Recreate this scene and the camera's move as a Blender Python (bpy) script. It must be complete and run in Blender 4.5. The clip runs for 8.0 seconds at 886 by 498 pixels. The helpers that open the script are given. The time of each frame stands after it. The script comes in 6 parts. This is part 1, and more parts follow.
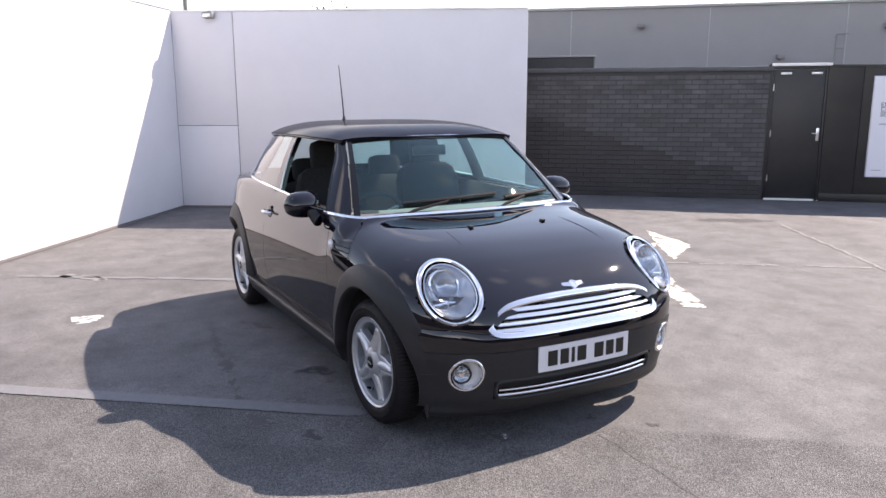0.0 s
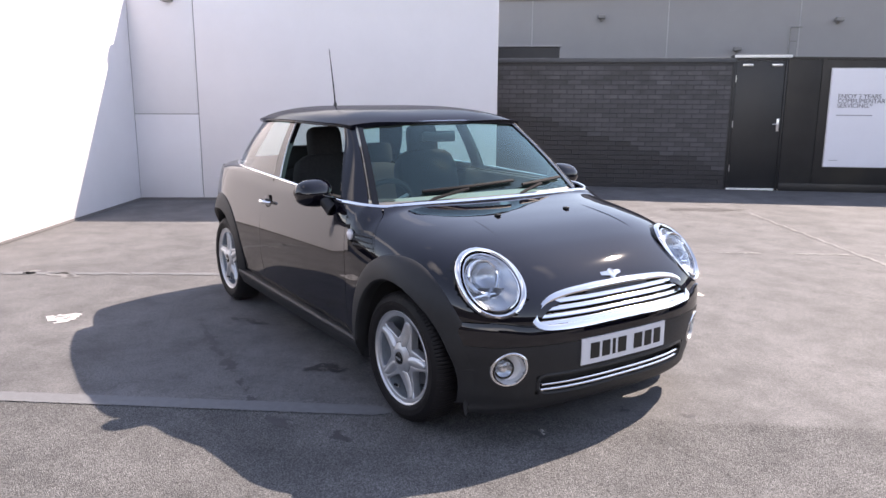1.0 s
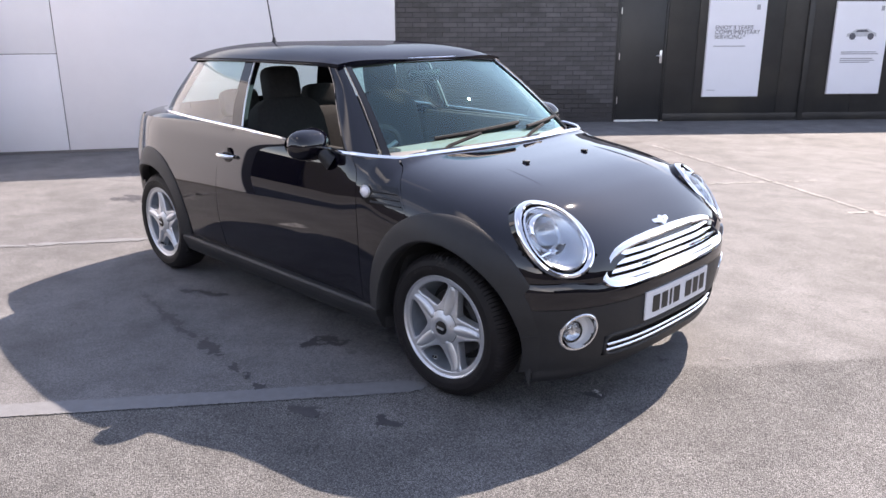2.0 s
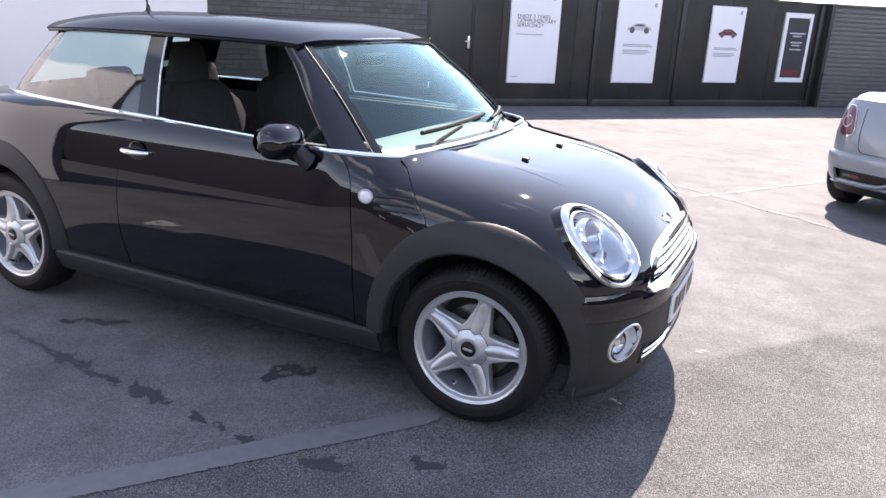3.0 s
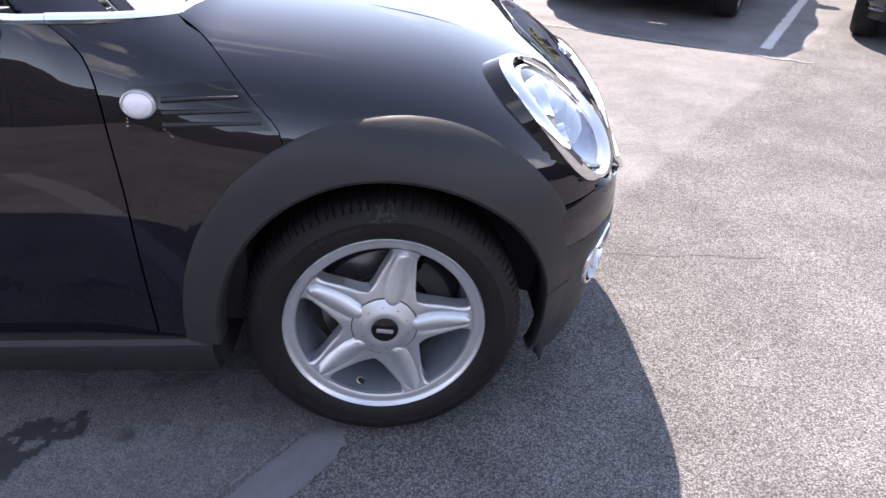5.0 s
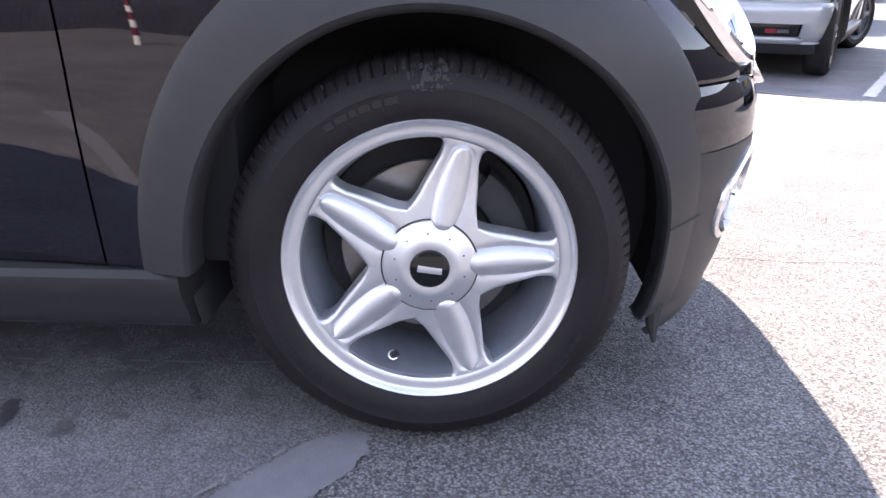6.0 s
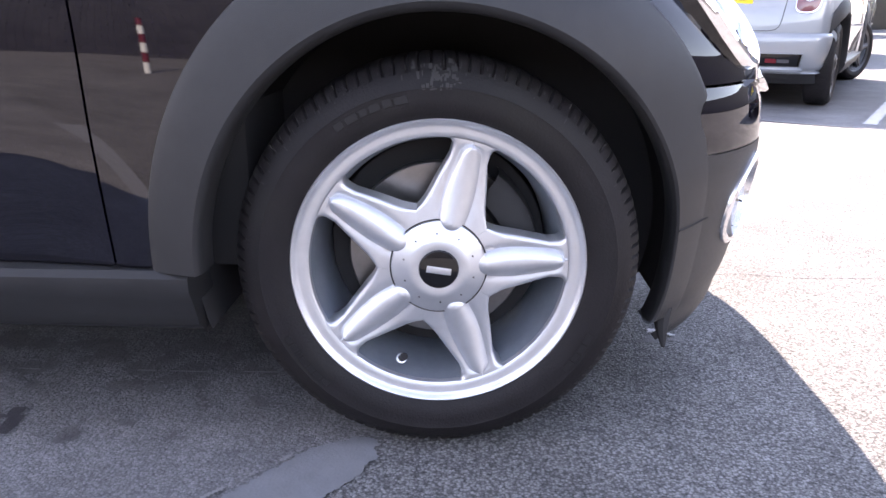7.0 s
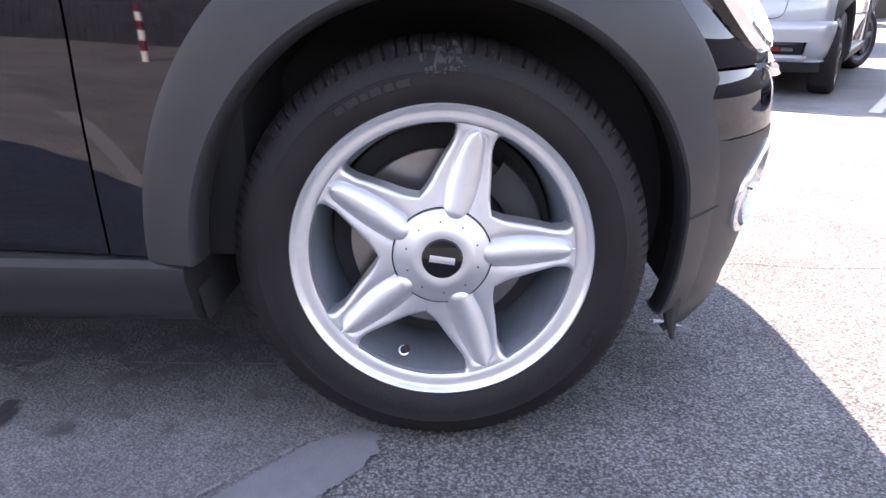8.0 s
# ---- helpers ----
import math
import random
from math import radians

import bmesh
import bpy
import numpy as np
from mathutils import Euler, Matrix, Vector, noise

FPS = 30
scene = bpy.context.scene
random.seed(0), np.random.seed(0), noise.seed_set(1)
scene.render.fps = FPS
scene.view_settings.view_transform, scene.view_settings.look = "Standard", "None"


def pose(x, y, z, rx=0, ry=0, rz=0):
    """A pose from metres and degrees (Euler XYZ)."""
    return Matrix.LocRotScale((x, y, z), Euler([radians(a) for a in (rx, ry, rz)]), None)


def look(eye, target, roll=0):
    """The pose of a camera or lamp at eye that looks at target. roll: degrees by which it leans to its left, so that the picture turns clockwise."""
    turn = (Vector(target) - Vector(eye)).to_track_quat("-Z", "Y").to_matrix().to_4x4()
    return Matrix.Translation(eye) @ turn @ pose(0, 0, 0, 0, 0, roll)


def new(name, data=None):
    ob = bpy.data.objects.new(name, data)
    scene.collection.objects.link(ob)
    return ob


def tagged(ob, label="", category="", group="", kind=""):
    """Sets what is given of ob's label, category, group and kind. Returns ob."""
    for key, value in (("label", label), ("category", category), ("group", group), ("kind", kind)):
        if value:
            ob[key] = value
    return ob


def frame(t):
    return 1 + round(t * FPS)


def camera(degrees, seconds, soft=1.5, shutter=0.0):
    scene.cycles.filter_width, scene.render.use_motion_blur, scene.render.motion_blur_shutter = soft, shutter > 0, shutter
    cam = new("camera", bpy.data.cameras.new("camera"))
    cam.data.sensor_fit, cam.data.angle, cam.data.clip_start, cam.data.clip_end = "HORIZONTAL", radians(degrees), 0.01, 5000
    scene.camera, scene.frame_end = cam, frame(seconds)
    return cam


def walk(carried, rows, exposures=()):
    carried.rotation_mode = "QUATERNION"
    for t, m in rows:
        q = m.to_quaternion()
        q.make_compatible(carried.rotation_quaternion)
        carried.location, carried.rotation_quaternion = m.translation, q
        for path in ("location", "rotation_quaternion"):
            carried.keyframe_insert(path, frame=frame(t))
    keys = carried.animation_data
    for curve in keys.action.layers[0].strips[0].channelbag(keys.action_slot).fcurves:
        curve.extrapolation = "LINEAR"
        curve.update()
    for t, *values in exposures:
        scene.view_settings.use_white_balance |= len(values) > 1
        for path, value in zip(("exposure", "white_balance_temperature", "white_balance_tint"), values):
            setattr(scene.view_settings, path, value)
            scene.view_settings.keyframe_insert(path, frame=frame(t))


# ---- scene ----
cam = camera(60.5, 8.0)
PATH = [
    (0, (4.427, -2.151, 1.539), (2.706, -1.211, 1.149), -0.13),
    (0.5, (4.357, -2.209, 1.520), (2.640, -1.262, 1.124), 0.13),
    (1, (4.076, -2.428, 1.492), (2.438, -1.356, 1.083), 0.24),
    (1.5, (3.708, -2.583, 1.447), (2.234, -1.327, 0.946), 0.36),
    (1.7, (3.535, -2.683, 1.482), (2.098, -1.407, 0.929), -0.00),
    (2.8, (2.429, -3.076, 1.474), (1.488, -1.405, 0.904), 1.65),
    (3, (2.209, -3.102, 1.460), (1.388, -1.379, 0.860), 2.96),
    (3.5, (1.758, -3.129, 1.460), (1.328, -1.284, 0.820), 2.73),
    (4, (1.407, -2.892, 1.423), (1.248, -1.022, 0.733), 0.77),
    (4.5, (1.262, -2.588, 1.371), (1.284, -0.754, 0.572), 1.31),
    (5, (1.282, -2.145, 1.252), (1.376, -0.401, 0.277), 1.54),
    (5.2, (1.289, -1.962, 1.162), (1.370, -0.233, 0.160), 2.39),
    (6.3, (1.287, -1.826, 0.657), (1.199, 0.072, 0.033), -0.04),
    (6.5, (1.279, -1.833, 0.662), (1.191, 0.066, 0.040), 0.01),
    (7, (1.280, -1.847, 0.670), (1.207, 0.056, 0.058), 0.35),
    (7.5, (1.273, -1.842, 0.667), (1.198, 0.057, 0.042), 0.37),
    (8, (1.274, -1.817, 0.658), (1.201, 0.078, 0.022), 0.32),
]
EXPOSURES = [(0.0, 1.31, 7800, 20), (1.5, 1.46, 7800, 20), (3.0, 1.76, 7650, 20), (4.5, 1.87, 7600, 20), (5.2, 2.10, 7650, 20), (6.3, 2.93, 7850, 23), (8.0, 2.89, 7850, 23)]
walk(cam, [(t, look(eye, target, roll)) for t, eye, target, roll in PATH], EXPOSURES)

# ---- light ----
SUN_FROM = Vector((-0.13, 1.02, 1.0)).normalized()
world = bpy.data.worlds.new("sky")
scene.world = world
world.use_nodes = True
wn, wl = world.node_tree.nodes, world.node_tree.links
wn.clear()
w_out = wn.new("ShaderNodeOutputWorld")
w_bg = wn.new("ShaderNodeBackground")
w_sky = wn.new("ShaderNodeTexSky")
w_sky.sky_type = "NISHITA"
w_sky.sun_disc = False
w_sky.sun_elevation = math.asin(SUN_FROM.z)
w_sky.sun_rotation = math.atan2(SUN_FROM.x, SUN_FROM.y)
w_sky.air_density, w_sky.dust_density, w_sky.ozone_density = 0.95, 0.06, 1.6
w_tc = wn.new("ShaderNodeTexCoord")
w_map = wn.new("ShaderNodeMapping")
w_map.inputs["Scale"].default_value = (1.0, 1.0, 2.4)
w_map.inputs["Location"].default_value = (5.2, 2.3, 1.7)
w_noise = wn.new("ShaderNodeTexNoise")
w_noise.inputs["Scale"].default_value, w_noise.inputs["Detail"].default_value = 1.1, 3.0
w_noise.inputs["Roughness"].default_value = 0.58
w_ramp = wn.new("ShaderNodeValToRGB")
w_ramp.color_ramp.elements[0].position, w_ramp.color_ramp.elements[1].position = 0.43, 0.73
w_mix = wn.new("ShaderNodeMixRGB")
w_mix.inputs["Color2"].default_value = (13.8, 14.1, 14.6, 1)
wl.new(w_tc.outputs["Generated"], w_map.inputs["Vector"])
wl.new(w_map.outputs["Vector"], w_noise.inputs["Vector"])
# the cloud lies low and clears overhead
w_sep, w_add = wn.new("ShaderNodeSeparateXYZ"), wn.new("ShaderNodeMath")
w_add.operation = "MULTIPLY_ADD"
w_add.inputs[1].default_value = -0.24
wl.new(w_tc.outputs["Generated"], w_sep.inputs["Vector"])
wl.new(w_sep.outputs["Z"], w_add.inputs[0])
wl.new(w_noise.outputs["Fac"], w_add.inputs[2])
wl.new(w_add.outputs[0], w_ramp.inputs["Fac"])
wl.new(w_ramp.outputs["Color"], w_mix.inputs["Fac"])
w_haze = wn.new("ShaderNodeHueSaturation")
w_haze.inputs["Saturation"].default_value = 0.84
wl.new(w_sky.outputs["Color"], w_haze.inputs["Color"])
wl.new(w_haze.outputs["Color"], w_mix.inputs["Color1"])
wl.new(w_mix.outputs["Color"], w_bg.inputs["Color"])
w_bg.inputs["Strength"].default_value = 0.15
wl.new(w_bg.outputs["Background"], w_out.inputs["Surface"])

sun = new("sun", bpy.data.lights.new("sun", "SUN"))
sun.data.energy, sun.data.angle, sun.data.color = 3.8, radians(0.53), (1.0, 0.98, 0.95)
sun.matrix_world = look(SUN_FROM * 30, (0, 0, 0))

# ---- materials ----


def material(name, colour, rough=0.5, metal=0.0, vary=0.0, scale=8.0, bump=0.0, bump_scale=60.0, coat=0.0, island=0.0, tone=None, spec=0.5, stretch=(1, 1, 1)):
    """A principled material with two scales of tone variation and a fine relief, in object space."""
    m = bpy.data.materials.new(name)
    m.use_nodes = True
    n, l = m.node_tree.nodes, m.node_tree.links
    b = n["Principled BSDF"]
    b.inputs["Roughness"].default_value, b.inputs["Metallic"].default_value = rough, metal
    b.inputs["Specular IOR Level"].default_value = spec
    if coat:
        b.inputs["Coat Weight"].default_value, b.inputs["Coat Roughness"].default_value = coat, 0.02
    c = (*colour, 1)
    b.inputs["Base Color"].default_value = c
    tc = n.new("ShaderNodeTexCoord")
    mp = n.new("ShaderNodeMapping")
    mp.inputs["Scale"].default_value = stretch
    l.new(tc.outputs["Object"], mp.inputs["Vector"])
    last = None
    if vary:
        big = n.new("ShaderNodeTexNoise")
        big.inputs["Scale"].default_value, big.inputs["Detail"].default_value = scale, 8
        big.inputs["Roughness"].default_value = 0.65
        l.new(mp.outputs["Vector"], big.inputs["Vector"])
        ramp = n.new("ShaderNodeMapRange")
        ramp.inputs["From Min"].default_value, ramp.inputs["From Max"].default_value = 0.25, 0.75
        ramp.inputs["To Min"].default_value, ramp.inputs["To Max"].default_value = 1 - vary, 1 + vary
        l.new(big.outputs["Fac"], ramp.inputs["Value"])
        mul = n.new("ShaderNodeVectorMath")
        mul.operation = "SCALE"
        mul.inputs[0].default_value = colour
        l.new(ramp.outputs["Result"], mul.inputs["Scale"])
        last = mul.outputs["Vector"]
        if tone:
            mix = n.new("ShaderNodeMixRGB")
            mix.inputs["Color2"].default_value = (*tone, 1)
            spots = n.new("ShaderNodeTexNoise")
            spots.inputs["Scale"].default_value, spots.inputs["Detail"].default_value = scale * 0.31, 6
            l.new(mp.outputs["Vector"], spots.inputs["Vector"])
            cut = n.new("ShaderNodeMapRange")
            cut.inputs["From Min"].default_value, cut.inputs["From Max"].default_value = 0.52, 0.72
            l.new(spots.outputs["Fac"], cut.inputs["Value"])
            l.new(cut.outputs["Result"], mix.inputs["Fac"])
            l.new(last, mix.inputs["Color1"])
            last = mix.outputs["Color"]
        rr = n.new("ShaderNodeMapRange")
        rr.inputs["To Min"].default_value, rr.inputs["To Max"].default_value = max(0.02, rough - 0.12 * vary * 4 * rough), min(1, rough + 0.12 * vary * 4 * rough)
        l.new(big.outputs["Fac"], rr.inputs["Value"])
        l.new(rr.outputs["Result"], b.inputs["Roughness"])
    if island:
        info = n.new("ShaderNodeObjectInfo")
        geo = n.new("ShaderNodeNewGeometry")
        add = n.new("ShaderNodeMath")
        add.operation = "ADD"
        l.new(info.outputs["Random"], add.inputs[0])
        l.new(geo.outputs["Random Per Island"], add.inputs[1])
        fr = n.new("ShaderNodeMath")
        fr.operation = "FRACT"
        l.new(add.outputs["Value"], fr.inputs[0])
        mr = n.new("ShaderNodeMapRange")
        mr.inputs["To Min"].default_value, mr.inputs["To Max"].default_value = 1 - island, 1 + island
        l.new(fr.outputs["Value"], mr.inputs["Value"])
        mul2 = n.new("ShaderNodeVectorMath")
        mul2.operation = "SCALE"
        if last:
            l.new(last, mul2.inputs[0])
        else:
            mul2.inputs[0].default_value = colour
        l.new(mr.outputs["Result"], mul2.inputs["Scale"])
        last = mul2.outputs["Vector"]
    if last:
        l.new(last, b.inputs["Base Color"])
    if bump:
        fine = n.new("ShaderNodeTexNoise")
        fine.inputs["Scale"].default_value, fine.inputs["Detail"].default_value = bump_scale, 4
        l.new(mp.outputs["Vector"], fine.inputs["Vector"])
        bp = n.new("ShaderNodeBump")
        bp.inputs["Strength"].default_value, bp.inputs["Distance"].default_value = bump, 0.004
        l.new(fine.outputs["Fac"], bp.inputs["Height"])
        l.new(bp.outputs["Normal"], b.inputs["Normal"])
    return m


def glass(name, tint, gloss=1.5, shine=(1, 1, 1)):
    """A thin pane: clear with a tint, mirrored by Fresnel."""
    m = bpy.data.materials.new(name)
    m.use_nodes = True
    n, l = m.node_tree.nodes, m.node_tree.links
    n.clear()
    out, mix = n.new("ShaderNodeOutputMaterial"), n.new("ShaderNodeMixShader")
    tr, gl, lw = n.new("ShaderNodeBsdfTransparent"), n.new("ShaderNodeBsdfGlossy"), n.new("ShaderNodeLayerWeight")
    pw, ma = n.new("ShaderNodeMath"), n.new("ShaderNodeMath")
    pw.operation, ma.operation = "POWER", "MULTIPLY_ADD"
    lw.inputs["Blend"].default_value = 0.5
    pw.inputs[1].default_value = 5.0
    r0 = 2 * ((gloss - 1) / (gloss + 1)) ** 2
    ma.inputs[1].default_value, ma.inputs[2].default_value = 1 - r0, r0
    tr.inputs["Color"].default_value = (*tint, 1)
    gl.inputs["Roughness"].default_value = 0.0
    gl.inputs["Color"].default_value = (*shine, 1)
    l.new(lw.outputs["Facing"], pw.inputs[0])
    l.new(pw.outputs[0], ma.inputs[0])
    l.new(ma.outputs[0], mix.inputs["Fac"])
    l.new(tr.outputs["BSDF"], mix.inputs[1])
    l.new(gl.outputs["BSDF"], mix.inputs[2])
    l.new(mix.outputs["Shader"], out.inputs["Surface"])
    return m


def asphalt(name):
    """Weathered car-park asphalt: stone speckle, dirt and a smoother sealed bay whose edge is the painted line."""
    m = bpy.data.materials.new(name)
    m.use_nodes = True
    n, l = m.node_tree.nodes, m.node_tree.links
    b = n["Principled BSDF"]
    tc = n.new("ShaderNodeTexCoord")
    P = tc.outputs["Object"]

    def noise_at(scale, detail, rough=0.6):
        k = n.new("ShaderNodeTexNoise")
        k.inputs["Scale"].default_value, k.inputs["Detail"].default_value, k.inputs["Roughness"].default_value = scale, detail, rough
        l.new(P, k.inputs["Vector"])
        return k.outputs["Fac"]

    def remap(v, a, z, lo, hi):
        k = n.new("ShaderNodeMapRange")
        k.inputs["From Min"].default_value, k.inputs["From Max"].default_value = a, z
        k.inputs["To Min"].default_value, k.inputs["To Max"].default_value = lo, hi
        l.new(v, k.inputs["Value"])
        return k.outputs["Result"]

    def calc(op, a, c):
        k = n.new("ShaderNodeMath")
        k.operation = op
        for i, v in enumerate((a, c)):
            if isinstance(v, (int, float)):
                k.inputs[i].default_value = v
            else:
                l.new(v, k.inputs[i])
        return k.outputs["Value"]

    stones = n.new("ShaderNodeTexVoronoi")
    stones.inputs["Scale"].default_value = 215.0
    l.new(P, stones.inputs["Vector"])
    sep = n.new("ShaderNodeSeparateColor")
    l.new(stones.outputs["Color"], sep.inputs["Color"])
    stone_tone = remap(sep.outputs["Red"], 0, 1, 0.68, 1.44)
    # dark gaps between the stones, and pits where stones have come out
    gaps = remap(stones.outputs["Distance"], 0.42, 0.66, 1.07, 0.52)
    pits = remap(noise_at(165, 2), 0.34, 0.46, 0.55, 1.04)
    stone_tone = calc("MULTIPLY", stone_tone, calc("MULTIPLY", gaps, pits))
    grit = remap(noise_at(420, 3), 0.3, 0.7, 0.86, 1.14)
    broad = remap(noise_at(0.55, 7, 0.62), 0.3, 0.7, 0.77, 1.19)
    blot = remap(noise_at(3.2, 8, 0.7), 0.34, 0.66, 0.76, 1.19)
    # the sealed, smoother bay under the car: the side of the painted line away from the front
    xy = n.new("ShaderNodeSeparateXYZ")
    l.new(P, xy.inputs["Vector"])
    side = calc("SUBTRACT", calc("MULTIPLY", xy.outputs["X"], 0.79), calc("MULTIPLY", xy.outputs["Y"], 0.613))
    side = calc("ADD", side, calc("MULTIPLY", calc("SUBTRACT", noise_at(7, 5), 0.5), 0.03))
    seal = remap(side, 1.340, 1.390, 1.0, 0.0)
    coarse = calc("SUBTRACT", 1.0, calc("MULTIPLY", seal, 0.45))
    speck = calc("ADD", 1.0, calc("MULTIPLY", calc("SUBTRACT", stone_tone, 1.0), coarse))
    clump = remap(noise_at(52, 5, 0.75), 0.34, 0.66, 0.84, 1.16)
    tone = calc("MULTIPLY", calc("MULTIPLY", calc("MULTIPLY", speck, grit), clump), calc("MULTIPLY", broad, blot))
    dirt = remap(noise_at(1.7, 9, 0.72), 0.545, 0.75, 0.0, 0.6)
    mix = n.new("ShaderNodeMixRGB")
    mix.inputs["Color1"].default_value, mix.inputs["Color2"].default_value = (0.151, 0.149, 0.150, 1), (0.158, 0.156, 0.160, 1)
    l.new(seal, mix.inputs["Fac"])
    sc = n.new("ShaderNodeVectorMath")
    sc.operation = "SCALE"
    l.new(mix.outputs["Color"], sc.inputs[0])
    l.new(tone, sc.inputs["Scale"])
    mix2 = n.new("ShaderNodeMixRGB")
    mix2.inputs["Color2"].default_value = (0.07, 0.068, 0.07, 1)
    l.new(calc("MULTIPLY", dirt, calc("ADD", calc("MULTIPLY", seal, 0.7), 0.3)), mix2.inputs["Fac"])
    l.new(sc.outputs["Vector"], mix2.inputs["Color1"])
    l.new(mix2.outputs["Color"], b.inputs["Base Color"])
    l.new(remap(seal, 0, 1, 0.88, 0.76), b.inputs["Roughness"])
    b.inputs["Specular IOR Level"].default_value = 0.28
    bp = n.new("ShaderNodeBump")
    bp.inputs["Distance"].default_value = 0.006
    l.new(remap(seal, 0, 1, 0.74, 0.50), bp.inputs["Strength"])
    l.new(calc("ADD", calc("MULTIPLY", stones.outputs["Distance"], -0.55), noise_at(160, 3)), bp.inputs["Height"])
    l.new(bp.outputs["Normal"], b.inputs["Normal"])
    return m


ASPHALT = asphalt("weathered_asphalt")
LINE_PAINT = material("worn_line_paint", (0.50, 0.49, 0.49), 0.7, vary=0.18, scale=30, bump=0.4, bump_scale=220)
LINE_MID = material("half_worn_paint", (0.195, 0.193, 0.194), 0.7, vary=0.18, scale=30, bump=0.4, bump_scale=220)
LINE_FADED = material("faded_line_paint", (0.158, 0.162, 0.173), 0.7, vary=0.15, scale=25, bump=0.3, bump_scale=200)
ARROW_PAINT = material("arrow_paint", (0.60, 0.56, 0.49), 0.7, vary=0.15, scale=25, bump=0.4, bump_scale=220)
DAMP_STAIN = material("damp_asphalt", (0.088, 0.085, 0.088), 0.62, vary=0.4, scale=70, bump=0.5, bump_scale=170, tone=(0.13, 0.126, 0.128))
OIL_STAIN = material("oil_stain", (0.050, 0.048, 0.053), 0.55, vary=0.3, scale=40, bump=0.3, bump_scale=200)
WHITE_WALL = material("white_wall_panel", (0.73, 0.717, 0.747), 0.62, vary=0.035, scale=1.6, bump=0.05, bump_scale=90)
WALL_JOINT = material("wall_joint", (0.16, 0.15, 0.15), 0.8)
CLADDING = material("grey_cladding", (0.27, 0.27, 0.285), 0.6, vary=0.06, scale=1.4, bump=0.06, bump_scale=40)
CLAD_SEAM = material("cladding_seam", (0.36, 0.36, 0.38), 0.5, vary=0.05)
BRICK_WORN = material("scuffed_black_brick", (0.074, 0.072, 0.078), 0.5, vary=0.5, scale=2.6, bump=0.5, bump_scale=90, island=0.20)
COPING = material("grey_coping", (0.080, 0.083, 0.090), 0.55, vary=0.2, scale=6, bump=0.2)
BRICK = material("black_painted_brick", (0.033, 0.032, 0.037), 0.42, vary=0.5, scale=1.7, bump=0.5, bump_scale=90, island=0.20)
MORTAR = material("painted_mortar", (0.036, 0.035, 0.039), 0.55, vary=0.25, scale=30, bump=0.5, bump_scale=150)
FENCE_BLACK = material("black_painted_board", (0.022, 0.021, 0.021), 0.45, vary=0.35, scale=3.0, bump=0.25, bump_scale=60, tone=(0.040, 0.036, 0.030))
DOOR_BLACK = material("black_steel_door", (0.020, 0.020, 0.021), 0.40, vary=0.2, scale=4, bump=0.1)
SHUTTER_GREY = material("shutter_grey", (0.125, 0.119, 0.127), 0.5, vary=0.15, scale=5, bump=0.1)
STEEL_BRIGHT = material("bright_steel", (0.72, 0.72, 0.72), 0.28, metal=0.9, vary=0.08, scale=20)
WHITE_TRIM = material("white_trim", (0.82, 0.82, 0.80), 0.5, vary=0.05)
POSTER_WHITE = material("poster_paper", (0.80, 0.80, 0.86), 0.45, vary=0.02, scale=3)
POSTER_FRAME = material("poster_frame", (0.55, 0.55, 0.58), 0.35, metal=0.3)
INK = material("print_ink", (0.10, 0.10, 0.12), 0.5)
INK_GREY = material("print_grey", (0.36, 0.36, 0.40), 0.5)
INK_RED = material("print_red", (0.16, 0.02, 0.03), 0.45, vary=0.2, scale=20)
INK_SILVER = material("print_silver", (0.50, 0.51, 0.55), 0.45, vary=0.2, scale=20)
POSTER_DARK = material("poster_dark", (0.035, 0.035, 0.042), 0.4, vary=0.2, scale=6)
LEAF = material("foliage", (0.06, 0.11, 0.03), 0.6, vary=0.3, scale=12, island=0.4)
LAMP_GREY = material("lamp_housing", (0.22, 0.22, 0.22), 0.5, vary=0.1)

# ---- mesh helpers ----


def part(name, geo, mat, parent=None, label="", sharp=38, pos=None):
    """One mesh object from (verts, faces) or a bmesh, under a parent."""
    me = bpy.data.meshes.new(name)
    if isinstance(geo, bmesh.types.BMesh):
        geo.to_mesh(me)
        geo.free()
    else:
        me.from_pydata([tuple(v) for v in geo[0]], [], geo[1])
    me.update()
    me.polygons.foreach_set("use_smooth", [True] * len(me.polygons))
    me.set_sharp_from_angle(angle=radians(sharp))
    me.materials.append(mat)
    ob = new(name, me)
    if pos is not None:
        ob.matrix_local = pos
    if parent:
        ob.parent = parent
    if label:
        tagged(ob, label)
    return ob


def thing(name, m, label, category, group="", kind=""):
    ob = new(name)
    ob.empty_display_size = 0.1
    ob.matrix_world = m
    return tagged(ob, label, category, group, kind)


def box(x0, x1, y0, y1, z0, z1, bevel=0.0, seg=2):
    bm = bmesh.new()
    bmesh.ops.create_cube(bm, size=1.0)
    for v in bm.verts:
        v.co = Vector((x0 + (v.co.x + 0.5) * (x1 - x0), y0 + (v.co.y + 0.5) * (y1 - y0), z0 + (v.co.z + 0.5) * (z1 - z0)))
    if bevel:
        bmesh.ops.bevel(bm, geom=bm.edges[:], offset=bevel, segments=seg, affect="EDGES", profile=0.5)
    me = bpy.data.meshes.new("tmp")
    bm.to_mesh(me)
    bm.free()
    geo = ([v.co.copy() for v in me.vertices], [tuple(p.vertices) for p in me.polygons])
    bpy.data.meshes.remove(me)
    return geo


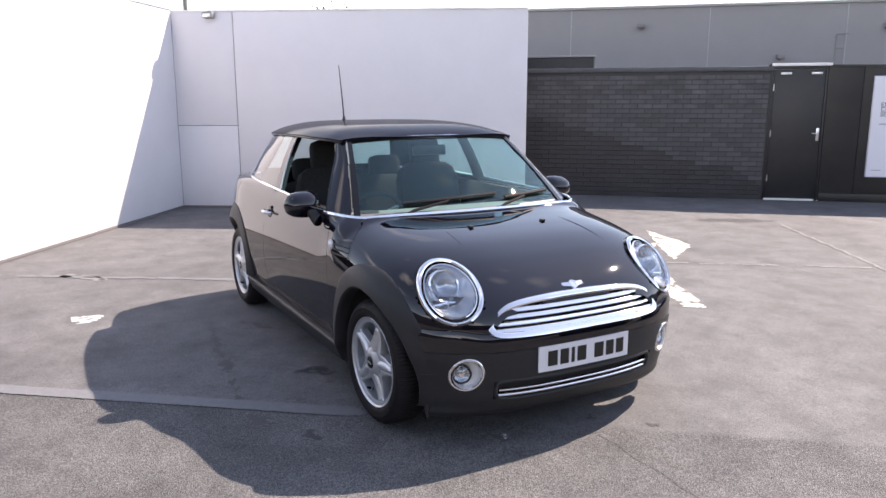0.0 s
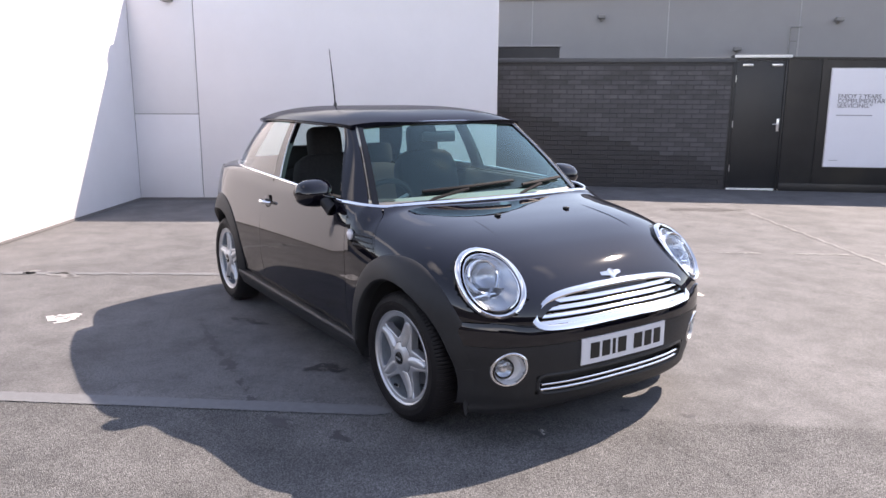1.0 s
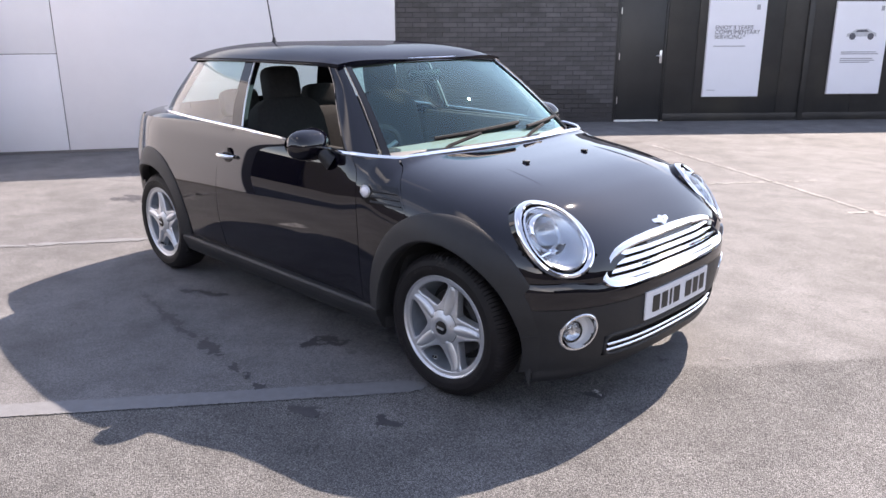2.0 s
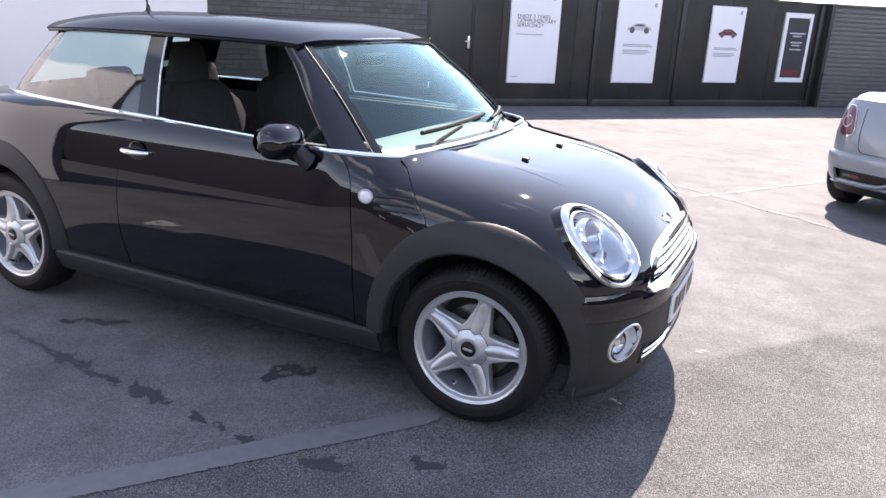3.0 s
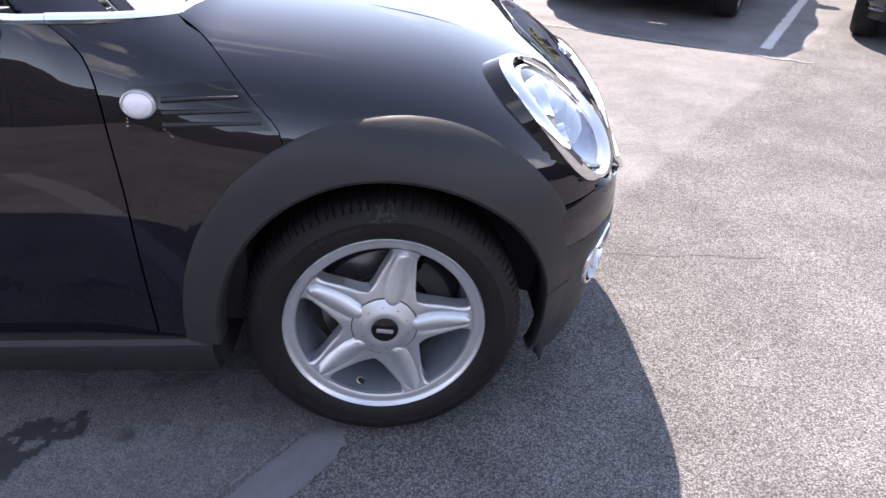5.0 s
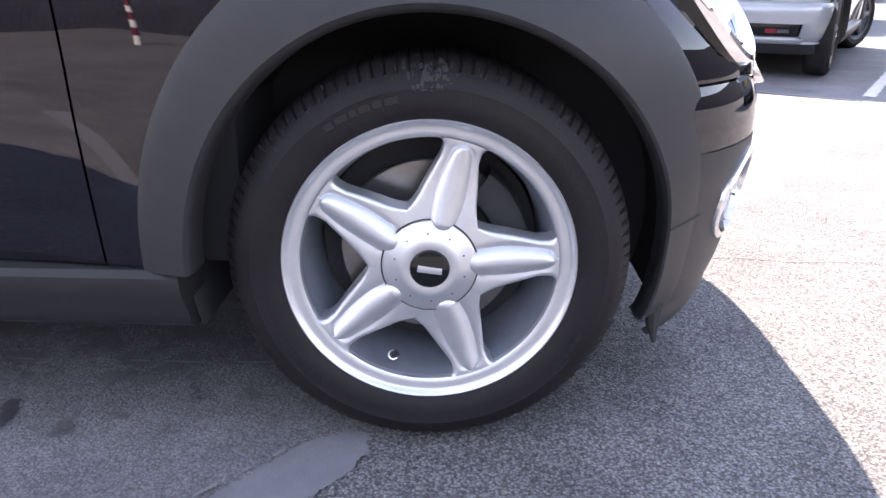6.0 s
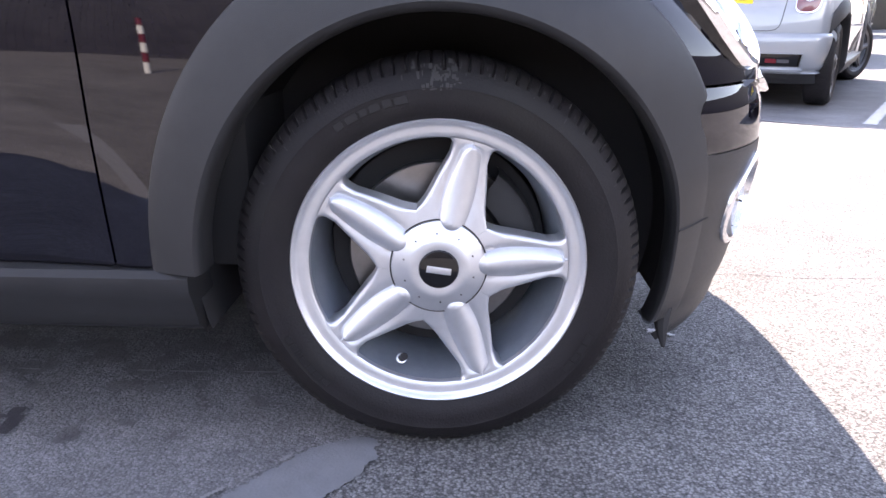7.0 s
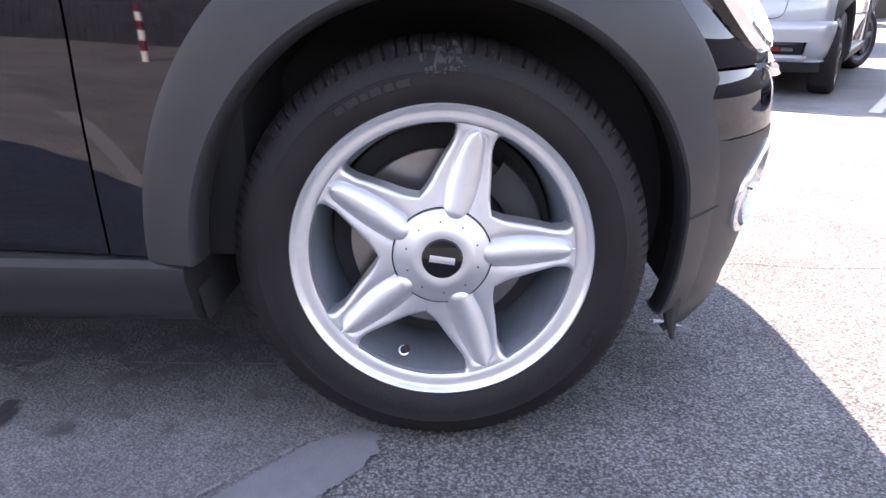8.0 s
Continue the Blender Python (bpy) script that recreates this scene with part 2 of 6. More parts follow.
def join(*geos):
    vs, fs = [], []
    for v, f in geos:
        k = len(vs)
        vs.extend(v)
        fs.extend(tuple(i + k for i in q) for q in f)
    return vs, fs


def move(geo, m):
    return [m @ Vector(v) for v in geo[0]], geo[1]


def grid(rows, close_u=False, close_v=False, keep=None):
    """Faces over rows of points; close_v joins each row's end to its start, close_u the last row to the first."""
    n, k = len(rows), len(rows[0])
    vs = [Vector(p) for r in rows for p in r]
    fs = []
    for i in range(n if close_u else n - 1):
        for j in range(k if close_v else k - 1):
            q = (i * k + j, i * k + (j + 1) % k, ((i + 1) % n) * k + (j + 1) % k, ((i + 1) % n) * k + j)
            if keep and not keep(sum((vs[a] for a in q), Vector()) / 4):
                continue
            fs.append(q)
    return vs, fs


def prune(geo):
    used = sorted({i for f in geo[1] for i in f})
    at = {i: k for k, i in enumerate(used)}
    return [geo[0][i] for i in used], [tuple(at[i] for i in f) for f in geo[1]]


def flip(geo):
    return geo[0], [tuple(reversed(f)) for f in geo[1]]


def mirror_y(geo):
    return [Vector((v[0], -v[1], v[2])) for v in geo[0]], [tuple(reversed(f)) for f in geo[1]]


def skirt(geo, depth):
    """Turns the open border of a sheet inwards by depth, against its normals."""
    vs, fs = [Vector(v) for v in geo[0]], list(geo[1])
    nor = [Vector() for _ in vs]
    count = {}
    for f in fs:
        nn = (vs[f[1]] - vs[f[0]]).cross(vs[f[-1]] - vs[f[0]]) + (vs[f[2]] - vs[f[1]]).cross(vs[f[0]] - vs[f[1]])
        for i in f:
            nor[i] += nn
        for a, c in zip(f, f[1:] + f[:1]):
            count[(a, c)] = count.get((a, c), 0) + 1
    new_at = {}
    for a, c in list(count):
        if (c, a) in count:
            continue
        for i in (a, c):
            if i not in new_at:
                new_at[i] = len(vs)
                vs.append(vs[i] - nor[i].normalized() * depth if nor[i].length > 0 else vs[i].copy())
        fs.append((c, a, new_at[a], new_at[c]))
    return vs, fs


def tube(path, radius, sides=10, closed=False, flat=1.0, up=None):
    """A tube along points; flat squashes it along `up`. Radius may be a function of 0..1."""
    pts = [Vector(p) for p in path]
    rows = []
    n = len(pts)
    for i, p in enumerate(pts):
        a = pts[(i - 1) % n] if closed or i else pts[0]
        c = pts[(i + 1) % n] if closed or i < n - 1 else pts[-1]
        d = (c - a).normalized()
        u = Vector(up) if up is not None else (Vector((0, 0, 1)) if abs(d.z) < 0.9 else Vector((1, 0, 0)))
        s = d.cross(u).normalized()
        u2 = s.cross(d).normalized()
        r = radius(i / max(1, n - 1)) if callable(radius) else radius
        rows.append([p + s * (r * math.cos(2 * math.pi * k / sides)) + u2 * (r * flat * math.sin(2 * math.pi * k / sides)) for k in range(sides)])
    g = grid(rows, close_u=closed, close_v=True)
    if not closed:
        k = len(rows) - 1
        g[1].append(tuple(range(sides)))
        g[1].append(tuple(reversed([k * sides + j for j in range(sides)])))
    return flip(g)


def lathe(profile, seg=48, axis="z"):
    """(radius, height) pairs turned round the axis z."""
    rows = [[Vector((r * math.cos(2 * math.pi * k / seg), r * math.sin(2 * math.pi * k / seg), h)) for k in range(seg)] for r, h in profile]
    return grid(rows, close_v=True)


def tab(*pairs):
    """A smooth curve through (x, value) pairs, that does not overshoot."""
    xs, ys = [p[0] for p in pairs], [p[1] for p in pairs]
    d = [(ys[i + 1] - ys[i]) / (xs[i + 1] - xs[i]) for i in range(len(xs) - 1)]
    m = [d[0]] + [0 if d[i - 1] * d[i] <= 0 else 2 * d[i - 1] * d[i] / (d[i - 1] + d[i]) for i in range(1, len(d))] + [d[-1]]

    def at(x):
        if x <= xs[0]:
            return ys[0]
        if x >= xs[-1]:
            return ys[-1]
        i = max(k for k in range(len(xs) - 1) if xs[k] <= x)
        h = xs[i + 1] - xs[i]
        t = (x - xs[i]) / h
        return ys[i] * (1 + 2 * t) * (1 - t) ** 2 + m[i] * h * t * (1 - t) ** 2 + ys[i + 1] * t * t * (3 - 2 * t) + m[i + 1] * h * t * t * (t - 1)

    return at


def span(a, b, n):
    return [a + (b - a) * i / (n - 1) for i in range(n)]


def frame_on(a, b):
    """A pose at a, whose x axis runs level to b, with the car park on its -y side."""
    return Matrix.Translation((a[0], a[1], 0)) @ Matrix.Rotation(math.atan2(b[1] - a[1], b[0] - a[0]), 4, "Z")


def reach(a, b):
    return math.hypot(b[0] - a[0], b[1] - a[1])


def writing(name, text, size, mat, parent, m, spacing=1.0, label=""):
    cu = bpy.data.curves.new(name, "FONT")
    cu.body, cu.size, cu.extrude, cu.space_line = text, size, 0.0008, spacing
    cu.materials.append(mat)
    tmp = new("tmp_text", cu)
    dg = bpy.context.evaluated_depsgraph_get()
    me = bpy.data.meshes.new_from_object(tmp.evaluated_get(dg))
    bpy.data.objects.remove(tmp)
    ob = new(name, me)
    ob.matrix_local = m
    ob.parent = parent
    if label:
        tagged(ob, label)
    return ob


# ---- the ground ----
ROT_X90 = Matrix.Rotation(radians(90), 4, "X")


def ground():
    xs = [-300, -60, -20, -10] + span(-8, 8, 17) + [12, 20, 60, 300]
    rows = [[(x, y, 0.0) for x in xs] for y in [-300, -60, -20, -10] + span(-8, 14, 23) + [20, 60, 300]]
    g = part("ground", grid(rows), ASPHALT)
    tagged(g, "weathered grey asphalt of a car park, cracked and stained", "asphalt", kind="structure")
    return g


ground()


def inside(p, poly):
    hit = False
    for (x0, y0), (x1, y1) in zip(poly, poly[1:] + poly[:1]):
        if (y0 > p[1]) != (y1 > p[1]) and p[0] < (x1 - x0) * (p[1] - y0) / (y1 - y0) + x0:
            hit = not hit
    return hit


def worn(name, poly, mat, wear, cell=0.022, grain=9.0, label="", category="", height=0.004, seed=0, ragged=0.03):
    """Paint or a stain on the ground: small cells inside an outline, dropped where it has worn off."""
    x0, x1 = min(p[0] for p in poly) - 0.05, max(p[0] for p in poly) + 0.05
    y0, y1 = min(p[1] for p in poly) - 0.05, max(p[1] for p in poly) + 0.05
    nx, ny = max(2, int((x1 - x0) / cell)), max(2, int((y1 - y0) / cell))
    vs, fs, at = [], [], {}

    def vert(i, j):
        if (i, j) not in at:
            at[i, j] = len(vs)
            x, y = x0 + (x1 - x0) * i / nx, y0 + (y1 - y0) * j / ny
            o = noise.noise_vector(Vector((x * 40, y * 40, seed)))
            vs.append(Vector((x + o.x * cell * 0.4, y + o.y * cell * 0.4, height)))
        return at[i, j]

    for i in range(nx):
        for j in range(ny):
            x, y = x0 + (x1 - x0) * (i + 0.5) / nx, y0 + (y1 - y0) * (j + 0.5) / ny
            o = noise.noise_vector(Vector((x * grain, y * grain, seed + 3.3)))
            if not inside((x + o.x * ragged, y + o.y * ragged), poly):
                continue
            if noise.fractal(Vector((x * grain, y * grain, seed)), 1.0, 2.1, 5) < wear:
                continue
            fs.append((vert(i, j), vert(i + 1, j), vert(i + 1, j + 1), vert(i, j + 1)))
    ob = part(name, (vs, fs), mat)
    tagged(ob, label, category, kind="structure")
    return ob


def stripe(a, b, width):
    a, b = Vector(a), Vector(b)
    s = Vector((-(b - a).y, (b - a).x)).normalized() * width / 2
    return [tuple(a + s), tuple(b + s), tuple(b - s), tuple(a - s)]


def faded_strip(a, b, width):
    """A thin film of old paint with finely nibbled edges and a brighter rim."""
    a, b = Vector((*a, 0)), Vector((*b, 0))
    d = (b - a).normalized()
    s = Vector((-d.y, d.x, 0))
    rows = []
    n = 700
    for i in range(n + 1):
        p = a + (b - a) * i / n
        e = [noise.fractal(Vector((p.x * 60, p.y * 60, k)), 1.0, 2.0, 4) * 0.009 for k in (1.0, 7.0)]
        end = min(1.0, (n - i) / 22) ** 0.5
        rows.append([p + s * (width / 2 * end + e[0]) + Vector((0, 0, 0.004)), p - s * (width / 2 * end + e[1]) + Vector((0, 0, 0.004))])
    ob = part("bay_line", flip(grid(rows)), LINE_FADED)
    tagged(ob, "faded pale bay line painted on the asphalt", "road marking", kind="structure")


faded_strip((-0.56, -2.95), (1.13, -0.78), 0.11)
worn("line_rim", stripe((-0.52, -2.98), (1.14, -0.86), 0.005), LINE_MID, -0.05, cell=0.0045, ragged=0.003, grain=22, height=0.005, label="bright flakes along the edge of an old line", category="road marking", seed=31)
worn("line_rim", stripe((0.40, -1.51), (1.04, -0.80), 0.005), LINE_MID, 0.15, cell=0.0045, ragged=0.003, grain=22, height=0.005, label="bright flakes along the edge of an old line", category="road marking", seed=32)
worn("line_rim", stripe((0.37, -0.57), (0.98, -0.56), 0.005), LINE_MID, 0.02, cell=0.0045, ragged=0.002, grain=14, height=0.005, label="thin pale scratch line on the asphalt", category="road marking", seed=33)
worn("bay_line", stripe((-3.81, -3.35), (-1.13, 0.72), 0.07), LINE_FADED, -0.35, label="faded pale bay line painted on the asphalt", category="road marking", seed=2)
worn("bay_line", stripe((-1.67, 5.92), (3.83, 2.47), 0.034), LINE_MID, -0.75, label="thin white bay end line, worn", category="road marking", seed=3)
worn("bay_line", stripe((1.37, 3.77), (2.58, 5.66), 0.040), LINE_MID, -0.60, label="thin worn white bay line on the asphalt", category="road marking", seed=4)
worn("bay_line", stripe((3.66, 2.82), (8.23, 10.22), 0.072), LINE_PAINT, -3.0, cell=0.016, ragged=0.006, label="crisp white bay line painted on the asphalt", category="road marking", seed=5)
worn("bay_line", stripe((5.55, 5.90), (7.23, 4.78), 0.05), LINE_MID, -0.30, label="short white cross line joining the bay line", category="road marking", seed=9)
worn("bay_line", stripe((-0.74, 3.08), (0.80, 5.17), 0.045), LINE_MID, -0.10, label="thin worn white bay line on the asphalt", category="road marking", seed=6)
worn("direction_arrow", [(-2.14, 4.17), (-1.26, 3.96), (-0.80, 3.24), (-1.52, 3.71)], ARROW_PAINT, -0.62, label="head of a worn cream direction arrow on the asphalt", category="road marking", seed=7)
worn("direction_arrow", [(-1.52, 3.72), (-1.38, 3.57), (-1.31, 3.35), (-1.16, 3.22), (-0.69, 2.96), (-0.07, 2.54), (0.56, 2.20), (0.46, 2.06), (-0.18, 2.39), (-0.84, 2.80), (-1.37, 3.13), (-1.57, 3.43)], ARROW_PAINT, -0.30, label="bent shaft of a worn cream direction arrow", category="road marking", seed=8, grain=6)
worn("paint_spot", [(-1.47, -2.00), (-1.25, -1.97), (-1.25, -1.83), (-1.39, -1.77), (-1.45, -1.88)], LINE_PAINT, -0.2, label="splash of white paint on the asphalt", category="paint spot", seed=9)
worn("paint_spot", [(-2.91, -1.99), (-2.57, -1.79), (-2.52, -1.59), (-2.72, -1.66), (-2.97, -1.89)], LINE_MID, 0.02, label="scuffed pale marks on the asphalt", category="paint spot", seed=10)
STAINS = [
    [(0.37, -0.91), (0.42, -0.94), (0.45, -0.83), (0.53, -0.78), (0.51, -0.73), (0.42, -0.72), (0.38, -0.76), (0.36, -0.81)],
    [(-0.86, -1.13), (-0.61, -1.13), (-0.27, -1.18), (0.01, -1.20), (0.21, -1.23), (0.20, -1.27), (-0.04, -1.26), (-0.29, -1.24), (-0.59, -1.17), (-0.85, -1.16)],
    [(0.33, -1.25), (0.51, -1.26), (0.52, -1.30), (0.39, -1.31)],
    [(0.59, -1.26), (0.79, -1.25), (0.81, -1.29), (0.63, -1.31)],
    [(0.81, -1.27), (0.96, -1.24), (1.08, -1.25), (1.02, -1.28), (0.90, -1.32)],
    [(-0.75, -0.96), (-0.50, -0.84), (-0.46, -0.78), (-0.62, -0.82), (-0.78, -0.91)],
    [(1.63, -0.38), (1.71, -0.38), (1.72, -0.32), (1.65, -0.33)],
    [(1.69, 0.12), (1.77, 0.13), (1.77, 0.19), (1.69, 0.18)],
    [(1.89, 0.33), (1.95, 0.34), (1.95, 0.38), (1.90, 0.38)],
    [(1.18, -1.09), (1.29, -1.07), (1.31, -1.12), (1.21, -1.14)],
    [(-4.78, 0.27), (-4.17, 0.70), (-4.11, 1.15), (-4.54, 0.95), (-4.91, 0.60)],
    [(-3.48, -0.27), (-3.17, -0.06), (-3.29, 0.15), (-3.59, -0.06)],
    [(-2.38, 5.20), (-1.98, 5.69), (-1.88, 6.17), (-2.19, 5.91), (-2.49, 5.43)],
]
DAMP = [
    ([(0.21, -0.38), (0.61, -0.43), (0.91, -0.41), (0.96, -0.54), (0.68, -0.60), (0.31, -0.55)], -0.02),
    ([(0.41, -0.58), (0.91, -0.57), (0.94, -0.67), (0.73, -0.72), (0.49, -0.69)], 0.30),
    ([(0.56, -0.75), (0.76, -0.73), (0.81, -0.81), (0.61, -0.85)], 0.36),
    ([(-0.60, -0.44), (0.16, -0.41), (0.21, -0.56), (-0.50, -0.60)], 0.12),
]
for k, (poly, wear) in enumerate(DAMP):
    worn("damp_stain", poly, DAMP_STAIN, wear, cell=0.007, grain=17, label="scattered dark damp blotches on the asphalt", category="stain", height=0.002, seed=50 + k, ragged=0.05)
worn("paint_spot", [(1.65, -0.31), (1.69, -0.32), (1.72, -0.35), (1.67, -0.34)], LINE_PAINT, 0.05, cell=0.004, grain=40, label="small white dropping splashed on the asphalt", category="spot", seed=60, ragged=0.01)
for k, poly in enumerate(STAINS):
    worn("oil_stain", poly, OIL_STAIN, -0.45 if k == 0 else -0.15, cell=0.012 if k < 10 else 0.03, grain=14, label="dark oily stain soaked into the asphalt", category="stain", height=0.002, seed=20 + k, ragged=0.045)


def crack(points, label):
    pts = []
    for a, b in zip(points, points[1:]):
        for t in span(0, 1, 14)[:-1]:
            p = Vector((*a, 0)).lerp(Vector((*b, 0)), t)
            o = noise.noise_vector(p * 9)
            pts.append(p + Vector((o.x, o.y, 0)) * 0.03)
    rows = [[p + Vector((0, 0.0018, 0.0022)), p + Vector((0, -0.0018, 0.0022))] for p in pts]
    tagged(part("crack", flip(grid(rows)), OIL_STAIN), label, "crack", kind="structure")


crack([(1.84, 0.05), (2.00, 0.066), (2.20, 0.044), (2.40, 0.041), (2.55, 0.02)], "thin dark crack in the asphalt")

# ---- the walls ----
CORNER, WHITE_END = (-6.90, -0.22), (-4.29, 3.91)
LEFT_END = (-3.35, -2.77)


def along(s):
    """A place on the line that the brick wall and the fence share."""
    return (-0.489 + 0.669 * s, 10.900 + 0.743 * s)


BRICK_A, BRICK_B = along(-8.60), along(-4.30)
FENCE_A, FENCE_B = along(-4.27), along(3.80)
SHUT_B = (5.95, 17.0)
FAR_END = (19.0, 28.0)


def white_back_wall():
    L, H = reach(CORNER, WHITE_END), 2.70
    w = thing("wall_back", frame_on(CORNER, WHITE_END), "tall white panelled wall in shade, plain and smooth", "wall", kind="structure")
    part("wall_core", box(-0.05, L, 0.02, 0.25, 0, H - 0.02), WALL_JOINT, w)
    part("panel", box(0.0, 0.855, 0, 0.02, 0.03, 1.160, 0.003), WHITE_WALL, w)
    part("panel", box(0.0, 0.855, 0, 0.02, 1.168, H, 0.003), WHITE_WALL, w)
    part("panel", box(0.865, L, 0, 0.02, 0.03, H, 0.003), WHITE_WALL, w)
    part("panel", box(L - 0.02, L + 0.004, 0.021, 0.25, 0.03, H, 0.003), WHITE_WALL, w)
    part("coping", box(0, L, -0.015, 0.28, H + 0.001, H + 0.025, 0.004), WHITE_WALL, w)
    part("base_rail", box(-0.02, L, -0.012, 0.018, 0.0, 0.028, 0.004), WALL_JOINT, w)
    lamp = thing("security_lamp", frame_on(CORNER, WHITE_END) @ Matrix.Translation((0.55, -0.06, H - 0.06)), "small grey security lamp under the wall top", "lamp")
    part("housing", box(-0.07, 0.07, -0.07, 0.055, -0.03, 0.05, 0.015), LAMP_GREY, lamp)
    part("bracket", box(-0.02, 0.02, 0.02, 0.058, 0.03, 0.07, 0.004), LAMP_GREY, lamp)
    part("lens", box(-0.055, 0.055, -0.078, -0.071, -0.022, 0.03, 0.003), STEEL_BRIGHT, lamp)


def white_left_wall():
    a, b = LEFT_END, CORNER
    L, H = reach(a, b), 2.73
    w = thing("wall_left", frame_on(a, b), "tall white wall glaring in full sun", "wall", kind="structure")
    # the car park lies on its -y side, seen from a towards b
    part("wall_core", box(0, L - 0.02, 0.02, 0.25, 0, H - 0.02), WALL_JOINT, w)
    n = 2
    for i in range(n):
        part("panel", box(L * i / n + 0.003, L * (i + 1) / n - 0.003, 0, 0.02, 0.03, H, 0.003), WHITE_WALL, w)
    part("coping", box(0, L, -0.015, 0.28, H + 0.001, H + 0.025, 0.004), WHITE_WALL, w)
    part("base_rail", box(0, L - 0.02, -0.012, 0.018, 0.0, 0.028, 0.004), WALL_JOINT, w)


white_back_wall()
white_left_wall()


def grey_building():
    m = frame_on(BRICK_A, BRICK_B) @ Matrix.Translation((-0.3, 2.6, 0))
    w = thing("grey_building", m, "plain grey clad building standing behind the yard wall", "building")
    L, H = 7.90, 3.14
    part("wall", box(0, L, 0, 4.0, 0, H), CLADDING, w)
    part("roof_edge", box(-0.03, L + 0.03, -0.04, 4.03, H + 0.001, H + 0.05, 0.01), CLAD_SEAM, w)
    for x in (1.42, 3.89, 6.17):
        part("seam", box(x - 0.011, x + 0.011, -0.012, -0.001, 0.4, H - 0.005, 0.003), CLAD_SEAM, w)
    for x, z in ((2.69, 2.82), (5.12, 2.24), (6.80, 2.74)):
        f = thing("flood_lamp", m @ Matrix.Translation((x, -0.10, z)), "small grey flood lamp fixed to the cladding", "lamp", "flood lamps")
        part("housing", box(-0.065, 0.065, -0.06, 0.07, -0.03, 0.04, 0.012), LAMP_GREY, f)
        part("bracket", box(-0.015, 0.015, 0.03, 0.098, -0.07, -0.02, 0.004), LAMP_GREY, f)
    p = thing("pole_bracket", m @ Matrix.Translation((6.01, -0.05, 2.02)), "thin dark metal bracket pole on the cladding", "pole")
    part("pole", tube([(0, 0, 0), (0, 0, 0.58), (0.02, 0, 0.60), (0.20, 0, 0.60)], 0.011), LAMP_GREY, p)
    part("arm", tube([(0, 0, 0.36), (0.12, 0.045, 0.36)], 0.009), LAMP_GREY, p)


grey_building()


def brick_wall():
    m = frame_on(BRICK_A, BRICK_B)
    L, H = reach(BRICK_A, BRICK_B), 1.92
    w = tagged(part("wall_brick", box(0.0, L, 0.008, 0.22, 0, H), MORTAR, pos=m), "brick yard wall painted black, scuffed and patchy", "wall", kind="structure")
    part("coping", box(0, L, -0.02, 0.24, H + 0.001, H + 0.07, 0.008), COPING, w)
    part("upstand", box(-0.05, 1.66, 0.24, 0.55, 0, 2.17, 0.01), FENCE_BLACK, w)
    part("upstand_capping", box(-0.05, 1.68, 0.22, 0.57, 2.171, 2.20, 0.006), CLADDING, w)
    return w


WALL_BRICK = brick_wall()


